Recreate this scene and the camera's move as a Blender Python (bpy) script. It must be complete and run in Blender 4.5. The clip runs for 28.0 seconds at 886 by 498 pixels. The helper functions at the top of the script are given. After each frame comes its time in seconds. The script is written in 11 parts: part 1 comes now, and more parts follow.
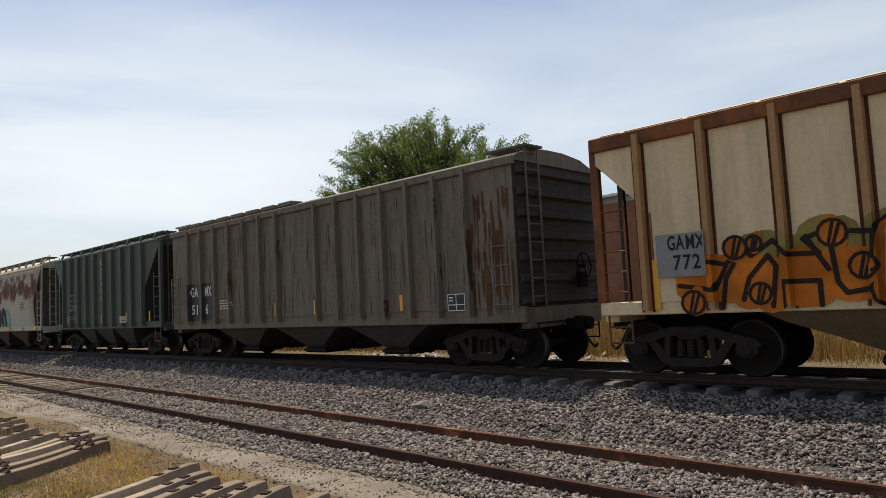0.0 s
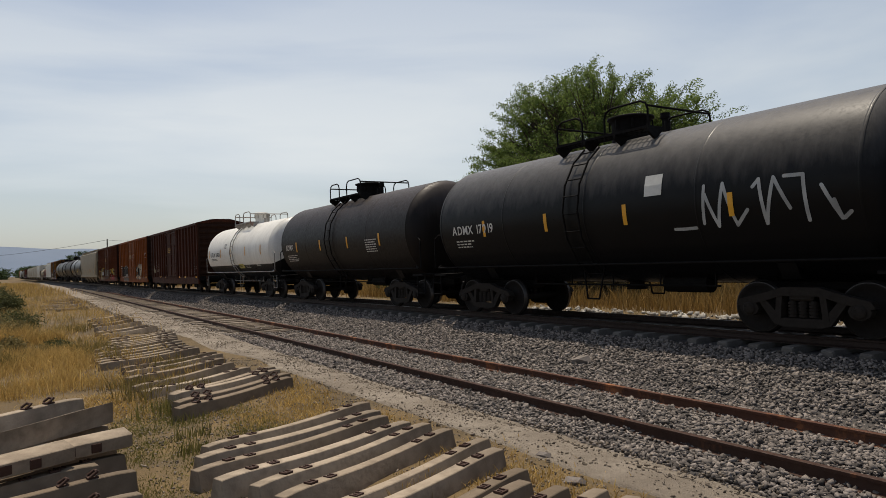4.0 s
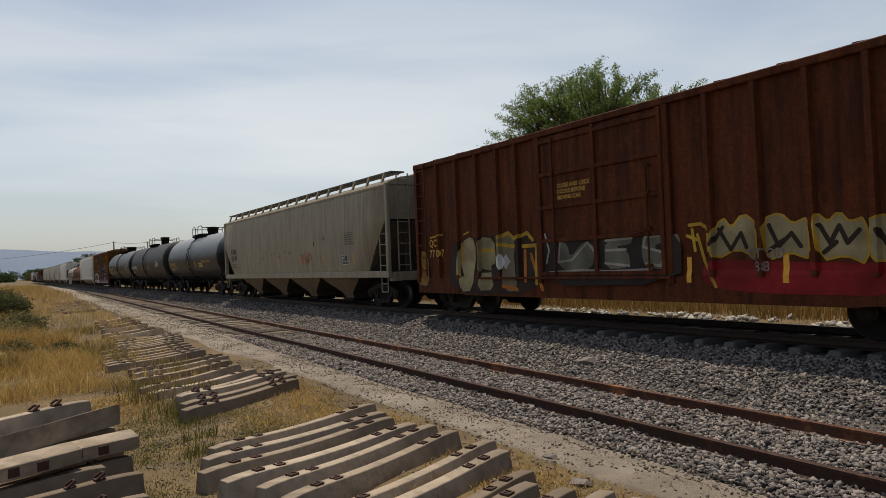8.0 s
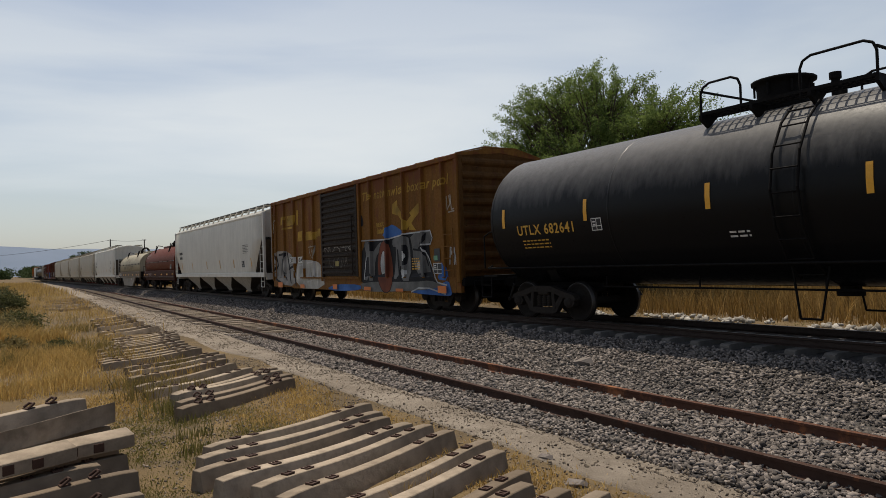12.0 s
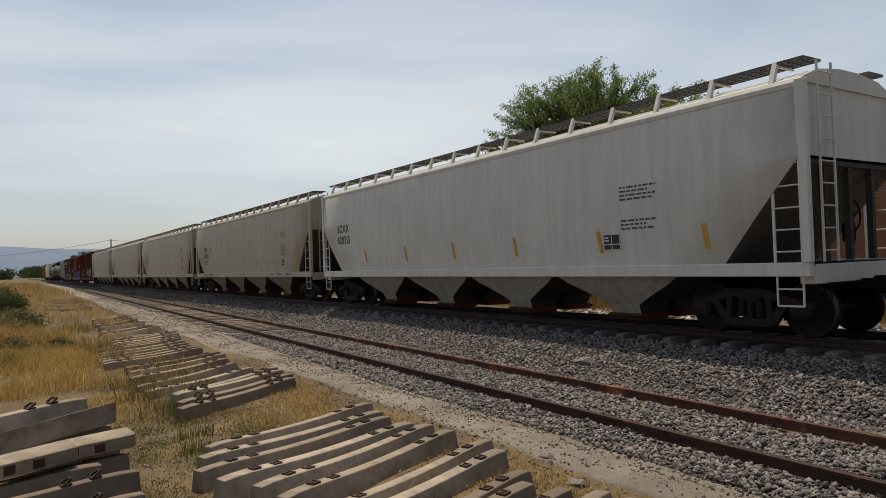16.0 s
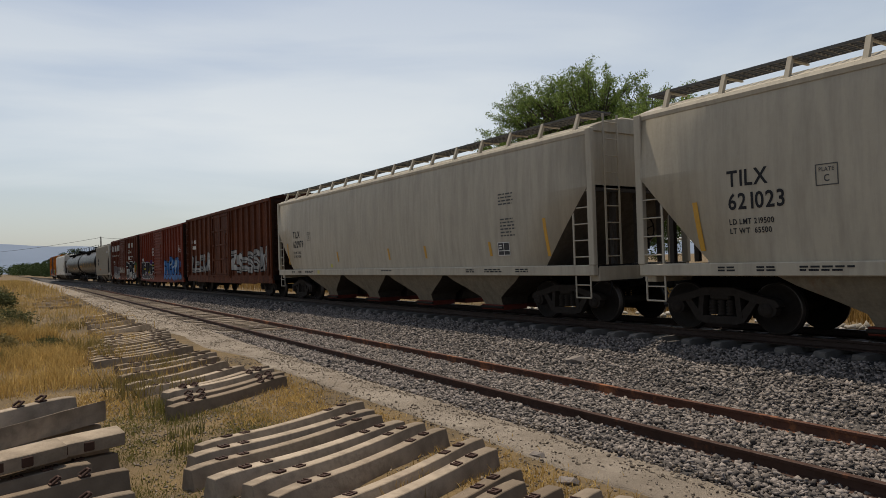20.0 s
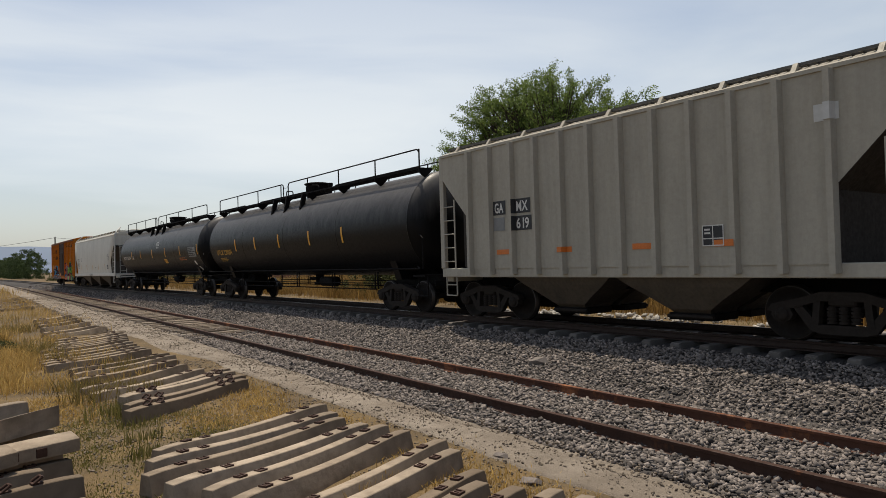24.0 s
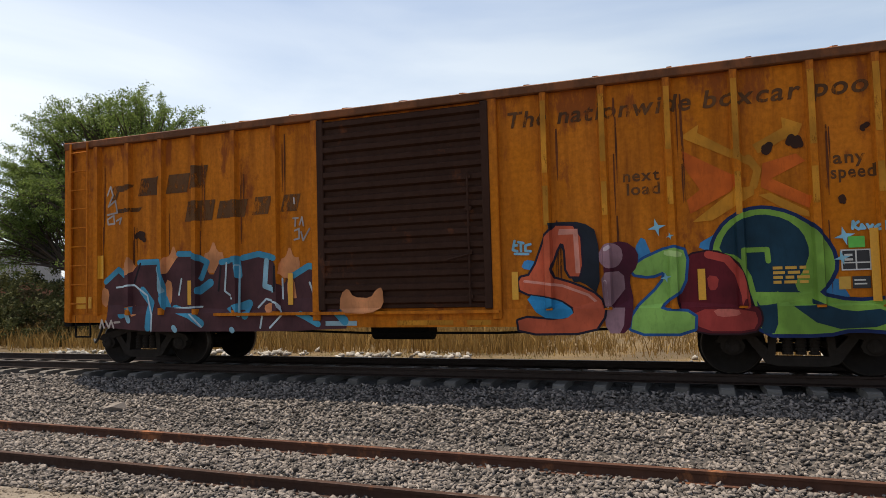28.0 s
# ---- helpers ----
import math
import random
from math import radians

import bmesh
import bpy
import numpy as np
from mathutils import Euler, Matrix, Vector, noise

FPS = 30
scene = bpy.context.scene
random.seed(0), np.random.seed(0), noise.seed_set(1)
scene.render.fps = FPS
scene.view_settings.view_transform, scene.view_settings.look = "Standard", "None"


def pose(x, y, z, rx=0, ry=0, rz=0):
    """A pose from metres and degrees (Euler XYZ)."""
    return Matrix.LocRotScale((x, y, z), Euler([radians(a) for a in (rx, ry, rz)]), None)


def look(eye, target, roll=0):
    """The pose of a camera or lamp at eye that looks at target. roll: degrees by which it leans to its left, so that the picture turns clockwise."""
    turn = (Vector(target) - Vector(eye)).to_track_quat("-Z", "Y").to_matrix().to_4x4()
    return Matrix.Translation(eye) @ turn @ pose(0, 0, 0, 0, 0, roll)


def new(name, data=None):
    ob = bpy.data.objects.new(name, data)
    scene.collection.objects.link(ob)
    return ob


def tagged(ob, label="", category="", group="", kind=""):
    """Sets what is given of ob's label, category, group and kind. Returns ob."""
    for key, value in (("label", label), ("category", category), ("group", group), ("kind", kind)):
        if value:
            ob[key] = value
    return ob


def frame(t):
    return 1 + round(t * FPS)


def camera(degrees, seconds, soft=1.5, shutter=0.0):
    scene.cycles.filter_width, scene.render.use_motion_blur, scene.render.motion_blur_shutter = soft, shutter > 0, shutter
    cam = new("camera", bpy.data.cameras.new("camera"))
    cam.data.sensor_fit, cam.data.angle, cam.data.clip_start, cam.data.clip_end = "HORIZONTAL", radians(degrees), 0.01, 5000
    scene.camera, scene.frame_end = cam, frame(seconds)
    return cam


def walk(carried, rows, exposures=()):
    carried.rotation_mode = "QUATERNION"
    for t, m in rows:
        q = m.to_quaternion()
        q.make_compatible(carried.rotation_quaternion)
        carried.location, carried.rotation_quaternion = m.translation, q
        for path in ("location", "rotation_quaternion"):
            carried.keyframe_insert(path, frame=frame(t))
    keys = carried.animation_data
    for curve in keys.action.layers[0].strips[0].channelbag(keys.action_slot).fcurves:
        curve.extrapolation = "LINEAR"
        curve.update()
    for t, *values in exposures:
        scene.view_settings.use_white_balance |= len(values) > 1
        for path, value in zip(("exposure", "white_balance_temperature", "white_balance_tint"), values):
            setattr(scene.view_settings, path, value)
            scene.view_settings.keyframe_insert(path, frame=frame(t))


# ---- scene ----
cam = camera(66.0, 28.0, 0.75)
EYE = (0.0, 0.0, 2.0)
# seconds, tilt, lean, turn of the hand-held camera
TURNS = [
    (0.0, 94.348, 2.991, 43.503), (0.5, 94.598, 2.092, 51.582), (1.0, 94.713, 1.935, 56.556), (1.5, 92.814, 1.606, 58.127),
    (2.0, 90.838, 1.513, 59.473), (2.5, 90.936, 1.948, 58.213), (3.0, 90.979, 2.030, 57.634), (3.5, 91.031, 1.995, 56.914),
    (5.5, 91.050, 2.248, 56.996), (6.0, 91.038, 2.523, 57.405), (6.5, 90.956, 2.408, 57.360), (7.0, 90.989, 2.384, 57.380),
    (7.5, 91.092, 2.243, 57.382), (8.0, 91.183, 2.209, 57.317), (8.5, 91.128, 2.036, 57.325), (9.0, 91.211, 1.973, 57.338),
    (9.5, 91.206, 1.965, 57.192), (10.0, 91.173, 1.865, 57.060), (10.5, 91.151, 1.873, 56.764), (11.0, 91.168, 1.879, 56.933),
    (11.5, 91.187, 1.761, 56.948), (12.0, 91.159, 1.844, 57.072), (12.5, 91.160, 1.738, 57.109), (14.5, 91.102, 1.910, 57.240),
    (15.0, 91.121, 1.854, 57.259), (15.5, 91.113, 1.861, 57.202), (16.0, 91.134, 1.900, 57.122), (16.5, 91.046, 1.873, 57.231),
    (17.0, 91.053, 1.955, 57.252), (17.5, 91.036, 2.004, 57.267), (18.0, 91.026, 1.856, 57.298), (18.5, 90.996, 1.814, 56.989),
    (19.0, 91.000, 1.730, 56.694), (19.5, 91.000, 1.652, 56.712), (20.0, 90.986, 1.734, 56.431), (20.5, 90.983, 1.869, 55.867),
    (22.5, 91.058, 1.800, 54.493), (23.0, 91.113, 1.822, 54.283), (23.5, 91.094, 1.714, 53.868), (24.0, 91.038, 1.604, 53.432),
    (24.5, 91.014, 1.556, 52.277), (25.0, 90.963, 1.649, 51.223), (25.5, 90.988, 1.454, 49.943), (26.0, 90.939, 1.491, 48.804),
    (26.5, 90.896, 1.482, 46.605), (27.0, 90.873, 1.360, 43.633), (27.5, 90.78, 1.70, 36.05), (27.6, 90.95, 1.56, 33.21),
    (27.7, 91.25, 1.58, 30.02), (27.8, 91.94, 1.585, 26.70), (27.9, 92.75, 1.56, 23.4), (28.0, 93.05, 1.475, 20.10)]
walk(cam, [(t, pose(*EYE, a, b, c)) for t, a, b, c in TURNS],
     [(0.0, 0.3), (0.6, 0.12), (1.3, -0.03), (20.0, -0.03), (23.0, 0.10), (27.0, 0.14), (27.6, 0.20), (28.0, 0.55)])

# ---- light ----
SUN_UP, SUN_FROM = radians(72), radians(-72)      # height of the sun; its bearing from +y, towards -x
sun = new("sun", bpy.data.lights.new("sun", "SUN"))
sun.data.energy, sun.data.angle, sun.data.color = 3.7, radians(0.6), (1.0, 0.895, 0.74)
sun_way = Vector((math.sin(SUN_FROM) * math.cos(SUN_UP), math.cos(SUN_FROM) * math.cos(SUN_UP), math.sin(SUN_UP)))
sun.matrix_world = look(sun_way * 100, (0, 0, 0))

world = bpy.data.worlds.new("sky")
scene.world = world
world.use_nodes = True
wn, wl = world.node_tree.nodes, world.node_tree.links
sky = wn.new("ShaderNodeTexSky")
sky.sky_type, sky.sun_disc = "NISHITA", False
sky.sun_elevation, sky.sun_rotation = SUN_UP, SUN_FROM
sky.dust_density, sky.ozone_density = 2.0, 1.0
at = wn.new("ShaderNodeTexCoord")
stretch = wn.new("ShaderNodeMapping")
stretch.inputs["Scale"].default_value = (0.9, 0.9, 4.6)
stretch.inputs["Rotation"].default_value = (0.10, 0.10, 0.5)
veil = wn.new("ShaderNodeTexNoise")
veil.inputs["Scale"].default_value, veil.inputs["Detail"].default_value, veil.inputs["Roughness"].default_value = 1.35, 7.0, 0.48
veil.inputs["Distortion"].default_value = 0.5
ramp = wn.new("ShaderNodeValToRGB")
ramp.color_ramp.elements[0].position, ramp.color_ramp.elements[1].position = 0.38, 0.62
ramp.color_ramp.elements[0].color, ramp.color_ramp.elements[1].color = (0.30, 0.30, 0.30, 1), (0.93, 0.93, 0.93, 1)
cloud = wn.new("ShaderNodeMix")
cloud.data_type = "RGBA"
# thin cloud is brighter on the sun's side of the sky
toward = wn.new("ShaderNodeVectorMath")
toward.operation = "DOT_PRODUCT"
toward.inputs[1].default_value = (math.sin(SUN_FROM), math.cos(SUN_FROM), 0.0)
glow = wn.new("ShaderNodeMapRange")
glow.inputs["From Min"].default_value, glow.inputs["From Max"].default_value = -1.0, 1.0
lit = wn.new("ShaderNodeValToRGB")
for place, colour in ((0.0, (0.39, 0.43, 0.49, 1)), (0.36, (0.705, 0.757, 0.775, 1)), (0.62, (0.735, 0.785, 0.79, 1)), (1.0, (0.96, 0.993, 0.995, 1))):
    stop = lit.color_ramp.elements[0] if place == 0.0 else lit.color_ramp.elements[-1] if place == 1.0 else lit.color_ramp.elements.new(place)
    stop.position, stop.color = place, colour
bright = wn.new("ShaderNodeVectorMath")
bright.operation = "SCALE"
bright.inputs["Scale"].default_value = 8.2
back = wn["Background"]
back.inputs["Strength"].default_value = 0.105
wl.new(at.outputs["Generated"], stretch.inputs["Vector"])
wl.new(stretch.outputs["Vector"], veil.inputs["Vector"])
wl.new(veil.outputs["Fac"], ramp.inputs["Fac"])
height = wn.new("ShaderNodeSeparateXYZ")
clear = wn.new("ShaderNodeMapRange")                # haze towards the horizon, clearer air overhead
clear.inputs["From Min"].default_value, clear.inputs["From Max"].default_value = 0.12, 0.48
clear.inputs["To Min"].default_value, clear.inputs["To Max"].default_value = 1.0, 0.28
thin = wn.new("ShaderNodeMath")
thin.operation = "MULTIPLY"
wl.new(at.outputs["Generated"], height.inputs["Vector"])
wl.new(height.outputs["Z"], clear.inputs["Value"])
wl.new(ramp.outputs["Color"], thin.inputs[0])
wl.new(clear.outputs["Result"], thin.inputs[1])
wl.new(thin.outputs["Value"], cloud.inputs["Factor"])
wl.new(sky.outputs["Color"], cloud.inputs["A"])
wl.new(at.outputs["Generated"], toward.inputs[0])
wl.new(toward.outputs["Value"], glow.inputs["Value"])
wl.new(glow.outputs["Result"], lit.inputs["Fac"])
wl.new(lit.outputs["Color"], bright.inputs[0])
wl.new(bright.outputs["Vector"], cloud.inputs["B"])
wl.new(cloud.outputs["Result"], back.inputs["Color"])

# ---- building kit ----
from mathutils import geometry


class Geo:
    """Collects vertices and faces of one mesh."""

    def __init__(self):
        self.v, self.f, self.m, self.s = [], [], [], []

    def add(self, verts, faces, mat=0, smooth=False):
        n = len(self.v)
        self.v.extend([tuple(p) for p in verts])
        for f in faces:
            self.f.append(tuple(i + n for i in f))
            self.m.append(mat)
            self.s.append(smooth)
        return self

    def box(self, x0, x1, y0, y1, z0, z1, mat=0):
        return self.add([(x0, y0, z0), (x1, y0, z0), (x1, y1, z0), (x0, y1, z0), (x0, y0, z1), (x1, y0, z1), (x1, y1, z1), (x0, y1, z1)],
                        [(3, 2, 1, 0), (4, 5, 6, 7), (0, 1, 5, 4), (1, 2, 6, 5), (2, 3, 7, 6), (3, 0, 4, 7)], mat)

    def soft(self, x0, x1, y0, y1, z0, z1, b=0.01, mat=0):
        """A box with chamfered edges."""
        lo, hi = (x0, y0, z0), (x1, y1, z1)
        bm = bmesh.new()
        bmesh.ops.create_cube(bm, size=1.0)
        for p in bm.verts:
            p.co = [(lo[i] + hi[i]) / 2 + p.co[i] * (hi[i] - lo[i]) for i in range(3)]
        bmesh.ops.bevel(bm, geom=bm.edges[:], offset=b, segments=1, affect="EDGES")
        bm.verts.index_update()
        self.add([p.co[:] for p in bm.verts], [[p.index for p in f.verts] for f in bm.faces], mat)
        bm.free()
        return self

    def prism(self, ring, a, b, axis=0, mat=0, smooth=False, caps=True):
        """A closed outline of two coordinates, drawn out along an axis from a to b."""
        n = len(ring)

        def put(p, d):
            q = list(p)
            q.insert(axis, d)
            return q
        verts = [put(p, a) for p in ring] + [put(p, b) for p in ring]
        self.add(verts, [(i, (i + 1) % n, n + (i + 1) % n, n + i) for i in range(n)], mat, smooth)
        if caps:
            self.add(verts, [tuple(range(n))[::-1], tuple(range(n, 2 * n))], mat)
        return self

    def rod(self, p, q, r, n=8, mat=0, r2=None):
        p, q = Vector(p), Vector(q)
        d = (q - p).normalized()
        u = d.orthogonal().normalized()
        w = d.cross(u)
        verts = []
        for c, rr in ((p, r), (q, r if r2 is None else r2)):
            verts += [c + (u * math.cos(k * math.tau / n) + w * math.sin(k * math.tau / n)) * rr for k in range(n)]
        self.add(verts, [(i, (i + 1) % n, n + (i + 1) % n, n + i) for i in range(n)], mat, True)
        return self.add(verts, [tuple(range(n))[::-1], tuple(range(n, 2 * n))], mat)

    def path(self, pts, r, n=6, mat=0):
        for p, q in zip(pts, pts[1:]):
            self.rod(p, q, r, n, mat)
        return self

    def lathe(self, prof, n=24, axis=1, at=(0, 0, 0), mat=0, smooth=True, mats=None):
        """Turns an outline of (radius, along) about an axis."""
        verts = []
        for r, d in prof:
            for k in range(n):
                a = k * math.tau / n
                q = [r * math.cos(a), r * math.sin(a)]
                q.insert(axis, d)
                verts.append([q[i] + at[i] for i in range(3)])
        for j in range(len(prof) - 1):
            self.add(verts if j == 0 else [], [], mat)
            base = len(self.v) - len(verts)
            for k in range(n):
                self.f.append((base + j * n + k, base + j * n + (k + 1) % n, base + (j + 1) * n + (k + 1) % n, base + (j + 1) * n + k))
                self.m.append(mats[j] if mats else mat)
                self.s.append(smooth)
        return self

    def mesh(self, name, mats, fix=True):
        me = bpy.data.meshes.new(name)
        me.from_pydata(self.v, [], self.f)
        for m in mats if isinstance(mats, (list, tuple)) else [mats]:
            me.materials.append(m)
        me.polygons.foreach_set("material_index", self.m)
        me.polygons.foreach_set("use_smooth", self.s)
        if fix and len(self.f) < 6000:
            bm = bmesh.new()
            bm.from_mesh(me)
            bmesh.ops.recalc_face_normals(bm, faces=bm.faces)
            bm.to_mesh(me)
            bm.free()
        me.update()
        return me


def part(name, geo, mats, parent, label="", m=None, fix=True):
    """Links a shape (or a finished mesh) as one mesh object under a thing or a part."""
    me = geo.mesh(name, mats, fix) if isinstance(geo, Geo) else geo
    ob = new(name, me)
    ob.parent = parent
    if m is not None:
        ob.matrix_basis = m
    if label:
        ob["label"] = label
    return ob


# ---- materials ----
def material(name):
    mat = bpy.data.materials.new(name)
    mat.use_nodes = True
    nodes, links = mat.node_tree.nodes, mat.node_tree.links
    return mat, nodes, links, nodes["Principled BSDF"]


def noise_of(nodes, links, vec, scale, detail=6.0, rough=0.6, stretch=(1, 1, 1)):
    mp = nodes.new("ShaderNodeMapping")
    mp.inputs["Scale"].default_value = stretch
    links.new(vec, mp.inputs["Vector"])
    t = nodes.new("ShaderNodeTexNoise")
    t.inputs["Scale"].default_value, t.inputs["Detail"].default_value, t.inputs["Roughness"].default_value = scale, detail, rough
    links.new(mp.outputs["Vector"], t.inputs["Vector"])
    return t.outputs["Fac"]


def steps(nodes, links, fac, lo, hi, a=0.0, b=1.0):
    r = nodes.new("ShaderNodeMapRange")
    r.inputs["From Min"].default_value, r.inputs["From Max"].default_value = lo, hi
    r.inputs["To Min"].default_value, r.inputs["To Max"].default_value = a, b
    r.clamp = True
    links.new(fac, r.inputs["Value"])
    return r.outputs["Result"]


def blend(nodes, links, fac, a, b, mode="MIX"):
    x = nodes.new("ShaderNodeMix")
    x.data_type, x.blend_type = "RGBA", mode
    for sock, val in (("Factor", fac), ("A", a), ("B", b)):
        if isinstance(val, (tuple, list)):
            x.inputs[sock].default_value = (*val, 1)
        elif isinstance(val, (int, float)):
            x.inputs[sock].default_value = val
        else:
            links.new(val, x.inputs[sock])
    return x.outputs["Result"]


def relief(nodes, links, bsdf, height, strength, distance=0.01):
    b = nodes.new("ShaderNodeBump")
    b.inputs["Strength"].default_value, b.inputs["Distance"].default_value = strength, distance
    links.new(height, b.inputs["Height"])
    links.new(b.outputs["Normal"], bsdf.inputs["Normal"])


def steel(name, col, rust=0.2, dirt=0.35, rough=0.55, rust_col=(0.13, 0.045, 0.018), dirt_col=None, streak=0.6, fade=0.15, band=None, gloss=0.25, lit_top=None, grain=1.0):
    """Weathered paint on steel: faded patches, runs of dirt down the sides and blooms of rust; band: (low, high, more) heights at which rust gathers."""
    mat, n, l, b = material(name)
    tc = n.new("ShaderNodeTexCoord").outputs["Object"]
    big = noise_of(n, l, tc, 0.55, 5)
    fine = noise_of(n, l, tc, 14.0, 6, 0.7)
    runs = noise_of(n, l, tc, 3.2, 7, 0.65, (1.6, 1.6, 0.16))
    dirt_col = dirt_col or tuple(c * 0.35 + 0.02 * sum(col) for c in col)
    pale = tuple(min(1, c * 1.25 + 0.1 * sum(col) / 3) for c in col)
    c = blend(n, l, steps(n, l, big, 0.35, 0.7, 0, fade * 3), col, pale)
    c = blend(n, l, steps(n, l, runs, 0.42, 0.75, 0, dirt * streak * 1.6), c, dirt_col)
    c = blend(n, l, steps(n, l, fine, 0.4, 0.75, 0, dirt * 0.7 * grain), c, dirt_col)
    bloom = noise_of(n, l, tc, 1.4, 9, 0.72, (1, 1, 0.55))
    edge = 0.72 - 0.36 * rust
    red = blend(n, l, fine, rust_col, tuple(min(1, k * 2.1) for k in rust_col))
    c = blend(n, l, steps(n, l, bloom, edge, edge + 0.09, 0, min(1.0, rust * 2.2)), c, red)
    if band:
        xyz = n.new("ShaderNodeSeparateXYZ")
        l.new(tc, xyz.inputs["Vector"])
        up = steps(n, l, xyz.outputs["Z"], band[0] - 0.5, band[0] + 0.3)
        down = steps(n, l, xyz.outputs["Z"], band[1] - 0.1, band[1] + 0.35, 1, 0)
        both = n.new("ShaderNodeMath")
        both.operation = "MULTIPLY"
        l.new(up, both.inputs[0])
        l.new(down, both.inputs[1])
        drip = noise_of(n, l, tc, 2.6, 8, 0.7, (1.0, 1.0, band[3] if len(band) > 3 else 0.3))
        more = n.new("ShaderNodeMath")
        more.operation = "MULTIPLY_ADD"
        l.new(both.outputs[0], more.inputs[0])
        more.inputs[1].default_value = band[2]
        l.new(drip, more.inputs[2])
        c = blend(n, l, steps(n, l, more.outputs[0], 0.66, 0.74, 0, 0.92), c, red)
    if lit_top:
        # skylight put into the bleached, dusty colour of the top, ragged runs below
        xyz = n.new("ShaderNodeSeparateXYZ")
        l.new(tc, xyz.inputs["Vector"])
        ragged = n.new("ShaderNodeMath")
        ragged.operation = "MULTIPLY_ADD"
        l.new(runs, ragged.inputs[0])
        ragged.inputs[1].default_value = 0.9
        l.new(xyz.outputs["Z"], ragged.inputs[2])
        c = blend(n, l, steps(n, l, ragged.outputs[0], lit_top[0] + 0.45, lit_top[1] + 0.45), c, lit_top[2])
    l.new(c, b.inputs["Base Color"])
    l.new(steps(n, l, fine, 0.3, 0.7, rough - 0.1, min(1, rough + 0.2)), b.inputs["Roughness"])
    b.inputs["Specular IOR Level"].default_value = gloss
    relief(n, l, b, fine, 0.12 * grain, 0.004)
    return mat


def plain(name, col, rough=0.6, grain=25.0, vary=0.25, metal=0.0, bump=0.1):
    mat, n, l, b = material(name)
    tc = n.new("ShaderNodeTexCoord").outputs["Object"]
    f = noise_of(n, l, tc, grain, 6)
    g = noise_of(n, l, tc, grain * 0.08, 4)
    c = blend(n, l, f, tuple(k * (1 - vary) for k in col), tuple(min(1, k * (1 + vary)) for k in col))
    c = blend(n, l, steps(n, l, g, 0.35, 0.7, 0, vary), c, tuple(k * 0.6 for k in col))
    l.new(c, b.inputs["Base Color"])
    b.inputs["Roughness"].default_value, b.inputs["Metallic"].default_value = rough, metal
    if bump:
        relief(n, l, b, f, bump, 0.01)
    return mat


def ground_mat(name, cols, scale=0.5, grain=30.0, rough=0.95, bump=0.4):
    """Earth of three colours in patches, with grit."""
    mat, n, l, b = material(name)
    tc = n.new("ShaderNodeTexCoord").outputs["Object"]
    p = noise_of(n, l, tc, scale, 8, 0.6)
    q = noise_of(n, l, tc, scale * 4.3, 6, 0.6)
    g = noise_of(n, l, tc, grain, 5, 0.7)
    c = blend(n, l, steps(n, l, p, 0.4, 0.6), cols[0], cols[1])
    c = blend(n, l, steps(n, l, q, 0.45, 0.7, 0, 0.8), c, cols[2])
    c = blend(n, l, steps(n, l, g, 0.35, 0.75, 0, 0.55), c, tuple(k * 0.45 for k in cols[0]))
    l.new(c, b.inputs["Base Color"])
    b.inputs["Roughness"].default_value = rough
    b.inputs["Specular IOR Level"].default_value = 0.15
    relief(n, l, b, g, bump, 0.02)
    return mat


def island_mat(name, lo, hi, rough=0.9, grain=40.0, translucent=0.0):
    """Every joined piece takes its own tone between two colours."""
    mat, n, l, b = material(name)
    geo = n.new("ShaderNodeNewGeometry")
    tc = n.new("ShaderNodeTexCoord").outputs["Object"]
    f = noise_of(n, l, tc, grain, 4)
    c = blend(n, l, geo.outputs["Random Per Island"], lo, hi)
    c = blend(n, l, steps(n, l, f, 0.35, 0.75, 0, 0.35), c, tuple(k * 0.5 for k in lo))
    l.new(c, b.inputs["Base Color"])
    b.inputs["Roughness"].default_value = rough
    b.inputs["Specular IOR Level"].default_value = 0.2
    if translucent:
        t = n.new("ShaderNodeBsdfTranslucent")
        l.new(c, t.inputs["Color"])
        mx = n.new("ShaderNodeMixShader")
        mx.inputs["Fac"].default_value = translucent
        l.new(b.outputs["BSDF"], mx.inputs[1])
        l.new(t.outputs["BSDF"], mx.inputs[2])
        l.new(mx.outputs["Shader"], n["Material Output"].inputs["Surface"])
    return mat


def piece_mat(name, lo, hi, rough=0.85, grain=18.0, bump=0.3, stain=0.35):
    """Separate pieces take their own tone from the object's random number."""
    mat, n, l, b = material(name)
    info = n.new("ShaderNodeObjectInfo")
    tc = n.new("ShaderNodeTexCoord").outputs["Object"]
    f = noise_of(n, l, tc, grain, 7, 0.65)
    g = noise_of(n, l, tc, grain * 0.12, 5)
    c = blend(n, l, info.outputs["Random"], lo, hi)
    c = blend(n, l, steps(n, l, g, 0.4, 0.7, 0, stain), c, tuple(k * 0.5 for k in lo))
    c = blend(n, l, steps(n, l, f, 0.45, 0.8, 0, 0.5), c, tuple(k * 0.45 for k in lo))
    l.new(c, b.inputs["Base Color"])
    b.inputs["Roughness"].default_value = rough
    b.inputs["Specular IOR Level"].default_value = 0.2
    relief(n, l, b, f, bump, 0.01)
    return mat


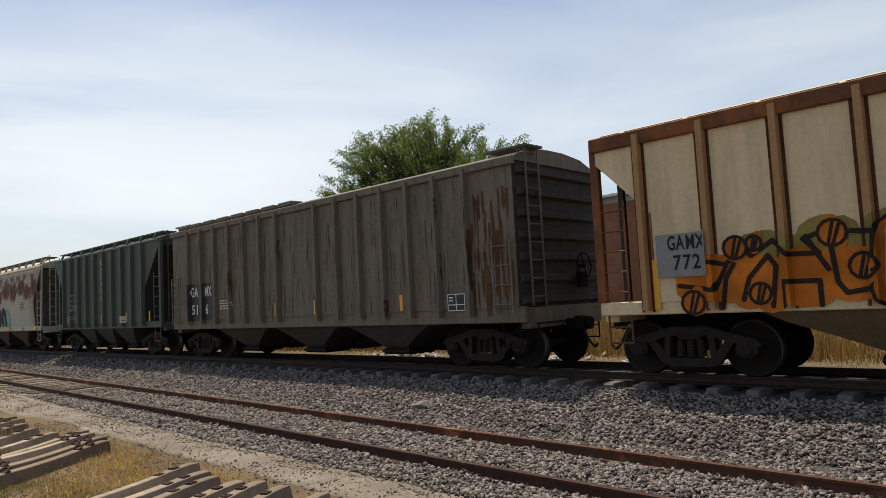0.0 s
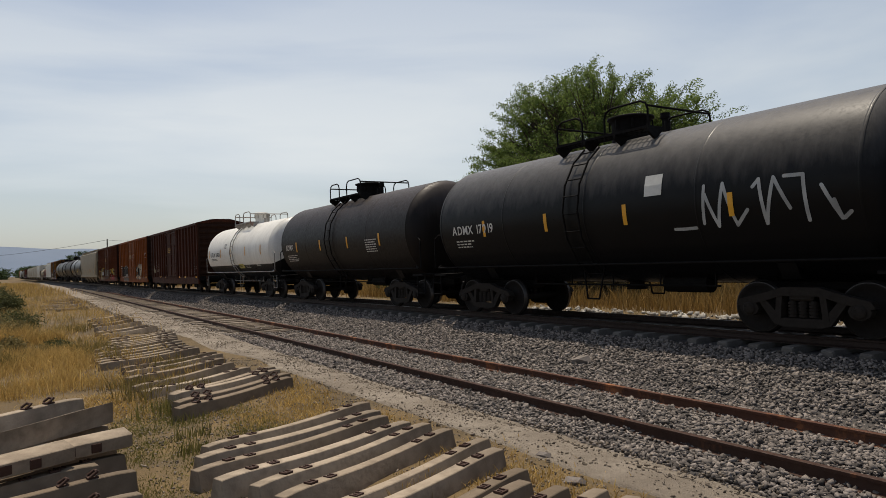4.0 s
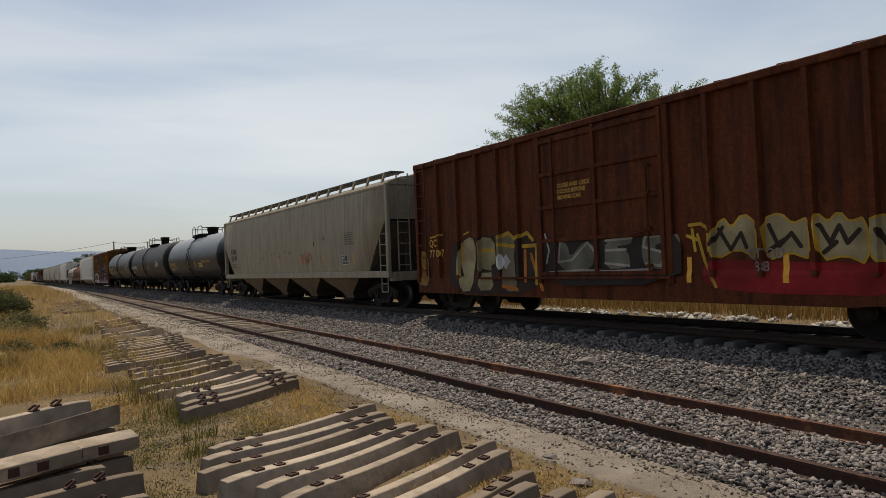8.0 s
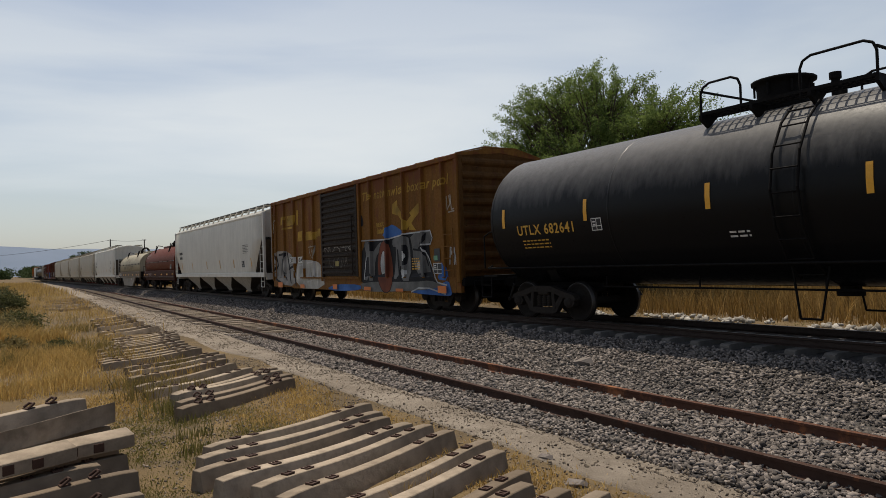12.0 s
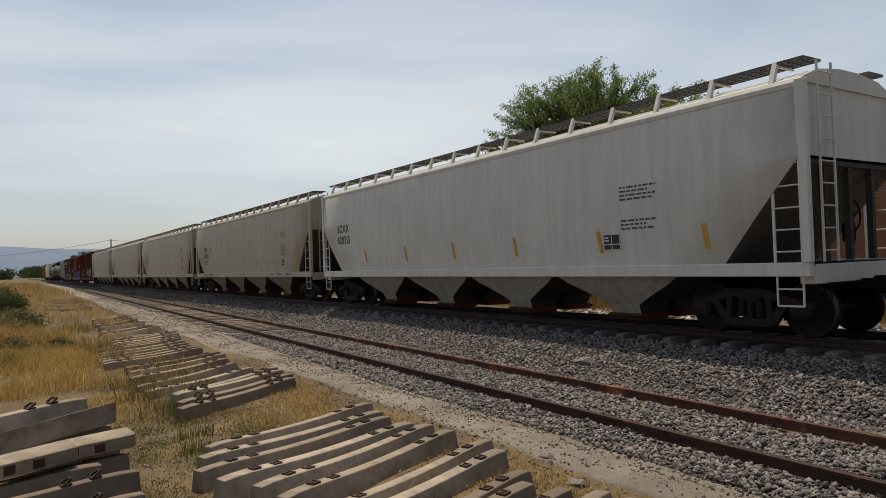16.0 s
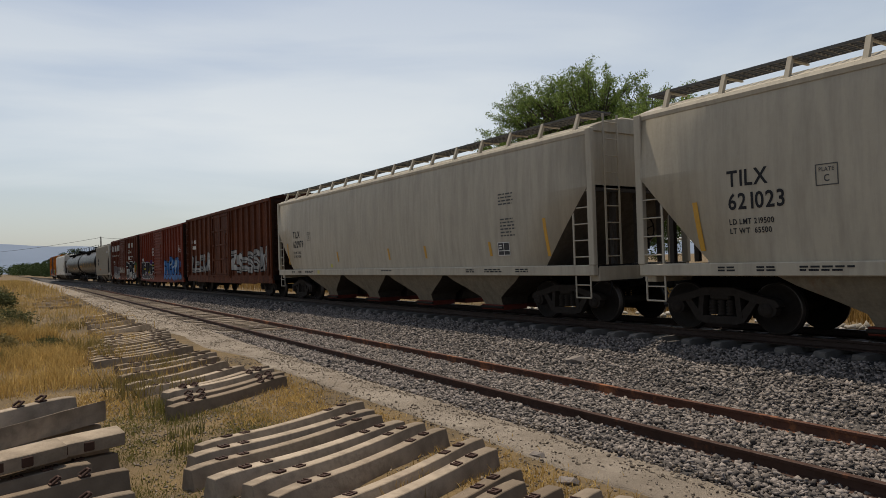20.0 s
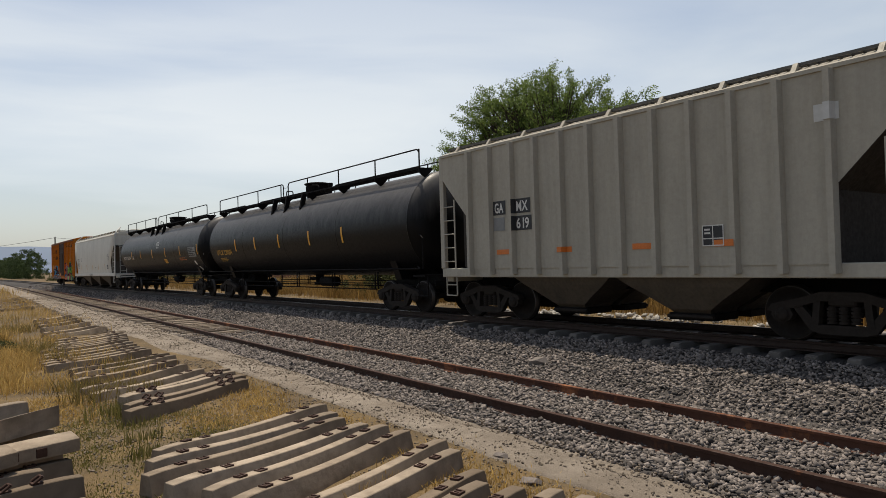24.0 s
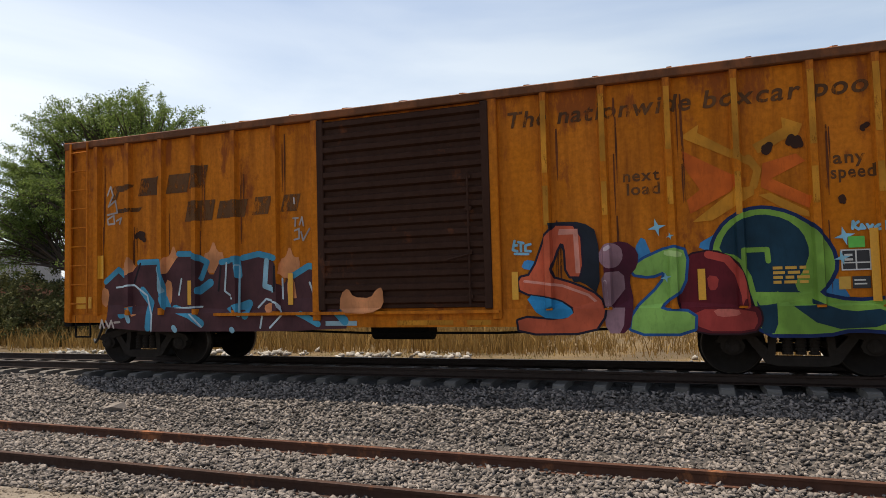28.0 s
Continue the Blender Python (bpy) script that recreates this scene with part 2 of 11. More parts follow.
def spray_mat(name, col, worn=0.3):
    """Sprayed paint: cloudy shading, and flaked off in runs where it is worn."""
    mat, n, l, b = material(name)
    tc = n.new("ShaderNodeTexCoord").outputs["Object"]
    puff = noise_of(n, l, tc, 1.7, 4, 0.5)
    grit = noise_of(n, l, tc, 16.0, 6, 0.75, (1, 1, 0.35))
    c = blend(n, l, steps(n, l, puff, 0.32, 0.68), tuple(k * 0.55 for k in col), tuple(min(1, k * 1.15) for k in col))
    c = blend(n, l, steps(n, l, grit, 0.5, 0.75, 0, 0.5), c, tuple(k * 0.4 for k in col))
    l.new(c, b.inputs["Base Color"])
    b.inputs["Roughness"].default_value, b.inputs["Specular IOR Level"].default_value = 0.65, 0.2
    wear = noise_of(n, l, tc, 5.0, 9, 0.8, (1.3, 1.3, 0.45))
    edge = 0.74 - 0.38 * worn
    l.new(steps(n, l, wear, edge, edge + 0.10, 1.0, 1.0 - min(1.0, 0.35 + worn)), b.inputs["Alpha"])
    return mat


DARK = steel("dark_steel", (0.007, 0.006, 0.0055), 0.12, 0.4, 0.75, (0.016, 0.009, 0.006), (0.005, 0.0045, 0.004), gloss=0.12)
# tank tops are coloured paler for light from above, besides dust
BLACK = steel("black_tank_paint", (0.0045, 0.0045, 0.005), 0.03, 0.3, 0.36, (0.024, 0.015, 0.010), (0.006, 0.0055, 0.005), 0.5, 0.1, gloss=0.15, lit_top=(2.6, 3.8, (0.115, 0.108, 0.10)))
GREYTANK = steel("grey_black_tank_paint", (0.005, 0.0055, 0.0065), 0.03, 0.35, 0.36, (0.022, 0.015, 0.010), (0.007, 0.007, 0.007), 0.5, 0.2, gloss=0.2, lit_top=(2.5, 3.7, (0.25, 0.26, 0.27)))
LIT_TANK = steel("lit_top_black_tank_paint", (0.0045, 0.0045, 0.005), 0.03, 0.3, 0.36, (0.024, 0.015, 0.010), (0.006, 0.0055, 0.005), 0.5, 0.1, gloss=0.15, lit_top=(2.65, 3.7, (0.12, 0.116, 0.112)))
BROWNTANK = steel("dusty_black_tank_paint", (0.009, 0.0065, 0.0052), 0.05, 0.4, 0.46, (0.026, 0.016, 0.010), (0.018, 0.013, 0.0105), 0.6, 0.2, gloss=0.2, lit_top=(2.8, 3.9, (0.06, 0.048, 0.042)))
WHITE_TANK = steel("white_tank_paint", (0.72, 0.70, 0.64), 0.05, 0.3, 0.4, (0.2, 0.1, 0.05), (0.4, 0.34, 0.27))
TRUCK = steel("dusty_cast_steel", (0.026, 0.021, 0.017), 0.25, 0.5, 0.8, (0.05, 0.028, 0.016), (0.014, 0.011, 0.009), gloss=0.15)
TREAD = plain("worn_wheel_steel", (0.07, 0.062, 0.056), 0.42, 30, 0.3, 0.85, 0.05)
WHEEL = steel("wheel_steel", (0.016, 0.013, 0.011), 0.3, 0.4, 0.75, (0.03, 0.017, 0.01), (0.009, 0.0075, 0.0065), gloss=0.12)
RUBBER = plain("black_rubber", (0.015, 0.015, 0.015), 0.7)
YELLOW = plain("yellow_reflector", (0.75, 0.36, 0.02), 0.45, 30, 0.2)
ORANGE = plain("orange_reflector", (0.62, 0.16, 0.02), 0.45, 30, 0.2)
SOFTINK = plain("worn_black_lettering", (0.055, 0.052, 0.048), 0.6, 12, 0.3)
TICK = plain("yellow_sheeting", (0.52, 0.27, 0.02), 0.5, 30, 0.2)
PALE = plain("white_lettering", (0.62, 0.60, 0.55), 0.6, 12, 0.25)
INK = plain("black_lettering", (0.008, 0.008, 0.009), 0.8, 12, 0.25)
GOLD = plain("yellow_lettering", (0.6, 0.33, 0.04), 0.6, 12, 0.25)
REDINK = plain("red_lettering", (0.45, 0.07, 0.03), 0.6, 12, 0.25)
LEMONTAG = plain("yellow_sticker", (0.5, 0.47, 0.06), 0.6, 12, 0.2)
GREENINK = plain("green_sticker", (0.12, 0.5, 0.06), 0.6, 12, 0.25)
GRATE = steel("grating_steel", (0.10, 0.095, 0.085), 0.2, 0.3)
RAILRUST = steel("rusty_rail", (0.085, 0.034, 0.019), 0.5, 0.4, 0.7, (0.17, 0.065, 0.026))
RAILBROWN = steel("brown_rail", (0.05, 0.023, 0.014), 0.4, 0.4, 0.7, (0.11, 0.042, 0.018))
RAILDARK = steel("dark_rail", (0.03, 0.017, 0.012), 0.3, 0.3, 0.6, (0.07, 0.028, 0.014))
RAILTOP = plain("worn_rail_head", (0.12, 0.11, 0.10), 0.4, 30, 0.2, 0.9, 0.03)
CONCRETE = piece_mat("sleeper_concrete", (0.21, 0.158, 0.108), (0.45, 0.365, 0.27), 0.9, 9, 1.0, 0.95)
TIE = piece_mat("tie_concrete", (0.12, 0.105, 0.09), (0.21, 0.19, 0.168), 0.9, 14, 0.5)
WOODTIE = piece_mat("tie_wood", (0.07, 0.052, 0.038), (0.29, 0.235, 0.175), 0.9, 14, 0.5)


# ---- lettering: glyph outlines of the built-in font, made once ----
GLYPH = {}


def load_glyphs(chars, into=None, swell=0.0):
    obs = []
    into = GLYPH if into is None else into
    for ch in chars:
        cu = bpy.data.curves.new("glyph", "FONT")
        cu.body, cu.size, cu.resolution_u, cu.offset = ch, 1.0, 3, swell
        obs.append((ch, new("glyph", cu)))
    dg = bpy.context.evaluated_depsgraph_get()
    for ch, ob in obs:
        me = bpy.data.meshes.new_from_object(ob.evaluated_get(dg))
        vs = [p.co.copy() for p in me.vertices]
        into[ch] = ([(p.x, p.y) for p in vs], [tuple(f.vertices) for f in me.polygons], max((p.x for p in vs), default=0.3))
        bpy.data.meshes.remove(me)
    for ch, ob in obs:
        cu = ob.data
        bpy.data.objects.remove(ob)
        bpy.data.curves.remove(cu)


load_glyphs("ABCDEFGHIJKLMNOPQRSTUVWXYZabcdefghijklmnoprstuvwxyz0123456789.-", GLYPH, 0.02)


def text_flat(s, height, gap=0.08, stretch=0.84):
    """Vertices (along, up) and faces of a line of writing; its length."""
    v, f, at = [], [], 0.0
    k = height / 0.70
    for ch in s:
        if ch == " ":
            at += 0.32
            continue
        gv, gf, w = GLYPH[ch]
        n = len(v)
        v += [((x + at) * k * stretch, y * k) for x, y in gv]
        f += [tuple(i + n for i in q) for q in gf]
        at += w + gap
    return v, f, at * k * stretch

# ---- the ground and the tracks ----
DIRT = ground_mat("pale_dirt", [(0.245, 0.203, 0.157), (0.33, 0.28, 0.222), (0.185, 0.152, 0.117)], 0.9, 60, bump=1.0)
SOIL = ground_mat("grass_soil", [(0.125, 0.09, 0.052), (0.21, 0.145, 0.07), (0.12, 0.092, 0.056)], 0.5, 30, bump=0.8)
BALLAST = ground_mat("ballast_bed", [(0.075, 0.068, 0.063), (0.105, 0.095, 0.087), (0.05, 0.045, 0.042)], 2.0, 26, bump=1.0)
STONE = island_mat("crushed_stone", (0.052, 0.045, 0.040), (0.325, 0.278, 0.242), 0.85, 30)
LIME = island_mat("pale_rubble", (0.20, 0.18, 0.15), (0.52, 0.49, 0.44), 0.9, 20)
DRY = island_mat("dry_grass", (0.315, 0.198, 0.06), (0.70, 0.48, 0.165), 0.8, 8, 0.35)
FIELD = island_mat("field_grass", (0.19, 0.115, 0.034), (0.46, 0.295, 0.10), 0.85, 8, 0.3)
PEBBLE = island_mat("brown_pebble", (0.115, 0.092, 0.068), (0.28, 0.228, 0.175), 0.9, 30)
TUFT = island_mat("olive_straw", (0.13, 0.10, 0.03), (0.36, 0.27, 0.09), 0.8, 8, 0.3)
GREEN = island_mat("green_grass", (0.10, 0.10, 0.026), (0.29, 0.245, 0.075), 0.8, 8, 0.35)
SIDE_SLOPE = -0.026


def siding_y(x, off=0.0):
    """The middle line of the siding, which closes slowly on the main line."""
    return 6.985 + SIDE_SLOPE * x + off


def lump(x, y, k=1.0):
    return noise.noise(Vector((x * k, y * k, 3.7)))


def land(x, y):
    """Height of the natural ground."""
    near = -0.03 + 0.05 * lump(x, y, 0.45) + 0.02 * lump(x, y, 1.7)
    if y > 3.6:
        near -= 0.05 * min(1, (y - 3.6))
    if y > 14:
        near += 0.34 * min(1.0, (y - 14) / 1.1)
    if y < -1:
        near += min(0.5, (-1 - y) * 0.03)
    return near


def sheet(name, xs, ys, height, mat):
    g = Geo()
    g.v = [(x, y, height(x, y)) for y in ys for x in xs]
    n = len(xs)
    g.f = [(j * n + i, j * n + i + 1, (j + 1) * n + i + 1, (j + 1) * n + i) for j in range(len(ys) - 1) for i in range(n - 1)]
    g.m, g.s = [0] * len(g.f), [True] * len(g.f)
    ob = new(name, g.mesh(name, mat, False))
    return ob


def spread(spans):
    out = []
    for a, b, d in spans:
        out += [a + (b - a) * k / max(1, round((b - a) / d)) for k in range(max(1, round((b - a) / d)))]
    return out + [spans[-1][1]]


XS = spread([(-4500, -600, 300), (-600, -120, 30), (-120, -30, 3), (-30, 12, 0.4), (12, 60, 4), (60, 600, 60), (600, 4500, 400)])
YS = spread([(-4500, -300, 400), (-300, -30, 30), (-30, -6, 2), (-6, 9, 0.35), (9, 14, 1), (14, 40, 1.2), (40, 300, 30), (300, 4500, 400)])
ground = tagged(sheet("ground", XS, YS, lambda x, y: land(x, y) - (0.2 if siding_y(x) - 2.0 < y < 14 else 0), SOIL),
                "dry earth with yellow grass reaching to the hills", "ground", kind="structure")


def path_edge(x):
    return 4.55 + SIDE_SLOPE * x + 0.25 * lump(x, 0, 0.35)


def bed(x, y):
    """Height of the ballast: low round the siding, a bank under the main line."""
    s = siding_y(x)
    low = -0.155 - 0.03 * max(0.0, (s - 1.3 - y)) / 0.35
    if y < TRACK_Y - 1.2:
        foot = min(TRACK_Y - 1.9, max(TRACK_Y - 3.2, s + 1.35))
        bank = -0.155 + 0.495 * max(0.0, min(1.0, (y - foot) / (TRACK_Y - 1.3 - foot)))
    elif y < TRACK_Y + 1.55:
        bank = 0.34
    else:
        bank = 0.34 - 0.40 * (y - TRACK_Y - 1.55) / 1.3
    return max(low if y < s + 1.0 else -0.155, bank) + 0.025 * lump(x, y, 2.5) + 0.012 * lump(x, y, 8)


TRACK_Y, RAIL_Z = 11.8, 0.58

EDGE = 1.5      # from the siding's middle to where its stones end


def silted(x):
    """How far the siding is filled with earth instead of stones: 1 in the distance."""
    return max(0.0, min(1.0, (-17.0 - x) / 6.0))


# the pale dirt path beside the siding
g = Geo()
px = spread([(-260, -40, 2.0), (-40, 14, 0.3), (14, 40, 1.5)])
cols = 24
for x in px:
    w = silted(x)
    a, b = path_edge(x), siding_y(x) - EDGE + 0.16 * lump(x, 5, 0.8) + w * (EDGE + 1.1)
    if x < -10:
        a -= min(0.6, (-10 - x) * 0.03)
    for k in range(cols):
        y = a + (b - a) * k / (cols - 1)
        q = max(0.0, min(1.0, (y - siding_y(x) + EDGE + 0.45) / 0.55))
        top = land(x, y) + (0.02 if k else -0.03) + 0.016 * lump(x, y, 2.2)
        low = (bed(x, y) - 0.02) * (1 - w) + (-0.142 + 0.02 * lump(x, y, 1.4) - (0.05 if k == cols - 1 else 0)) * w
        g.v.append((x, y, top * (1 - q) + low * q))
g.f = [(i * cols + k, (i + 1) * cols + k, (i + 1) * cols + k + 1, i * cols + k + 1) for i in range(len(px) - 1) for k in range(cols - 1)]
g.m, g.s = [0] * len(g.f), [True] * len(g.f)
tagged(new("path", g.mesh("path", DIRT, False)), "pale trodden dirt path beside the siding", "path", kind="structure")


bx = spread([(-400, -60, 8), (-60, -25, 0.6), (-25, 12, 0.2), (12, 60, 3)])
g = Geo()
cols = 30
for x in bx:
    a, b = siding_y(x) - EDGE - 0.35, TRACK_Y + 2.85
    for k in range(cols):
        y = a + (b - a) * k / (cols - 1)
        g.v.append((x, y, bed(x, y) - (0.1 if k in (0, cols - 1) else 0) - (0.09 * silted(x) if y < siding_y(x) + 1.05 else 0)))
g.f = [(i * cols + k, (i + 1) * cols + k, (i + 1) * cols + k + 1, i * cols + k + 1) for i in range(len(bx) - 1) for k in range(cols - 1)]
g.m, g.s = [0] * len(g.f), [True] * len(g.f)
tagged(new("ballast", g.mesh("ballast", BALLAST, False)), "bed of grey crushed stone under both tracks", "ballast", kind="structure")

PROFILE = [(-0.075, -0.15), (0.075, -0.15), (0.075, -0.138), (0.012, -0.118), (0.009, -0.045), (0.034, -0.036), (0.036, -0.006), (0.026, 0.0), (-0.026, 0.0), (-0.036, -0.006),
           (-0.034, -0.036), (-0.009, -0.045), (-0.012, -0.118), (-0.075, -0.138)]


def rail(name, label, line, z, mats, xs):
    g = Geo()
    n = len(PROFILE)
    for x in xs:
        y = line(x)
        g.v += [(x, y + a, z + b) for a, b in PROFILE]
    for i in range(len(xs) - 1):
        for k in range(n):
            g.f.append((i * n + k, (i + 1) * n + k, (i + 1) * n + (k + 1) % n, i * n + (k + 1) % n))
            g.m.append(1 if k == 7 and len(mats) > 1 else 0)
            g.s.append(False)
    return tagged(new(name, g.mesh(name, mats, False)), label, "rail", kind="structure")


rx = [-420, -120, -60, -30, -15, 0, 15, 70]
for k, off in enumerate((-0.7525, 0.7525)):
    rail("siding_rail", "rusty brown rail of the siding", lambda x: siding_y(x, off), 0.0, [RAILBROWN if k == 0 else RAILRUST], rx)
    rail("main_rail", "dark rail of the main line with a worn bright head", lambda x: TRACK_Y + off, RAIL_Z, [RAILDARK, RAILTOP], rx)


# ---- crushed stone, dry grass and rubble ----
def rock_template(seed, corners=9):
    """A sharp broken stone: the hull of a few points."""
    rnd = random.Random(seed)
    bm = bmesh.new()
    for k in range(corners):
        z = 1 - 2 * (k + 0.5) / corners
        r, a = math.sqrt(1 - z * z), k * 2.4 + rnd.uniform(-0.5, 0.5)
        d = rnd.uniform(0.75, 1.15)
        bm.verts.new((r * math.cos(a) * d, r * math.sin(a) * d, z * d))
    bmesh.ops.convex_hull(bm, input=bm.verts[:])
    bmesh.ops.delete(bm, geom=[p for p in bm.verts if not p.link_faces], context="VERTS")
    bmesh.ops.triangulate(bm, faces=bm.faces[:])
    bmesh.ops.recalc_face_normals(bm, faces=bm.faces[:])
    bm.verts.index_update()
    v = np.array([p.co[:] for p in bm.verts], dtype=np.float32)
    f = np.array([[p.index for p in q.verts] for q in bm.faces], dtype=np.int32)
    bm.free()
    return v, f


def scatter(name, label, category, mat, spots, seed, flat=0.65, tumble=0.5):
    """Many stones in one mesh: spots are rows of x, y, z, size."""
    rng = np.random.default_rng(seed)
    kinds = [rock_template(k) for k in range(6)]
    vs, fs, at = [], [], 0
    for k, (v, f) in enumerate(kinds):
        pick = spots[k::6]
        if not len(pick):
            continue
        q = rng.normal(0, 1, (len(pick), 4))
        q[:, 1:3] *= tumble
        q /= np.linalg.norm(q, axis=1, keepdims=True)
        w, x, y, z = q.T
        turn = np.stack([1 - 2 * (y * y + z * z), 2 * (x * y - w * z), 2 * (x * z + w * y), 2 * (x * y + w * z), 1 - 2 * (x * x + z * z), 2 * (y * z - w * x),
                         2 * (x * z - w * y), 2 * (y * z + w * x), 1 - 2 * (x * x + y * y)], -1).reshape(-1, 3, 3)
        size = pick[:, 3:4] * rng.uniform(0.7, 1.3, (len(pick), 3)) * np.array([1.3, 0.9, flat])
        p = v[None] * size[:, None, :]
        q = np.einsum("nij,nkj->nki", turn, p) + pick[:, None, :3]
        vs.append(q.reshape(-1, 3))
        fs.append((f[None] + (np.arange(len(pick)) * len(v))[:, None, None] + at).reshape(-1, 3))
        at += len(pick) * len(v)
    vs, fs = np.concatenate(vs), np.concatenate(fs)
    me = bpy.data.meshes.new(name)
    me.vertices.add(len(vs))
    me.vertices.foreach_set("co", vs.astype(np.float32).ravel())
    me.loops.add(fs.size)
    me.loops.foreach_set("vertex_index", fs.astype(np.int32).ravel())
    me.polygons.add(len(fs))
    me.polygons.foreach_set("loop_start", np.arange(0, fs.size, 3, dtype=np.int32))
    me.update(calc_edges=True)
    me.materials.append(mat)
    return tagged(new(name, me), label, category, kind="stuff")


rng = np.random.default_rng(4)


def stone_spots(n, x0, x1, lo, hi):
    rows = []
    for _ in range(n):
        x = rng.uniform(x0, x1)
        y = rng.uniform(siding_y(x) - EDGE - 0.3, TRACK_Y - 1.3)
        near = siding_y(x) - EDGE + 0.1 - y
        if near > 0 and rng.random() < near * 5:
            continue
        if y < siding_y(x) + 0.95 + 0.3 * lump(x, y, 0.9) and rng.random() < silted(x + 2.0 * lump(x, y, 0.5)) * 1.18 - 0.24:
            continue
        rows.append((x, y, bed(x, y) + rng.uniform(0.0, 0.03), lo + (hi - lo) * rng.random() ** 1.5))
    return np.array(rows)


scatter("crushed_stone", "sharp grey crushed stone between the rails", "gravel", STONE, np.concatenate([
    stone_spots(60000, -12, 6, 0.02, 0.048), stone_spots(34000, -26, -12, 0.026, 0.052), stone_spots(22000, -60, -26, 0.034, 0.062), stone_spots(9000, -110, -60, 0.05, 0.085)]), 1, 0.5, 0.32)


def blades(name, label, category, mat, spots, seed, lean=0.35, wide=1.0):
    """Grass as thin bent blades: spots are rows of x, y, z, height."""
    r = np.random.default_rng(seed)
    n = len(spots)
    a = r.uniform(0, math.tau, n)
    h = spots[:, 3]
    wd = (0.004 + 0.007 * r.random(n) * np.clip(h * 2, 0.5, 2)) * wide
    bend = r.normal(0, lean, n) * h
    dx, dy = np.cos(a), np.sin(a)
    b = r.uniform(0, math.tau, n)
    ox, oy = np.cos(b), np.sin(b)
    base = spots[:, :3]
    side = np.stack([dx * wd, dy * wd, np.zeros(n)], -1)
    mid = base + np.stack([ox * bend * 0.35, oy * bend * 0.35, h * 0.55], -1)
    tip = base + np.stack([ox * bend, oy * bend, h * 0.97], -1)
    vs = np.stack([base - side, base + side, mid - side * 0.8, mid + side * 0.8, tip], 1).reshape(-1, 3)
    k = (np.arange(n) * 5)[:, None]
    fs = np.concatenate([k + np.array([0, 1, 3]), k + np.array([0, 3, 2]), k + np.array([2, 3, 4])])
    me = bpy.data.meshes.new(name)
    me.vertices.add(len(vs))
    me.vertices.foreach_set("co", vs.astype(np.float32).ravel())
    me.loops.add(fs.size)
    me.loops.foreach_set("vertex_index", fs.astype(np.int32).ravel())
    me.polygons.add(len(fs))
    me.polygons.foreach_set("loop_start", np.arange(0, fs.size, 3, dtype=np.int32))
    me.update(calc_edges=True)
    me.materials.append(mat)
    return tagged(new(name, me), label, category, kind="stuff")


def tufts(n, per, area, height, keep=lambda x, y: True, radius=0.16):
    rows = []
    x0, x1, y0, y1 = area
    while len(rows) < n * per:
        x, y = rng.uniform(x0, x1), rng.uniform(y0, y1)
        if not keep(x, y):
            continue
        hh = rng.uniform(*height)
        for _ in range(per):
            q, r = rng.normal(0, radius), rng.normal(0, radius)
            rows.append((x + q, y + r, land(x + q, y + r) - 0.02, hh * rng.uniform(0.5, 1.1)))
    return np.array(rows)


def meadow(x, y):
    if y > 1.5 and rng.random() < (0.85 if x > -26 else 0.6):
        return False
    return y < path_edge(x) - 1.2 and (lump(x, y, 0.3) > -0.4 or y < -1.5) and not (x > -13.5 and y > -0.6)


blades("dry_grass", "tall straw-yellow dry grass beside the path", "grass", DRY, np.concatenate([
    tufts(2700, 28, (-24, -11, -8, 3.6), (0.12, 0.42), meadow, 0.22), tufts(3000, 18, (-75, -24, -16, 5.4), (0.22, 0.6), meadow, 0.35),
    tufts(60, 160, (-26, -11.5, -5, 1.6), (0.45, 0.75), lambda x, y: lump(x, y, 0.22) > 0.0, 0.16)]), 5, 0.7)
blades("olive_grass", "olive and brown clumps among the straw grass", "grass", TUFT, np.concatenate([
    tufts(110, 110, (-32, -11.5, -6, 2.4), (0.2, 0.5), lambda x, y: lump(x, y, 0.3) > 0.0, 0.2), tufts(90, 60, (-75, -30, -14, 3.0), (0.3, 0.6), lambda x, y: True, 0.35)]), 25, 0.5)
blades("far_dry_grass", "pale dry grass far along the railway", "grass", DRY, tufts(2600, 12, (-220, -75, -30, 6.2), (0.4, 0.8), lambda x, y: True, 0.8), 15, wide=2.5)
blades("far_field_grass", "dry yellow field behind the main line", "grass", FIELD, np.concatenate([
    tufts(3600, 14, (-45, -4, 16.4, 27), (0.4, 0.9), lambda x, y: lump(x, y, 0.25) > -0.45, 0.3),
    tufts(900, 14, (-6, 14, 16.2, 27), (0.15, 0.45), lambda x, y: lump(x, y, 0.25) > -0.15, 0.3),
    tufts(1800, 12, (-120, -45, 16.2, 30), (0.4, 0.9), lambda x, y: True, 0.6)]), 6, wide=1.6)
blades("tall_field_grass", "deep belt of tall dry grass across the field", "grass", FIELD, tufts(2200, 14, (-60, -4, 26, 38), (0.7, 1.2), lambda x, y: True, 0.5), 16, wide=2.5)
blades("short_grass", "short dry and greenish grass among the sleepers", "grass", DRY,
       np.concatenate([tufts(900, 14, (-12.5, -4.2, -0.5, 4.4), (0.03, 0.13), lambda x, y: lump(x, y, 0.7) > (0.5 if x > -10.4 and y < 3.6 else 0.0), 0.2),
                       tufts(130, 22, (-10.0, -8.5, 2.6, 3.9), (0.03, 0.10), lambda x, y: lump(x, y, 0.9) > -0.2, 0.2)]), 7, 0.8)
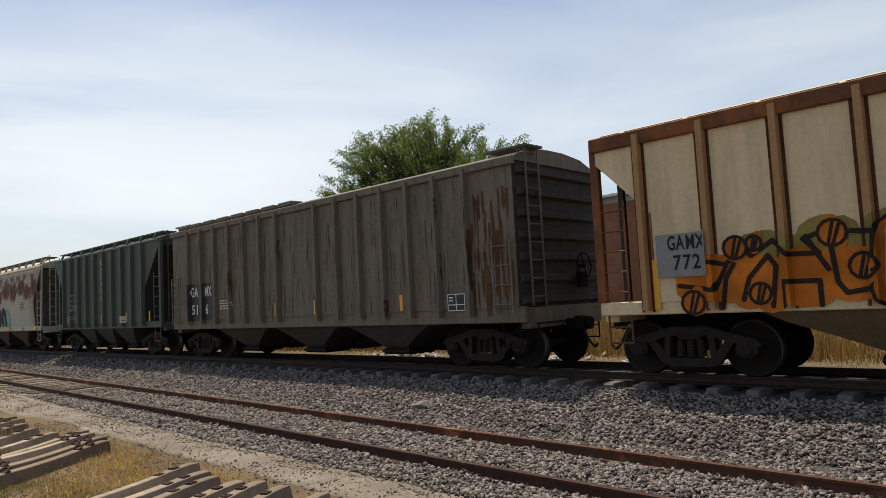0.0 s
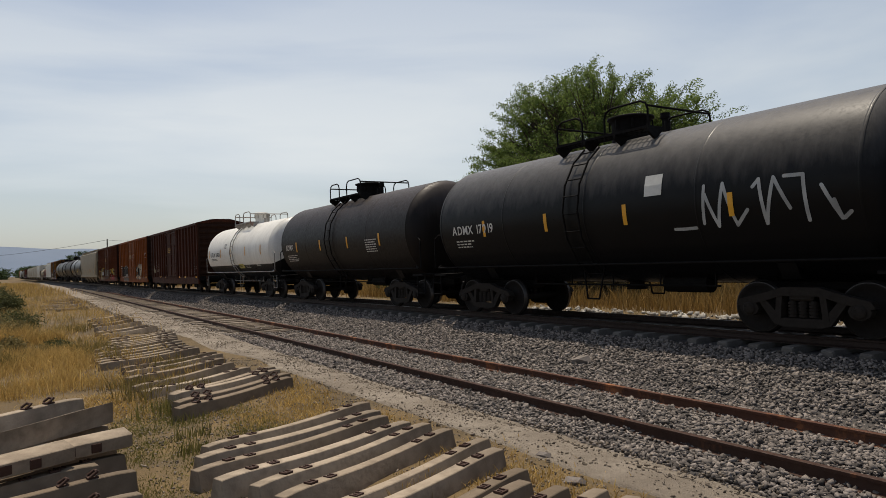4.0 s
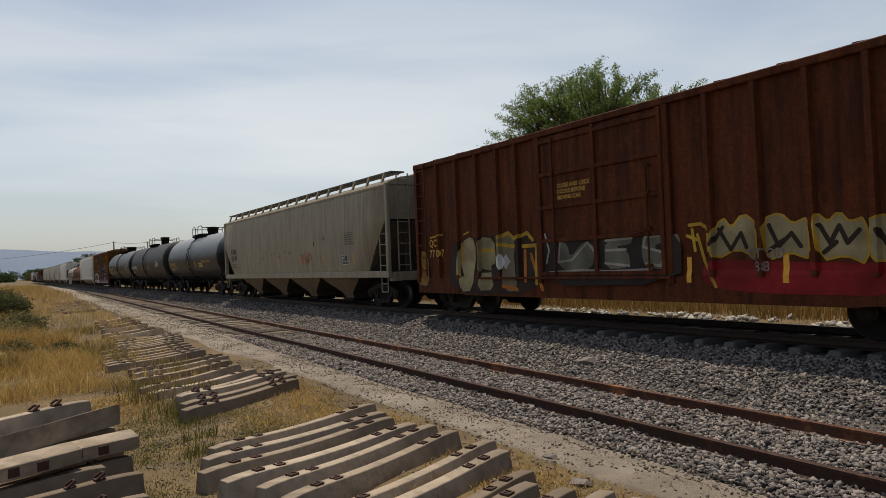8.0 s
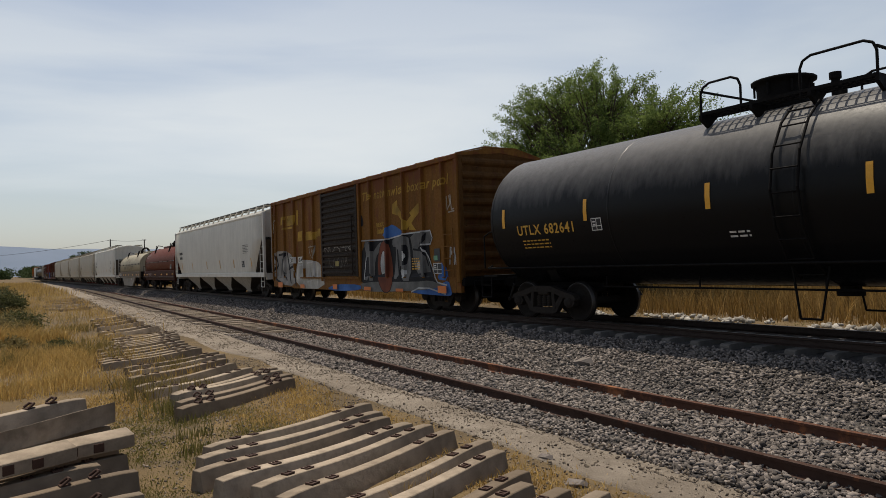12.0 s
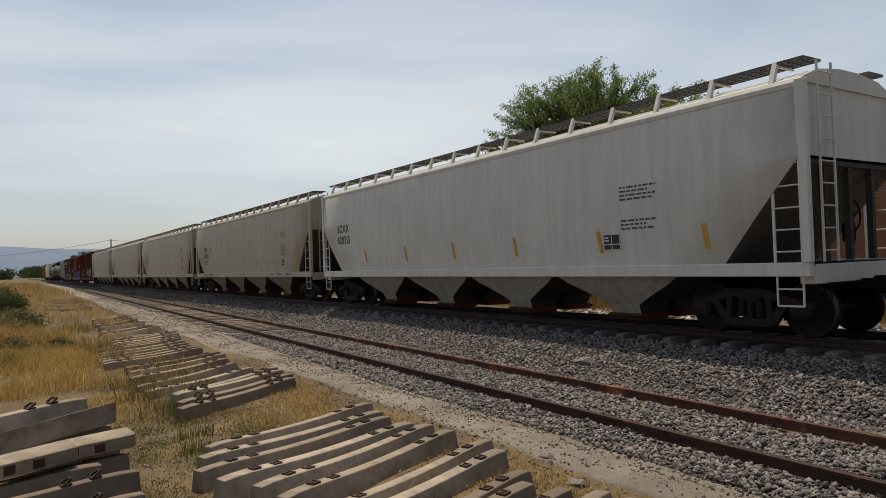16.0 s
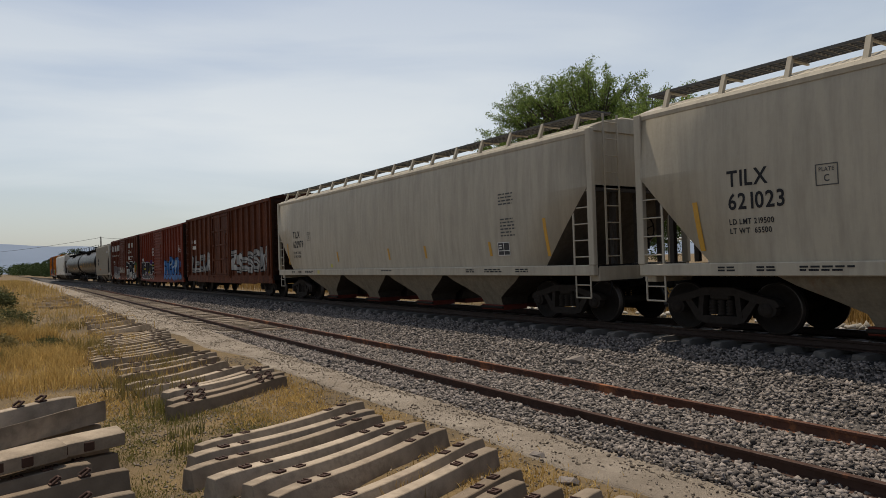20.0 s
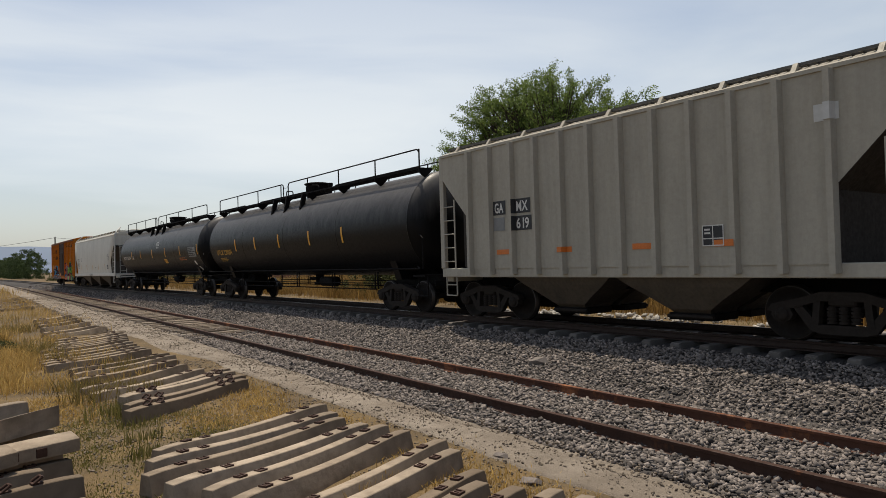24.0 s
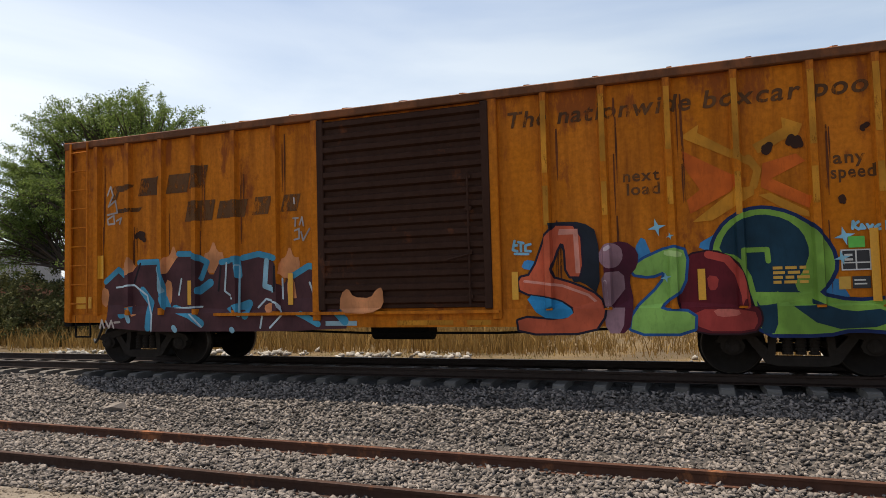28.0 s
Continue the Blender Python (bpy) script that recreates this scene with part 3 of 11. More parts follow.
blades("green_grass", "low green grass by the stacked sleepers", "grass", GREEN,
       np.concatenate([tufts(2600, 14, (-10.4, -4.6, 0.4, 3.0), (0.015, 0.07), lambda x, y: lump(x, y, 0.9) > -0.05, 0.15),
                       tufts(300, 8, (-40, 10, 14.9, 16.4), (0.06, 0.16), lambda x, y: True, 0.2)]), 8, 0.6)
row = []
for _ in range(620):
    x = rng.uniform(-18, 14)
    y = 15.3 + rng.normal(0, 0.35) + 0.3 * lump(x, 9, 0.3)
    if lump(x, 2, 0.5) > -0.25:
        row.append((x, y, land(x, y) + 0.03, rng.uniform(0.03, 0.13)))
scatter("pale_rubble", "line of broken pale stone beyond the main line", "rubble", LIME, np.array(row), 2)
row = [(x, y, land(x, y) + 0.005, rng.uniform(0.006, 0.022)) for x, y in ((rng.uniform(-16, -2), rng.uniform(1.2, 5.6)) for _ in range(9000))]
for _ in range(15000):
    x = rng.uniform(-24, 5)
    a, b = path_edge(x) - 0.15, siding_y(x) - EDGE
    y = a + (b - a) * rng.random() ** 0.8
    if lump(x, y, 1.3) + rng.normal(0, 0.35) > -0.1:
        q = max(0.0, (y - a) / (b - a) - 0.62) / 0.38
        row.append((x, y, (land(x, y) + 0.024) * (1 - q) + (bed(x, y) - 0.012) * q, 0.005 + 0.02 * rng.random() ** 4))
for _ in range(9000):
    x = -24 - 46 * rng.random() ** 1.3
    a, b = path_edge(x) - 0.9, siding_y(x) + 1.0
    y = a + (b - a) * rng.random()
    q = max(0.0, min(1.0, (y - siding_y(x) + EDGE + 0.45) / 0.55))
    row.append((x, y, (land(x, y) + 0.02) * (1 - q) - 0.14 * q, 0.014 + 0.03 * rng.random() ** 3))
scatter("loose_pebbles", "small loose pebbles on the bare earth", "pebbles", PEBBLE, np.array(row), 3)

# ---- the train: running gear shared by all cars ----
TRACK_Y, RAIL_Z, SPEED, WHEEL_R = 11.8, 0.58, 18.756, 0.44
TRAIN, WHEELSETS = [], []
SHARED = {}


def once(key, build):
    if key not in SHARED:
        SHARED[key] = build()
    return SHARED[key]


def wheelset_mesh():
    g = Geo()
    for s in (-1, 1):
        prof = [(0.001, s * 0.84), (0.085, s * 0.84), (0.09, s * 0.80), (0.12, s * 0.795), (0.16, s * 0.765), (0.34, s * 0.755), (0.37, s * 0.785), (WHEEL_R - 0.02, s * 0.79),
                (WHEEL_R, s * 0.785), (WHEEL_R + 0.004, s * 0.70), (WHEEL_R + 0.028, s * 0.685), (WHEEL_R + 0.02, s * 0.66), (0.37, s * 0.655), (0.33, s * 0.70),
                (0.12, s * 0.70), (0.085, s * 0.66), (0.08, 0.0)]
        g.lathe(prof, 32, 1, mats=[0] * 7 + [1, 1, 0] + [0] * 6)
        for k in range(5):
            a = k * math.tau / 5
            g.rod((0.25 * math.cos(a), s * 0.757, 0.25 * math.sin(a)), (0.25 * math.cos(a), s * 0.764, 0.25 * math.sin(a)), 0.028, 8)
        g.rod((0, s * 0.84, 0), (0, s * 1.06, 0), 0.075, 12)
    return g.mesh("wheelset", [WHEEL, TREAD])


def side_frame_mesh():
    g = Geo()
    for y0, y1 in ((0.93, 1.10),):
        top = [(-1.12, 0.50), (-1.05, 0.60), (-0.62, 0.70), (-0.30, 0.80), (0.30, 0.80), (0.62, 0.70), (1.05, 0.60), (1.12, 0.50), (1.02, 0.47), (0.60, 0.57), (0.33, 0.66),
               (-0.33, 0.66), (-0.60, 0.57), (-1.02, 0.47)]
        g.prism([(x, z) for x, z in top], y0, y1, 1)
        low = [(-0.72, 0.56), (-0.58, 0.58), (-0.34, 0.30), (0.34, 0.30), (0.58, 0.58), (0.72, 0.56), (0.46, 0.20), (0.30, 0.16), (-0.30, 0.16), (-0.46, 0.20)]
        g.prism(low, y0 + 0.02, y1 - 0.02, 1)
        for s in (-1, 1):
            g.prism([(s * 0.34, 0.28), (s * 0.44, 0.28), (s * 0.40, 0.68), (s * 0.30, 0.68)], y0 + 0.01, y1 - 0.01, 1)
            g.prism([(s * 0.89 + 0.17 * math.cos(a), WHEEL_R + 0.13 * math.sin(a)) for a in [k * math.tau / 10 for k in range(10)]], y0 + 0.01, y1 - 0.01, 1)
    return g.mesh("side_frame", TRUCK)


def spring_mesh():
    g = Geo()
    for k in range(5):
        g.rod((0, 1.0, 0.32 + k * 0.052), (0, 1.0, 0.354 + k * 0.052), 0.075, 10)
        g.rod((0, 1.0, 0.350 + k * 0.052), (0, 1.0, 0.374 + k * 0.052), 0.055, 8)
    return g.mesh("spring", TRUCK)


def bolster_mesh():
    g = Geo()
    g.soft(-0.2, 0.2, -1.08, 1.08, 0.58, 0.74, 0.03)
    g.rod((0, 0, 0.70), (0, 0, 0.92), 0.22, 14)
    for x in (-0.45, 0.45):
        g.soft(x - 0.05, x + 0.05, -0.8, 0.8, 0.34, 0.46, 0.015)
        for y in (-0.75, 0.75):
            g.soft(x - 0.04 + 0.04 * (1 if x > 0 else -1), x + 0.04 + 0.04 * (1 if x > 0 else -1), y - 0.05, y + 0.05, 0.26, 0.6, 0.01)
    return g.mesh("truck", TRUCK)


def cap_mesh():
    g = Geo()
    g.lathe([(0.001, -1.135), (0.07, -1.13), (0.085, -1.12), (0.105, -1.115), (0.11, -1.02)], 14, 1)
    for k in range(3):
        a = k * math.tau / 3 + 0.5
        g.rod((0.055 * math.cos(a), -1.14, 0.055 * math.sin(a)), (0.055 * math.cos(a), -1.12, 0.055 * math.sin(a)), 0.014, 6)
    return g.mesh("bearing_cap", TRUCK)


def truck(car, x):
    t = part("truck", once("truck", bolster_mesh), None, car, m=pose(x, 0, 0))
    for turn in (0, 180):
        part("side_frame", once("frame", side_frame_mesh), None, t, m=pose(0, 0, 0, 0, 0, turn))
        for dx in (-0.17, 0.0, 0.17):
            part("spring", once("spring", spring_mesh), None, t, m=pose(0, 0, 0, 0, 0, turn) @ pose(dx, 0, 0))
        for s in (-0.89, 0.89):
            part("bearing_cap", once("cap", cap_mesh), None, t, m=pose(s, 0, WHEEL_R, 0, 0, turn))
    for s in (-0.89, 0.89):
        w = part("wheelset", once("wheels", wheelset_mesh), None, t, m=pose(s, 0, WHEEL_R))
        WHEELSETS.append((w, s, car, x))


def coupler_mesh():
    g = Geo()
    g.soft(-0.55, 0.25, -0.09, 0.09, 0.76, 0.94, 0.02)
    g.soft(0.20, 0.42, -0.17, 0.08, 0.70, 0.99, 0.04)
    g.soft(0.36, 0.52, -0.05, 0.14, 0.72, 0.97, 0.04)
    hose = [(0.05, 0.35, 0.80), (0.14, 0.34, 0.66), (0.28, 0.30, 0.45), (0.42, 0.24, 0.36), (0.54, 0.16, 0.42)]
    g.path(hose, 0.028, 7, 1)
    g.rod((0.02, -1.1, 0.90), (0.02, 0.3, 0.90), 0.016, 6)
    g.path([(0.02, -1.1, 0.90), (0.10, -1.16, 0.78), (0.10, -1.2, 0.66)], 0.016, 6)
    return g.mesh("coupler", [DARK, RUBBER])


def couplers(car, half):
    for turn, x in ((0, half), (180, -half)):
        part("coupler", once("coupler", coupler_mesh), None, car, m=pose(x, 0, 0, 0, 0, turn))


def ladder(car, x, y, z0, z1, mat, width=0.42, along=True, n=None, name="ladder"):
    """Two stiles and rungs; along the side (along x) or across the end."""
    g = Geo()
    n = n or max(2, round((z1 - z0) / 0.36))
    a, b = -width / 2, width / 2
    for s in (a, b):
        if along:
            g.box(x + s - 0.02, x + s + 0.02, y - 0.012, y + 0.012, z0, z1)
        else:
            g.box(x - 0.012, x + 0.012, y + s - 0.02, y + s + 0.02, z0, z1)
    for k in range(n):
        z = z0 + (z1 - z0) * (k + 0.5) / n
        g.rod((x + a, y, z) if along else (x, y + a, z), (x + b, y, z) if along else (x, y + b, z), 0.014, 6)
    return part(name, g, mat, car)


def grab(car, x, y, z, mat, width=0.45, out=0.07, along=True):
    g = Geo()
    s = 1 if (y if along else x) > 0 else -1
    if along:
        pts = [(x - width / 2, y, z), (x - width / 2, y + s * out, z), (x + width / 2, y + s * out, z), (x + width / 2, y, z)]
    else:
        pts = [(x, y - width / 2, z), (x + s * out, y - width / 2, z), (x + s * out, y + width / 2, z), (x, y + width / 2, z)]
    g.path(pts, 0.014, 6)
    return part("grab_iron", g, mat, car)


def step(car, x, y, z, mat, width=0.38, drop=0.42):
    g = Geo()
    g.path([(x - width / 2, y, z), (x - width / 2, y, z - drop), (x + width / 2, y, z - drop), (x + width / 2, y, z)], 0.018, 6)
    g.rod((x - width / 2, y, z - drop * 0.45), (x + width / 2, y, z - drop * 0.45), 0.014, 6)
    return part("sill_step", g, mat, car)


def brake_wheel(car, x, y, z, mat):
    g = Geo()
    s = 1 if x > 0 else -1
    ring = [(x + s * 0.12, y + 0.27 * math.cos(a), z + 0.27 * math.sin(a)) for a in [k * math.tau / 14 for k in range(15)]]
    g.path(ring, 0.016, 6)
    for k in range(4):
        a = k * math.tau / 4 + 0.3
        g.rod((x + s * 0.12, y, z), (x + s * 0.12, y + 0.27 * math.cos(a), z + 0.27 * math.sin(a)), 0.012, 5)
    g.rod((x, y, z), (x + s * 0.15, y, z), 0.04, 8)
    g.soft(min(x, x + s * 0.1), max(x, x + s * 0.1), y - 0.15, y + 0.15, z - 0.45, z - 0.12, 0.02)
    return part("brake_wheel", g, mat, car)


# ---- markings ----
SIDE, POSTS, SILL, COATS = {}, {}, {}, {}      # by car: its side's (y, outline), its posts' (places, half widths of face and base, y of face and wall), its sill's (top, y)


def side_depth(car, x, z, face):
    """How far out the painted side lies at a place on it."""
    y, bend = (face, None) if face else SIDE[car]
    if isinstance(bend, list):
        return None, float(np.interp(z, [p[0] for p in bend], [p[1] for p in bend])) + 0.007
    if bend:
        return bend[0] + 0.007, 0.0
    out = -y
    if not face and car in SILL and z < SILL[car][0]:
        return None, -SILL[car][1] + 0.002
    if not face and car in POSTS:
        xs, face_w, base_w, y_face, y_wall = POSTS[car]
        near = min(abs(x - p) for p in xs)
        out += (y_wall - y_face) * max(0.0, min(1.0, (base_w - near) / (base_w - face_w)))
    return None, out


def drape(car, name, v, f, mat, lift=0.0, label="", face=None, split=True):
    """Flat shapes of (along, up), fused where they overlap and laid on the side that faces -y: over its posts, its sill and its curve. One mesh for each unbroken shape."""
    COATS[car] = COATS.get(car, 0) + 1
    lift += 5e-5 * (COATS[car] % 40)        # later paint lies a hair over earlier paint
    x0, x1, z0, z1 = min(p[0] for p in v), max(p[0] for p in v), min(p[1] for p in v), max(p[1] for p in v)
    bend = None if face else SIDE[car][1]
    cx, cz = [], []
    if isinstance(bend, list):
        cz = [p[0] for p in bend]
    elif bend:
        cz = [z0 + 0.2 * k for k in range(1, int((z1 - z0) / 0.2) + 1)]
    elif not face:
        if car in SILL:
            cz = [SILL[car][0] - 0.004, SILL[car][0]]
        if car in POSTS:
            cx = [p + d for p in POSTS[car][0] for d in (-POSTS[car][2], -POSTS[car][1], POSTS[car][1], POSTS[car][2])]
    pts, edges = [Vector(p[:2]) for p in v], []
    for c in [c for c in cx if x0 < c < x1]:
        edges.append((len(pts), len(pts) + 1))
        pts += [Vector((c, z0 - 0.01)), Vector((c, z1 + 0.01))]
    for c in [c for c in cz if z0 < c < z1]:
        edges.append((len(pts), len(pts) + 1))
        pts += [Vector((x0 - 0.01, c)), Vector((x1 + 0.01, c))]
    area = lambda q: sum(v[q[i - 1]][0] * v[q[i]][1] - v[q[i]][0] * v[q[i - 1]][1] for i in range(len(q)))
    f = [q for q in f if abs(area(q)) > 1e-7]
    ring = [q if area(q) > 0 else q[::-1] for q in f]
    vs, _, fs, _, _, owner = geometry.delaunay_2d_cdt(pts, edges, ring, 0, 1e-5)

    def within(x, z, q):
        """All outlines here are convex."""
        return all((v[q[i]][0] - v[q[i - 1]][0]) * (z - v[q[i - 1]][1]) - (v[q[i]][1] - v[q[i - 1]][1]) * (x - v[q[i - 1]][0]) > -1e-7 for i in range(len(q)))
    fs = [q for q, o in zip(fs, owner) if o and any(within(sum(vs[i][0] for i in q) / 3, sum(vs[i][1] for i in q) / 3, ring[k]) for k in o)]
    # unbroken shapes
    root = list(range(len(vs)))

    def top(i):
        while root[i] != i:
            root[i] = root[root[i]]
            i = root[i]
        return i
    for q in fs:
        for i in q[1:]:
            root[top(i)] = top(q[0])
    groups = {}
    for q in fs:
        groups.setdefault(top(q[0]) if split else 0, []).append(q)
    made = []
    for faces in sorted(groups.values(), key=len, reverse=True):
        at, verts = {}, []
        for i in [i for q in faces for i in q]:
            if i not in at:
                at[i] = len(verts)
                x, z = vs[i]
                k, out = side_depth(car, x, z, face)
                if k:
                    r, zc = bend
                    k += lift
                    verts.append((x, -k * math.cos((z - zc) / r), zc + k * math.sin((z - zc) / r)))
                else:
                    verts.append((x, -out - lift, z))
        g = Geo().add(verts, [tuple(at[i] for i in q) for q in faces])
        made.append(part(name, g, mat, car, label if not made else "", fix=False))
    return made


def mark(car, name, v, f, mat, lift=0.0, label="", face=None):
    """A flat marking of (along, up) points on the side that faces -y."""
    return drape(car, name, v, f, mat, lift, label, face, name not in ("small_lettering", "rust_run", "panel_border"))[0]


def write(car, s, x, z, h, mat, width=None, stretch=0.84, lift=0.0, face=None, slope=0.0):
    v, f, w = text_flat(s, h, stretch=stretch)
    k = width / w if width else 1.0
    return mark(car, "lettering", [(x + a * k + b * slope, z + b) for a, b in v], f, mat, lift, face=face)


def cut_z(z0, z1, n):
    return [z0 + (z1 - z0) * k / n for k in range(n + 1)]


def patch(car, name, x0, x1, z0, z1, mat, lift=0.0, slant=0.0, label="", face=None):
    """An upright rectangle (slant moves its top along)."""
    n = max(1, round((z1 - z0) / 0.2))
    v, f = [], []
    for k, z in enumerate(cut_z(z0, z1, n)):
        d = slant * k / n
        v += [(x0 + d, z), (x1 + d, z)]
        if k:
            f.append((2 * k - 2, 2 * k - 1, 2 * k + 1, 2 * k))
    return mark(car, name, v, f, mat, lift, label, face)


def rects(car, name, quads, mat, lift=0.0, label="", face=None):
    """Several upright rectangles (x0, x1, z0, z1) as one marking."""
    v, f = [], []
    for x0, x1, z0, z1 in quads:
        n = len(v)
        v += [(x0, z0), (x1, z0), (x1, z1), (x0, z1)]
        f.append((n, n + 1, n + 2, n + 3))
    return mark(car, name, v, f, mat, lift, label, face)


def reflectors(car, xs, z0, z1, mat=None, w=0.10, slant=0.0):
    for x in xs:
        patch(car, "reflector", x - w / 2, x + w / 2, z0, z1, mat or YELLOW, 0.002, slant)


def flat_reflectors(car, xs, z, mat=None, w=0.42, h=0.10):
    for x in xs:
        patch(car, "reflector", x - w / 2, x + w / 2, z - h / 2, z + h / 2, mat or ORANGE, 0.002, face=SIDE[car][0] - 0.04)


def small_print(car, x, z, w, rows, mat, h=0.034, gap=0.078, seed=1, lift=0.0, face=None):
    """Lines of writing too small to read, as rows of short bars."""
    rnd = random.Random(seed)
    quads = []
    for r in range(rows):
        at, end = x, x + w * rnd.uniform(0.7, 1.0)
        while at < end:
            q = rnd.uniform(0.05, 0.16)
            quads.append((at, min(at + q, end), z - r * gap, z - r * gap + h))
            at += q + 0.035
    return rects(car, "small_lettering", quads, mat, lift, face=face)


def blocks(car, x0, x1, z0, z1, n, mat, slant=0.0):
    """A brand drawn as plain blocks."""
    w = (x1 - x0) / n
    for k in range(n):
        patch(car, "brand_block", x0 + k * w, x0 + (k + 0.8) * w, z0, z1, mat, 0.0, slant)


def frame_sign(car, x0, x1, z0, z1, mat, back, face=None):
    """The consolidated stencil: a dark panel with a pale border and bars."""
    p = patch(car, "data_panel", x0, x1, z0, z1, back, 0.002, face=face)
    t, xm = 0.018, (x0 + x1) / 2
    zm = (z0 * 2 + z1) / 3
    quads = [(x0, x1, z0, z0 + t), (x0, x1, z1 - t, z1), (x0, x0 + t, z0 + t, z1 - t), (x1 - t, x1, z0 + t, z1 - t), (xm - t / 2, xm + t / 2, z0 + t, z1 - t), (x0 + t, xm - t / 2, zm, zm + t), (xm + t / 2, x1 - t, zm, zm + t)]
    rects(car, "panel_border", quads, mat, 0.007, face=face)
    small_print(car, x0 + 0.04, z1 - 0.09, (x1 - x0) * 0.35, 2, mat, 0.03, 0.06, 3, 0.007, face)
    return p


def stroke(v, f, pts, r):
    """A thick line with round ends, flat."""
    for (ax, az), (bx, bz) in zip(pts, pts[1:]):
        base, n = math.atan2(bz - az, bx - ax), len(v)
        v += [(bx + r * math.cos(base + a), bz + r * math.sin(base + a)) for a in [math.pi * (-0.5 + k / 5) for k in range(6)]]
        v += [(ax + r * math.cos(base + a), az + r * math.sin(base + a)) for a in [math.pi * (0.5 + k / 5) for k in range(6)]]
        f.append(tuple(range(n, n + 12)))


GRAF = {}


def spray(col, worn=0.25):
    key = tuple(round(c, 3) for c in col) + (worn,)
    if key not in GRAF:
        GRAF[key] = spray_mat("spray_paint", col, worn)
    return GRAF[key]


SHAPES = [
    [[(0, 1), (0, 0), (0.7, 0)], [(0, 0.5), (0.6, 0.5)]], [[(0, 0), (0.4, 1), (0.8, 0)], [(0.2, 0.4), (0.6, 0.4)]],
    [[(0.7, 0.9), (0.3, 1), (0, 0.7), (0.7, 0.35), (0.5, 0), (0, 0.1)]], [[(0, 0), (0, 1), (0.7, 0), (0.7, 1)]],
    [[(0.35, 0), (0, 0.3), (0, 0.7), (0.35, 1), (0.7, 0.7), (0.7, 0.3), (0.35, 0)]], [[(0, 0), (0, 1)], [(0.7, 1), (0.1, 0.5), (0.75, 0)]]]
SHAPES += [
    [[(0, 0), (0, 1), (0.6, 0.85), (0.5, 0.5), (0, 0.5), (0.7, 0)]], [[(0, 1), (0.1, 0.1), (0.5, 0), (0.7, 0.2), (0.7, 1)]],
    [[(0, 1), (0.75, 1)], [(0.38, 1), (0.38, 0)]], [[(0, 0.9), (0.7, 0.95), (0, 0.1), (0.75, 0.05)]], [[(0, 1), (0.2, 0), (0.4, 0.6), (0.6, 0), (0.8, 1)]]]


def graffiti(car, x0, x1, z0, z1, fill, line, seed, n=5, fat=0.36, halo=None, shine=None, face=None, label="", lift=0.0, second=None, worn=0.3):
    """A painted piece of bubble letters in layers: halo, outline, fill, lower tint, shine."""
    rnd = random.Random(seed)
    w, h = (x1 - x0) / n, z1 - z0
    layers = {k: ([], []) for k in ("halo", "line", "fill", "second", "shade", "shine")}
    for k in range(n):
        shape = rnd.choice(SHAPES)
        ox, oz = x0 + k * w + rnd.uniform(0, 0.08) * w, z0 + rnd.uniform(0, 0.1) * h
        sx, sz, lean = w * rnd.uniform(0.85, 1.05), h * rnd.uniform(0.72, 0.92), rnd.uniform(-0.1, 0.2)
        r = min(w, h) * fat * 0.5
        for line_pts in shape:
            pts = [(ox + (a + lean * b) * sx, oz + r + b * (sz - r)) for a, b in line_pts]
            if halo:
                stroke(*layers["halo"], pts, r + min(0.75 * r, 0.13))
            stroke(*layers["line"], pts, r + min(0.28 * r, 0.05))
            stroke(*layers["fill"], pts, r)
            if rnd.random() < 0.6:
                # a serif or an arrow running out of the letter
                q, t = pts[-1], rnd.uniform(-0.6, 0.6)
                ext = [q, (q[0] + r * 1.6 * math.cos(t), q[1] + r * 1.6 * math.sin(t))]
                stroke(*layers["line"], ext, r * 0.75)
                stroke(*layers["fill"], ext, r * 0.5)
            for a, b in zip(pts, pts[1:]):
                if rnd.random() < 0.5:
                    stroke(*layers["shade"], [(a[0] + r * 0.3, a[1] - r * 0.3), (b[0] + r * 0.3, b[1] - r * 0.3)], r * 0.16)
            if second:
                for q in pts:
                    if q[1] < oz + sz * 0.45:
                        stroke(*layers["second"], [(q[0] - r * 0.2, q[1]), (q[0] + r * 0.2, q[1] + 0.02)], r * 0.6)
            if shine:
                stroke(*layers["shine"], [(a - r * 0.35, b + r * 0.35) for a, b in pts[:2]], r * 0.14)
    out = []
    for j, (name, col) in enumerate((("halo", halo), ("line", line), ("fill", fill), ("second", second), ("shade", line), ("shine", shine))):
        if col and layers[name][1]:
            out.append(mark(car, "graffiti", *layers[name], spray(col, worn), lift + 0.003 * j, label if not out else "", face))
    return out


def scrawl(car, x0, x1, z0, z1, col, seed, n=6, r=0.022, face=None, lift=0.0):
    """A tag written in one thin line."""
    rnd = random.Random(seed)
    v, f = [], []
    pts = []
    m = n * 4
    for k in range(m):
        a = k / (m - 1)
        pts.append((x0 + (x1 - x0) * (a + rnd.uniform(-0.06, 0.06)), z0 + (z1 - z0) * (rnd.random() if k % 2 else rnd.choice((0.05, 0.95)))))
        if rnd.random() < 0.25:
            stroke(v, f, pts, r)
            pts = pts[-1:] if rnd.random() < 0.5 else []
    if len(pts) > 1:
        stroke(v, f, pts, r)
    return mark(car, "graffiti", v, f, spray(col), lift, face=face)


def lines(car, polys, col, r, lift=0.0):
    """Bold painted lines."""
    v, f = [], []
    for pts in polys:
        stroke(v, f, pts, r)
    return mark(car, "graffiti", v, f, spray(col, 0.15), lift)


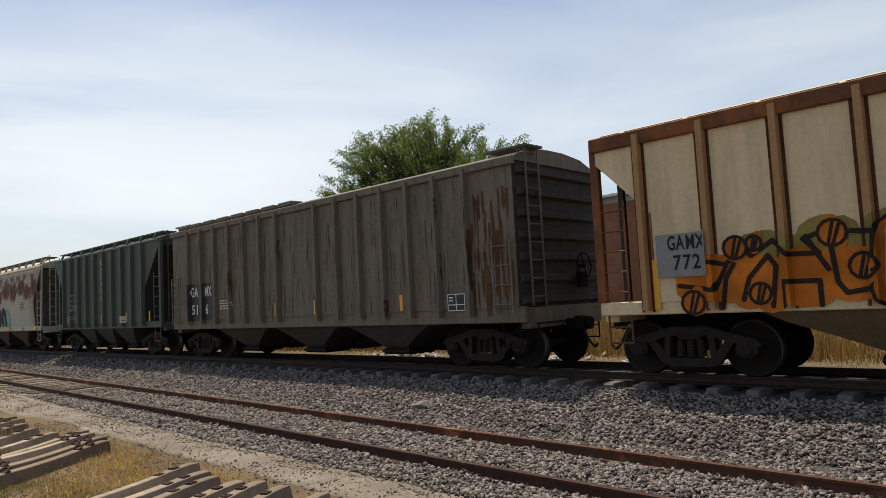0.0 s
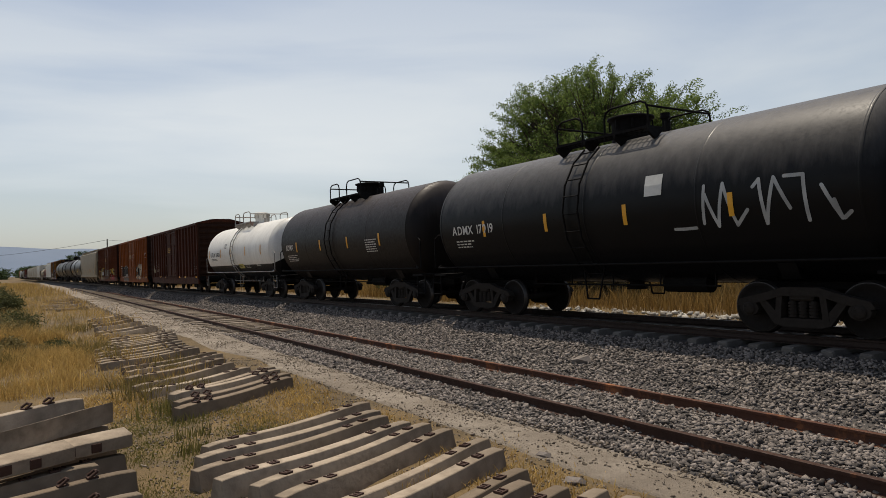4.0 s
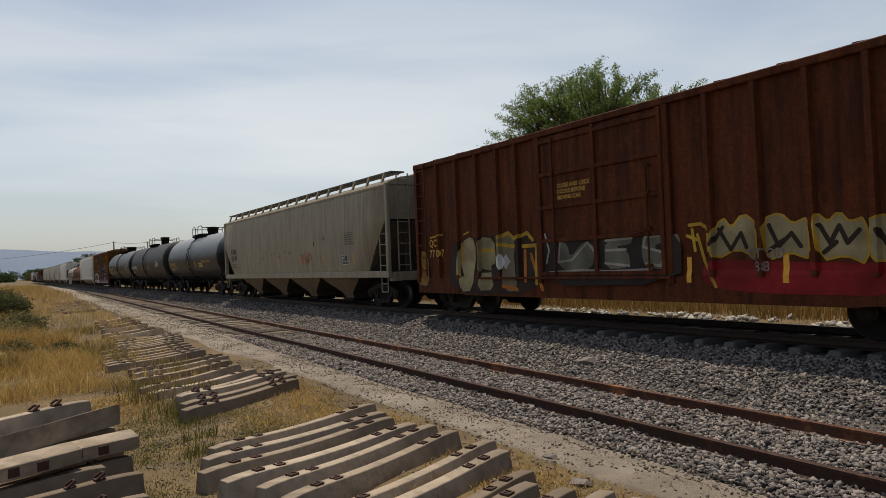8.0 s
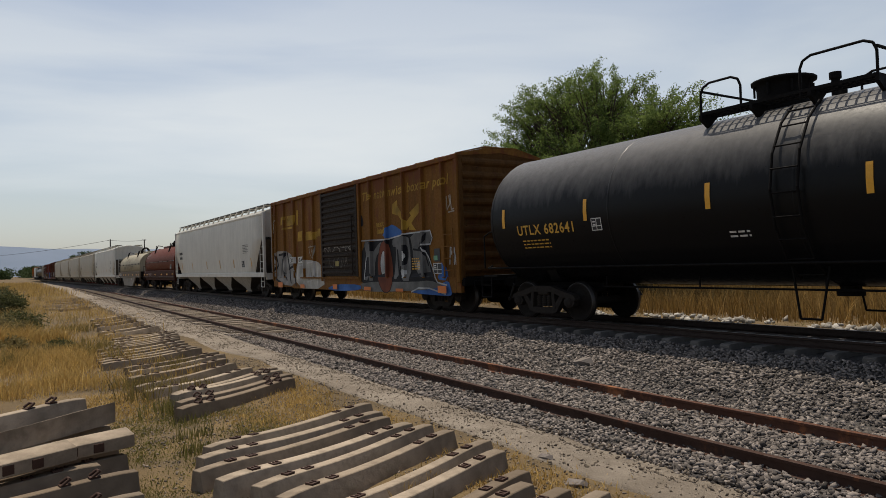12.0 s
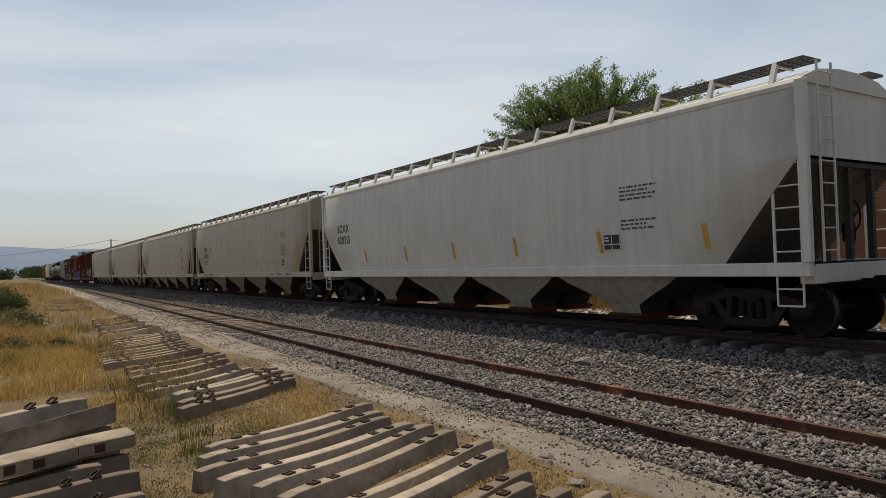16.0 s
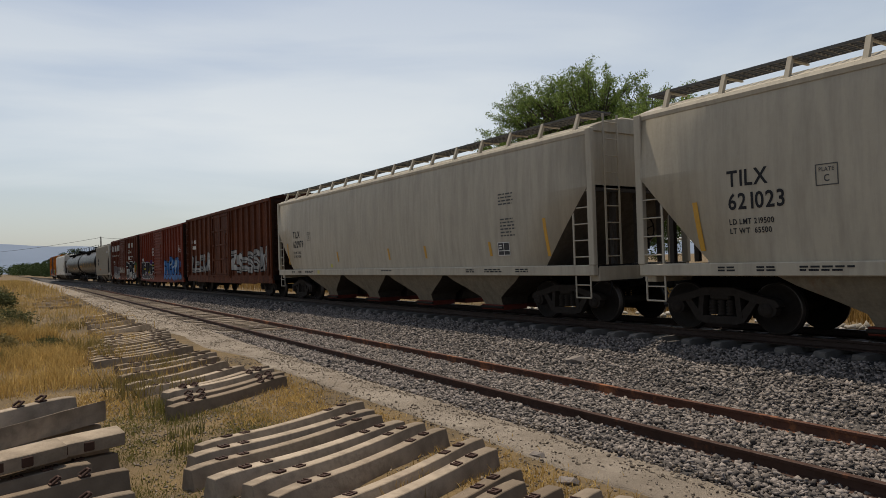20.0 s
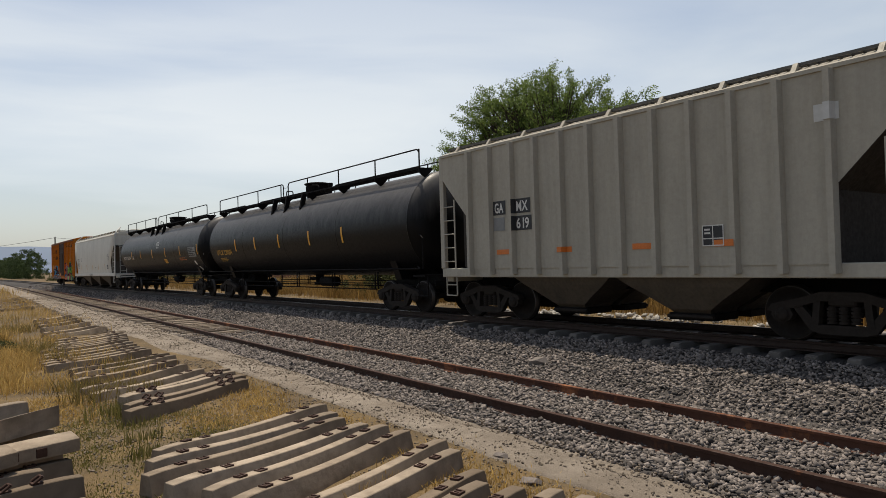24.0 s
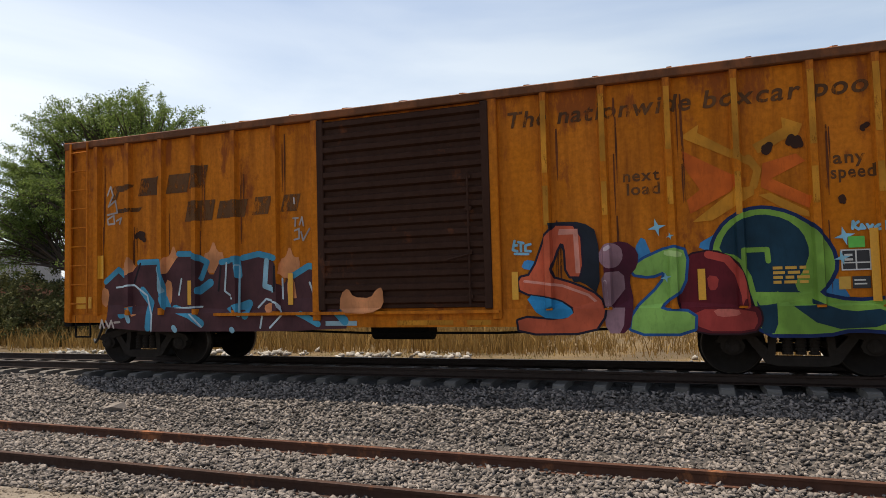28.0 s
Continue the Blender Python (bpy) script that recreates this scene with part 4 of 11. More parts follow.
def shape(car, pts, col, lift=0.0, edge=None, r=0.035, smooth=1):
    """A painted shape with a closed outline, its corners rounded off, with a line round it."""
    for _ in range(smooth):
        pts = [q for (ax, az), (bx, bz) in zip(pts, pts[1:] + pts[:1]) for q in ((ax * 0.78 + bx * 0.22, az * 0.78 + bz * 0.22), (ax * 0.22 + bx * 0.78, az * 0.22 + bz * 0.78))]
    if edge:
        v, f = [], []
        stroke(v, f, pts + pts[:1], r)
        mark(car, "graffiti", v, f, spray(edge, 0.15), lift)
        lift += 0.002
    f = geometry.tessellate_polygon([[Vector((x, z, 0)) for x, z in pts]])
    return mark(car, "graffiti", pts, [tuple(q) for q in f], spray(col, 0.15), lift)


def stars(car, spots, col, lift=0.0):
    """Small painted four-pointed stars: (along, up, size)."""
    v, f = [], []
    for x, z, r in spots:
        n = len(v)
        v += [(x + (r if j % 2 == 0 else r * 0.3) * math.cos(j * math.pi / 4 + 0.2), z + (r if j % 2 == 0 else r * 0.3) * math.sin(j * math.pi / 4 + 0.2)) for j in range(8)]
        v.append((x, z))
        f += [(n + j, n + (j + 1) % 8, n + 8) for j in range(8)]
    return mark(car, "graffiti", v, f, spray(col, 0.1), lift)


def cloud_paint(car, x0, x1, z0, z1, col, seed, n=14, lift=0.0, face=None):
    """A patch rolled or sprayed over, with a lumpy edge."""
    rnd = random.Random(seed)
    v, f = [], []
    h = z1 - z0
    for k in range(n):
        r = h * rnd.uniform(0.22, 0.36)
        x, z = x0 + r + (x1 - x0 - 2 * r) * rnd.random(), z0 + r + (h - 2 * r) * rnd.random()
        stroke(v, f, [(x - r * 0.3, z), (x + r * 0.3, z + rnd.uniform(-0.1, 0.1))], r)
    return mark(car, "graffiti", v, f, spray(col), lift, face=face)


LETTERS = {}        # strokes of each letter in a unit square
LETTERS["S"] = [[(0.82, 1), (0.6, 0.98), (0.4, 0.62), (0.06, 0.56), (0.5, 0.52), (0.92, 0.38), (1.0, 0.18), (0.7, 0.02), (0, 0)]]
LETTERS["R"] = [[(0.22, 0), (0.22, 0.62)], [(0.0, 0.62), (0.06, 0.84), (0.2, 0.97), (0.4, 1.0), (0.6, 0.95), (0.74, 0.8), (0.76, 0.62), (0.64, 0.44), (0.44, 0.38)], [(0.5, 0.42), (0.68, 0.18), (1.0, 0.08)]]
LETTERS["3"] = [[(0, 1), (0.75, 0.97), (1, 0.78), (0.5, 0.53), (1, 0.28), (0.75, 0.03), (0, 0)]]
LETTERS["F"] = [[(0, 0), (0, 1), (1, 1)], [(0, 0.5), (0.75, 0.5)]]
LETTERS["O"] = [[(0.5, 0), (0.05, 0.3), (0, 0.7), (0.45, 1), (0.9, 0.8), (1, 0.35), (0.5, 0)]]
LETTERS["E"] = [[(1.05, 1.05), (0.15, 0.97), (0.1, 0.05), (1.1, 0.0)], [(0.15, 0.52), (0.75, 0.56)]]
LETTERS["K"] = [[(0, 0), (0, 1)], [(1, 1), (0.1, 0.5), (1, 0)]]
LETTERS["U"] = [[(0.0, 1.0), (0.02, 0.25), (0.3, 0.0), (0.7, 0.05), (0.95, 0.3), (1.0, 0.95)]]
LETTERS["n"] = [[(0.0, 0.0), (0.06, 0.75), (0.35, 1.0), (0.7, 0.92), (0.9, 0.6), (1.0, 0.0)]]
LETTERS["N"] = [[(0.0, 0.0), (0.05, 1.0), (0.85, 0.05), (0.95, 1.0)]]
LETTERS["A"] = [[(0.0, 0.0), (0.45, 1.0), (1.0, 0.0)], [(0.2, 0.38), (0.8, 0.4)]]


def painted_letter(car, ch, x0, x1, z0, z1, r, fill, line, lift=0.0, halo=None, shine=None, worn=0.12, edge=0.055):
    """One swollen letter sprayed in layers: halo, outline, fill and a line of light."""
    j = 0
    rnd = random.Random(round(x0 * 100) + ord(ch))
    wobble = {k: [(rnd.uniform(-0.06, 0.06), rnd.uniform(-0.05, 0.05)) for _ in pts] for k, pts in enumerate(LETTERS[ch])}
    for col, grow in ((halo, r + 0.13), (line, r + edge), (fill, r), (shine, 0.018)):
        if col:
            v, f = [], []
            for k, pts in enumerate(LETTERS[ch]):
                q = [(x0 + r + (a + da) * (x1 - x0 - 2 * r), z0 + r + (b + db) * (z1 - z0 - 2 * r)) for (a, b), (da, db) in zip(pts, wobble[k])]
                stroke(v, f, q if grow > 0.02 else [(a - r * 0.4, b + r * 0.45) for a, b in q[:3]], grow)
            mark(car, "graffiti", v, f, spray(col, worn), lift + 0.003 * j)
            j += 1


def runs(car, x0, x1, z0, z1, n, col, seed, worn=0.55, wide=0.05, long=0.9, face=None):
    """Streaks of rust or dirt that run down from joints and rivets."""
    rnd = random.Random(seed)
    v, f = [], []
    for _ in range(n):
        x, z = rnd.uniform(x0, x1), rnd.uniform(z0, z1)
        l, r, m = rnd.uniform(0.3, 1.0) * long, rnd.uniform(0.3, 1.0) * wide, len(v)
        b = max(z - l, 1.06)
        v += [(x - r * 0.12, b), (x + r * 0.12, b), (x + r * 0.8, z - (z - b) * 0.45), (x + r * 0.5, z), (x - r * 0.5, z), (x - r * 0.8, z - (z - b) * 0.45)]
        f.append(tuple(range(m, m + 6)))
    return tagged(mark(car, "rust_run", v, f, spray(col, worn), 0.0005, face=face), kind="stuff")


def bloom(car, spots, col, seed, grow=0.0, worn=0.35, label=""):
    """Rust that has eaten through the paint: clumps (along, up, half width, half height) of ragged blots with short drips."""
    rnd = random.Random(seed)
    v, f = [], []
    for x, z, w, h in spots:
        for k in range(max(14, round(150 * w * h / 0.12))):
            a, b = x + rnd.gauss(0, w * 0.55), z + rnd.gauss(0, h * 0.45)
            r = 0.010 + 0.05 * rnd.random() ** 2
            stroke(v, f, [(a, b), (a + rnd.uniform(-0.02, 0.02), b - rnd.uniform(0.03, 0.30))], r + grow)
    return tagged(mark(car, "rust_run", v, f, spray(col, worn), 0.0005, label), kind="stuff")


def start_car(name, label, front, rear):
    car = new(name)
    tagged(car, label, "freight car", "cars of the freight train")
    car.location = (-(front + rear) / 2, TRACK_Y, RAIL_Z)
    TRAIN.append((car, (front + rear) / 2))
    return car


# ---- boxcar ----
# boxcar ends: colour darkened for facing away from the sun, with soot
SHADED_END = steel("shaded_sooty_end_paint", (0.030, 0.0135, 0.008), 0.35, 0.7, 0.7, (0.045, 0.016, 0.008), gloss=0.08)


def boxcar(label, front, rear, paint, roof_mat, door_mat, posts, door, door_kind, end_mat=None, eave=4.40, sill=0.80, trucks=None, step_up=None, ladder_mat=None, chord=None, inset=None, sill_end=0.86):
    """posts: count on each side of the door (rear side, front side); door: (rear edge, front edge) along the car."""
    car = start_car("boxcar", label, front, rear)
    half, w = (rear - front) / 2, 1.42
    end_mat, ladder_mat, chord = end_mat or SHADED_END, ladder_mat or paint, chord or paint
    d0, d1 = door
    SIDE[car], SILL[car] = (-w - 0.008, None), (1.02, -w - 0.041)
    spans = ((-half, d0 - 0.05, posts[0]), (d1 + 0.05, half, posts[1]))
    post_xs = [x for a, b, n in spans for x in (n if isinstance(n, list) else [a + (b - a) * (k + 0.5) / n for k in range(n)])]
    POSTS[car] = (post_xs, 0.045, 0.075, -w - 0.095, -w)
    for s in (-1, 1):
        name = "side_wall"
        g = Geo()
        g.box(-half, half, min(s * w, s * (w - 0.06)), max(s * w, s * (w - 0.06)), 1.02, eave)
        part(name, g, paint, car)
        g = Geo()
        y0, y1 = sorted((s * (w + 0.035), s * (w - 0.07)))
        g.prism([(-half, 1.02), (-half, sill_end), (-half + 2.2, sill_end), (-half + 2.5, sill), (half - 2.5, sill), (half - 2.2, sill_end), (half, sill_end), (half, 1.02)], y0, y1, 1)
        part("side_sill", g, paint, car)
        g = Geo().soft(-half - 0.02, half + 0.02, *sorted((s * (w - 0.06), s * (w + 0.10))), eave - 0.10, eave + 0.04, 0.015)
        part("top_chord", g, chord, car)
        post = once(("post", paint.name, eave), lambda: Geo().prism([(-0.075, 0), (-0.045, -0.095), (0.045, -0.095), (0.075, 0)], 1.0, eave - 0.10, 2).mesh("side_post", paint))
        for x in post_xs:
            part("side_post", post, None, car, m=pose(x, s * w, 0, 0, 0, 0 if s < 0 else 180))
        for x in (-half + 0.06, half - 0.06, d0 - 0.06, d1 + 0.06):
            part("corner_post" if abs(x) > half - 0.2 else "door_post",
                 once(("cpost", paint.name, eave), lambda: Geo().soft(-0.075, 0.075, -0.085, 0.0, 0.87, eave - 0.09, 0.012).mesh("corner_post", paint)),
                 None, car, m=pose(x, s * w, 0, 0, 0, 0 if s < 0 else 180))
        # sliding door
        g = Geo()
        if door_kind == "ribbed":
            n = 15
            zs = cut_z(1.06, eave - 0.14, n)
            ring = [(w + 0.02, zs[0])]
            for k in range(n):
                h = zs[k + 1] - zs[k]
                ring += [(w + 0.05, zs[k] + 0.01), (w + 0.05, zs[k] + h * 0.3), (w + 0.105, zs[k] + h * 0.45), (w + 0.105, zs[k] + h * 0.8), (w + 0.05, zs[k] + h * 0.95)]
            ring += [(w + 0.02, zs[-1])]
            g.prism([(s * a, b) for a, b in ring], d0 + 0.12, d1 - 0.12, 0)
        else:
            g.soft(d0, d1, *sorted((s * (w + 0.02), s * (w + 0.06))), 1.04, eave - 0.12, 0.01)
        dob = part("door", g, door_mat, car, "sliding side door")
        if door_kind == "ribbed":
            for a, b in ((d0, d0 + 0.13), (d1 - 0.13, d1)):
                part("door_stile", Geo().soft(a, b, *sorted((s * (w + 0.02), s * (w + 0.11))), 1.04, eave - 0.12, 0.012), door_mat, dob)
        else:
            for k in range(5):
                z = 1.08 + (eave - 0.24 - 1.08) * k / 4
                part("door_rail", Geo().soft(d0, d1, *sorted((s * (w + 0.055), s * (w + 0.11))), z - 0.04, z + 0.05, 0.012), door_mat, dob)
            for x in (d0 + 0.05, (d0 + d1) / 2, d1 - 0.05):
                part("door_stile", Geo().soft(x - 0.05, x + 0.05, *sorted((s * (w + 0.055), s * (w + 0.12))), 1.04, eave - 0.12, 0.012), door_mat, dob)
            part("lock_rod", Geo().rod((d0 + 0.55, s * (w + 0.13), 1.06), (d0 + 0.55, s * (w + 0.13), eave - 0.2), 0.022, 6), door_mat, dob)
        g = Geo()
        x = d1 - 0.35
        g.rod((x, s * (w + 0.15), 1.1), (x, s * (w + 0.15), 3.2), 0.02, 6)
        for z in (1.2, 1.9, 2.6, 3.1):
            g.box(x - 0.05, x + 0.05, *sorted((s * (w + 0.10), s * (w + 0.16))), z, z + 0.06)
        g.path([(x, s * (w + 0.17), 1.9), (x - 0.35, s * (w + 0.2), 1.82)], 0.018, 6)
        part("door_handle", g, door_mat, dob)
        g = Geo().box(d0 - (d1 - d0) * 0.7, d1 + 0.1, *sorted((s * (w + 0.03), s * (w + 0.13))), 0.97, 1.02)
        part("door_track", g, paint, car)
        # ladders and steps at the corners
        for e in (-1, 1):
            ladder(car, e * (half - 0.42), s * (w + 0.13), 1.05, 2.35 if e * s < 0 else eave, ladder_mat, 0.44)
            step(car, e * (half - 0.42), s * (w + 0.02), 1.0, DARK)
    # corrugated ends
    for e in (-1, 1):
        n = 9
        zs = cut_z(1.0, eave - 0.02, n)
        ring = [(half - 0.06, zs[0])]
        for k in range(n):
            h = zs[k + 1] - zs[k]
            ring += [(half, zs[k] + 0.02), (half, zs[k] + h * 0.28), (half + 0.06, zs[k] + h * 0.45), (half + 0.075, zs[k] + h * 0.6), (half + 0.06, zs[k] + h * 0.75), (half, zs[k] + h * 0.92)]
        ring += [(half, eave), (half - 0.06, eave)]
        g = Geo().prism([(e * a, b) for a, b in ring], -w + 0.08, w - 0.08, 1)
        # gable of the end
        g.prism([(-w + 0.08, eave), (w - 0.08, eave), (0.55, eave + 0.24), (-0.55, eave + 0.24)], *sorted((e * (half - 0.05), e * (half + 0.012))), 0)
        part("end_wall", g, end_mat, car)
        for y in (-w + 0.04, w - 0.04):
            part("end_post", Geo().soft(*sorted((e * (half - 0.04), e * (half + 0.05))), y - 0.06, y + 0.06, 0.95, eave, 0.012), end_mat, car)
        for k in range(8):
            grab(car, e * (half + 0.075), (-w + 0.34) * e, 1.2 + 0.4 * k, end_mat, 0.42, 0.07, False)
        part("end_sill", Geo().soft(*sorted((e * (half - 0.1), e * (half + 0.12))), -w, w, 0.78, 1.0, 0.015), DARK, car)
    brake_wheel(car, half + 0.1, 0.62, 2.3, DARK)
    # roof with cross seams
    g = Geo()
    g.prism([(-w - 0.08, eave + 0.02), (-0.55, eave + 0.24), (0.55, eave + 0.24), (w + 0.08, eave + 0.02), (w + 0.08, eave - 0.02), (0, eave + 0.12), (-w - 0.08, eave - 0.02)], -half - 0.03, half + 0.03, 0)
    n = round(2 * half / 1.1)
    for k in range(n + 1):
        x = -half + 2 * half * k / n
        g.prism([(-w - 0.07, eave + 0.025), (-0.55, eave + 0.245), (0.55, eave + 0.245), (w + 0.07, eave + 0.025), (w + 0.07, eave + 0.06), (0.55, eave + 0.285), (-0.55, eave + 0.285), (-w - 0.07, eave + 0.06)],
                x - 0.035, x + 0.035, 0)
    part("roof", g, roof_mat, car)
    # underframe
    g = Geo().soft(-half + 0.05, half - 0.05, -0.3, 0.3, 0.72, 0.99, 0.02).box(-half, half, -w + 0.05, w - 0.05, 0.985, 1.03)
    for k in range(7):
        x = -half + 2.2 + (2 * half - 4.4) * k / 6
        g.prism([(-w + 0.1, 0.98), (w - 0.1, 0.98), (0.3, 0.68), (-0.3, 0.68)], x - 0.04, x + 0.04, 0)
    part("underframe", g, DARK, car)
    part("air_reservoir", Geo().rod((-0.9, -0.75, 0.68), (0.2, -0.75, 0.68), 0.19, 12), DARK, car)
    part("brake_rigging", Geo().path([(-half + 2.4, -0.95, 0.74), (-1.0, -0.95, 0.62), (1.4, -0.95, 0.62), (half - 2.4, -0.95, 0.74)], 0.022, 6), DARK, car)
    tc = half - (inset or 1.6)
    for x in (-tc, tc):
        truck(car, x)
    couplers(car, half + 0.12)
    return car


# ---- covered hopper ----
# end and slope sheets: shade put into the colour, along with grime
SHADE = steel("shaded_grimy_sheet", (0.05, 0.043, 0.036), 0.3, 0.5, 0.7, (0.05, 0.025, 0.014))
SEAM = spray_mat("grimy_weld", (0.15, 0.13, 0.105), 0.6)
# smooth cars' slope sheets, with a milder shade mixed into the colour
SLOPE = steel("half_shaded_slope_sheet", (0.10, 0.085, 0.068), 0.2, 0.5, 0.7, (0.06, 0.03, 0.016))
# chutes: the cars' own paints darkened for the shade below, with rust
CHUTE_PALE = steel("pale_chute_paint", (0.30, 0.275, 0.23), 0.25, 0.6, 0.6, (0.09, 0.045, 0.02))
CHUTE_TAN = steel("tan_chute_paint", (0.20, 0.168, 0.118), 0.25, 0.6, 0.6, (0.09, 0.045, 0.02))
CHUTE_RUST = steel("rust_stained_chute_paint", (0.155, 0.108, 0.06), 0.45, 0.6, 0.65, (0.085, 0.04, 0.016))
GATE_RED = steel("red_gate_paint", (0.13, 0.022, 0.012), 0.3, 0.5, 0.65, (0.06, 0.025, 0.012))
# bays under the car: shadow and grime together in one dark colour
BAY = steel("shaded_grimy_bay_paint", (0.082, 0.064, 0.045), 0.35, 0.5, 0.7, (0.07, 0.035, 0.018))
SMOOTH = [(1.22, 1.47), (1.5, 1.50), (2.0, 1.545), (2.6, 1.565), (3.2, 1.555), (3.7, 1.525), (3.94, 1.50), (4.02, 1.48), (4.08, 1.44)]
FLAT = [(1.22, 1.46), (1.6, 1.46), (2.4, 1.46), (3.2, 1.46), (4.02, 1.46), (4.08, 1.46)]


def hopper(label, front, rear, paint, prof=SMOOTH, cut_at=2.85, cut_in=1.5, top=4.08, cut_low=1.22, ribs=0, rib_mat=None, bays=3, roof_mat=None, post_mat=None, deck="side",
           sill_mat=None, bay_mat=None, closed_end=False, sill_z=(1.02, 1.24), board_mat=None, chord=None, end_ladder=True, tube_post=False, inset=1.35, deck_h=0.34, bracket_mat=None, bracket_gap=1.15, rib_x=None, chord_h=0.17, eave_hatch=False, joints=True, gate_mat=None):
    car = start_car("hopper_car", label, front, rear)
    half = (rear - front) / 2
    roof_mat, post_mat, sill_mat, bay_mat, rib_mat = roof_mat or paint, post_mat or paint, sill_mat or paint, bay_mat or BAY, rib_mat or paint
    board_mat = board_mat or GRATE
    prof = [(z + (top - 4.08) * (z - 1.22) / 2.86, y) for z, y in prof]
    w = max(y for z, y in prof)
    base = prof[0][0]
    SIDE[car] = (-w - 0.008, None) if prof[2][1] == prof[0][1] else (-w, prof)

    def reach(z):
        return half - 0.10 - (0 if closed_end else cut_in * max(0.0, min(1.0, (cut_at - z) / (cut_at - cut_low))))
    zs = sorted(set([z for z, y in prof] + [cut_at, cut_at + 0.02] + ([cut_low] if cut_low > base + 0.05 else [])))
    if closed_end:
        zs = [z for z, y in prof]
    nx = 12
    g = Geo()
    v, rings = [], []
    for z in zs:
        y = float(np.interp(z, [p[0] for p in prof], [p[1] for p in prof]))
        r = reach(z)
        ring = [(-r + 2 * r * k / nx, -y, z) for k in range(nx + 1)] + [(r - 2 * r * k / nx, y, z) for k in range(nx + 1)]
        rings.append(ring)
        v += ring
    m = 2 * nx + 2
    f = []
    for j in range(len(zs) - 1):
        for k in range(m):
            f.append((j * m + k, j * m + (k + 1) % m, (j + 1) * m + (k + 1) % m, (j + 1) * m + k))
    curved = prof[2][1] != prof[0][1]
    g.add(v, f, 0, False)
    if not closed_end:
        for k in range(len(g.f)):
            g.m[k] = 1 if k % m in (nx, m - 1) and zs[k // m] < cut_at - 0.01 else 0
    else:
        # flat ends coloured dark for facing away from the sun, and for soot
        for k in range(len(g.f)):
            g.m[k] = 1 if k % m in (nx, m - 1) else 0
    if curved:
        for k, q in enumerate(g.f):
            g.s[k] = (k % m) not in (nx, m - 1)
    g.add(v, [tuple(range(m))[::-1], tuple(range((len(zs) - 1) * m, len(zs) * m))])
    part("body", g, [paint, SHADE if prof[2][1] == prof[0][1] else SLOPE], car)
    yt = prof[-1][1]
    # roof, gently raised to the middle
    g = Geo()
    r = half - 0.06
    g.prism([(-yt - 0.03, top - 0.05), (-yt - 0.03, top + 0.01), (-0.95, top + 0.20), (-0.3, top + 0.27), (0.3, top + 0.27), (0.95, top + 0.20), (yt + 0.03, top + 0.01), (yt + 0.03, top - 0.05)], -r, r, 0)
    part("roof", g, roof_mat, car)
    if chord:
        for s in (-1, 1):
            part("top_chord", Geo().soft(-half + 0.02, half - 0.02, *sorted((s * (yt - 0.02), s * (yt + 0.07))), top + 0.03 - chord_h, top + 0.03, 0.015), chord, car)
    if tube_post and joints:
        # pressed beads under the eave
        for s in (-1, 1):
            for d in (0.24, 0.32):
                yb = float(np.interp(top - d, [p[0] for p in prof], [p[1] for p in prof]))
                part("eave_bead", Geo().rod((-half + 0.2, s * yb, top - d), (half - 0.2, s * yb, top - d), 0.016, 5), paint, car)
    if curved:
        # rolled eave and the welded joints of the side sheets
        for s in (-1, 1):
            part("top_chord", Geo().prism([(s * (yt - 0.02), top - 0.15), (s * (yt + 0.075), top - 0.13), (s * (yt + 0.085), top - 0.06), (s * (yt + 0.05), top + 0.0), (s * (yt - 0.04), top + 0.03)], -half + 0.05, half - 0.05, 0), roof_mat, car)
        inner = half - cut_in - 0.15
        nj = max(3, round(2 * inner / 1.75))
        zj = [z for z, y in prof if z < top - 0.16] + [top - 0.16]
        g = Geo()
        for z in zj:
            y = float(np.interp(z, [q[0] for q in prof], [q[1] for q in prof]))
            g.v += [(-0.007, -y - 0.0025, z), (0.007, -y - 0.0025, z)]
        g.f = [(2 * q, 2 * q + 1, 2 * q + 3, 2 * q + 2) for q in range(len(zj) - 1)]
        g.m, g.s = [0] * len(g.f), [False] * len(g.f)
        joint = g.mesh("weld_joint", SEAM, False)
        for q in range(nj + 1):
            if joints and paint.name not in ("white_hopper_paint", "warm_grey_hopper_paint", "greige_hopper_paint"):
                part("weld_joint", joint, None, car, m=pose(-inner + 2 * inner * q / nj, 0, 0))
    n = max(4, round(2 * half / 2.1))
    for k in range(n):
        x = -half + (k + 0.5) * 2 * half / n
        part("roof_hatch", once(("hatch", roof_mat.name, top), lambda: Geo().soft(-0.75, 0.75, -0.28, 0.28, top + 0.26, top + 0.36, 0.03).mesh("roof_hatch", roof_mat)), None, car, m=pose(x, 0, 0))
    if eave_hatch:
        for k in range(8):
            part("roof_hatch", once(("edge_hatch", roof_mat.name), lambda: Geo().soft(-0.32, 0.32, -0.2, 0.2, -0.06, 0.06, 0.02).mesh("roof_hatch", roof_mat)), None, car, m=pose(-half + 0.6 + 0.85 * k, -1.15, top + 0.16))
        for e in (-1, 1):
            g = Geo()
            for q in range(6):
                g.box(*sorted((e * (half - 0.9), e * (half + 0.12))), -1.25 + q * 0.1, -1.19 + q * 0.1, top + 0.22, top + 0.26)
            g.rod((e * (half - 0.1), -1.2, top), (e * (half - 0.1), -1.2, top + 0.23), 0.02, 6).rod((e * (half - 0.1), -0.75, top + 0.1), (e * (half - 0.1), -0.75, top + 0.23), 0.02, 6)
            part("running_board", g, board_mat, car, "short grating step on the roof's end")
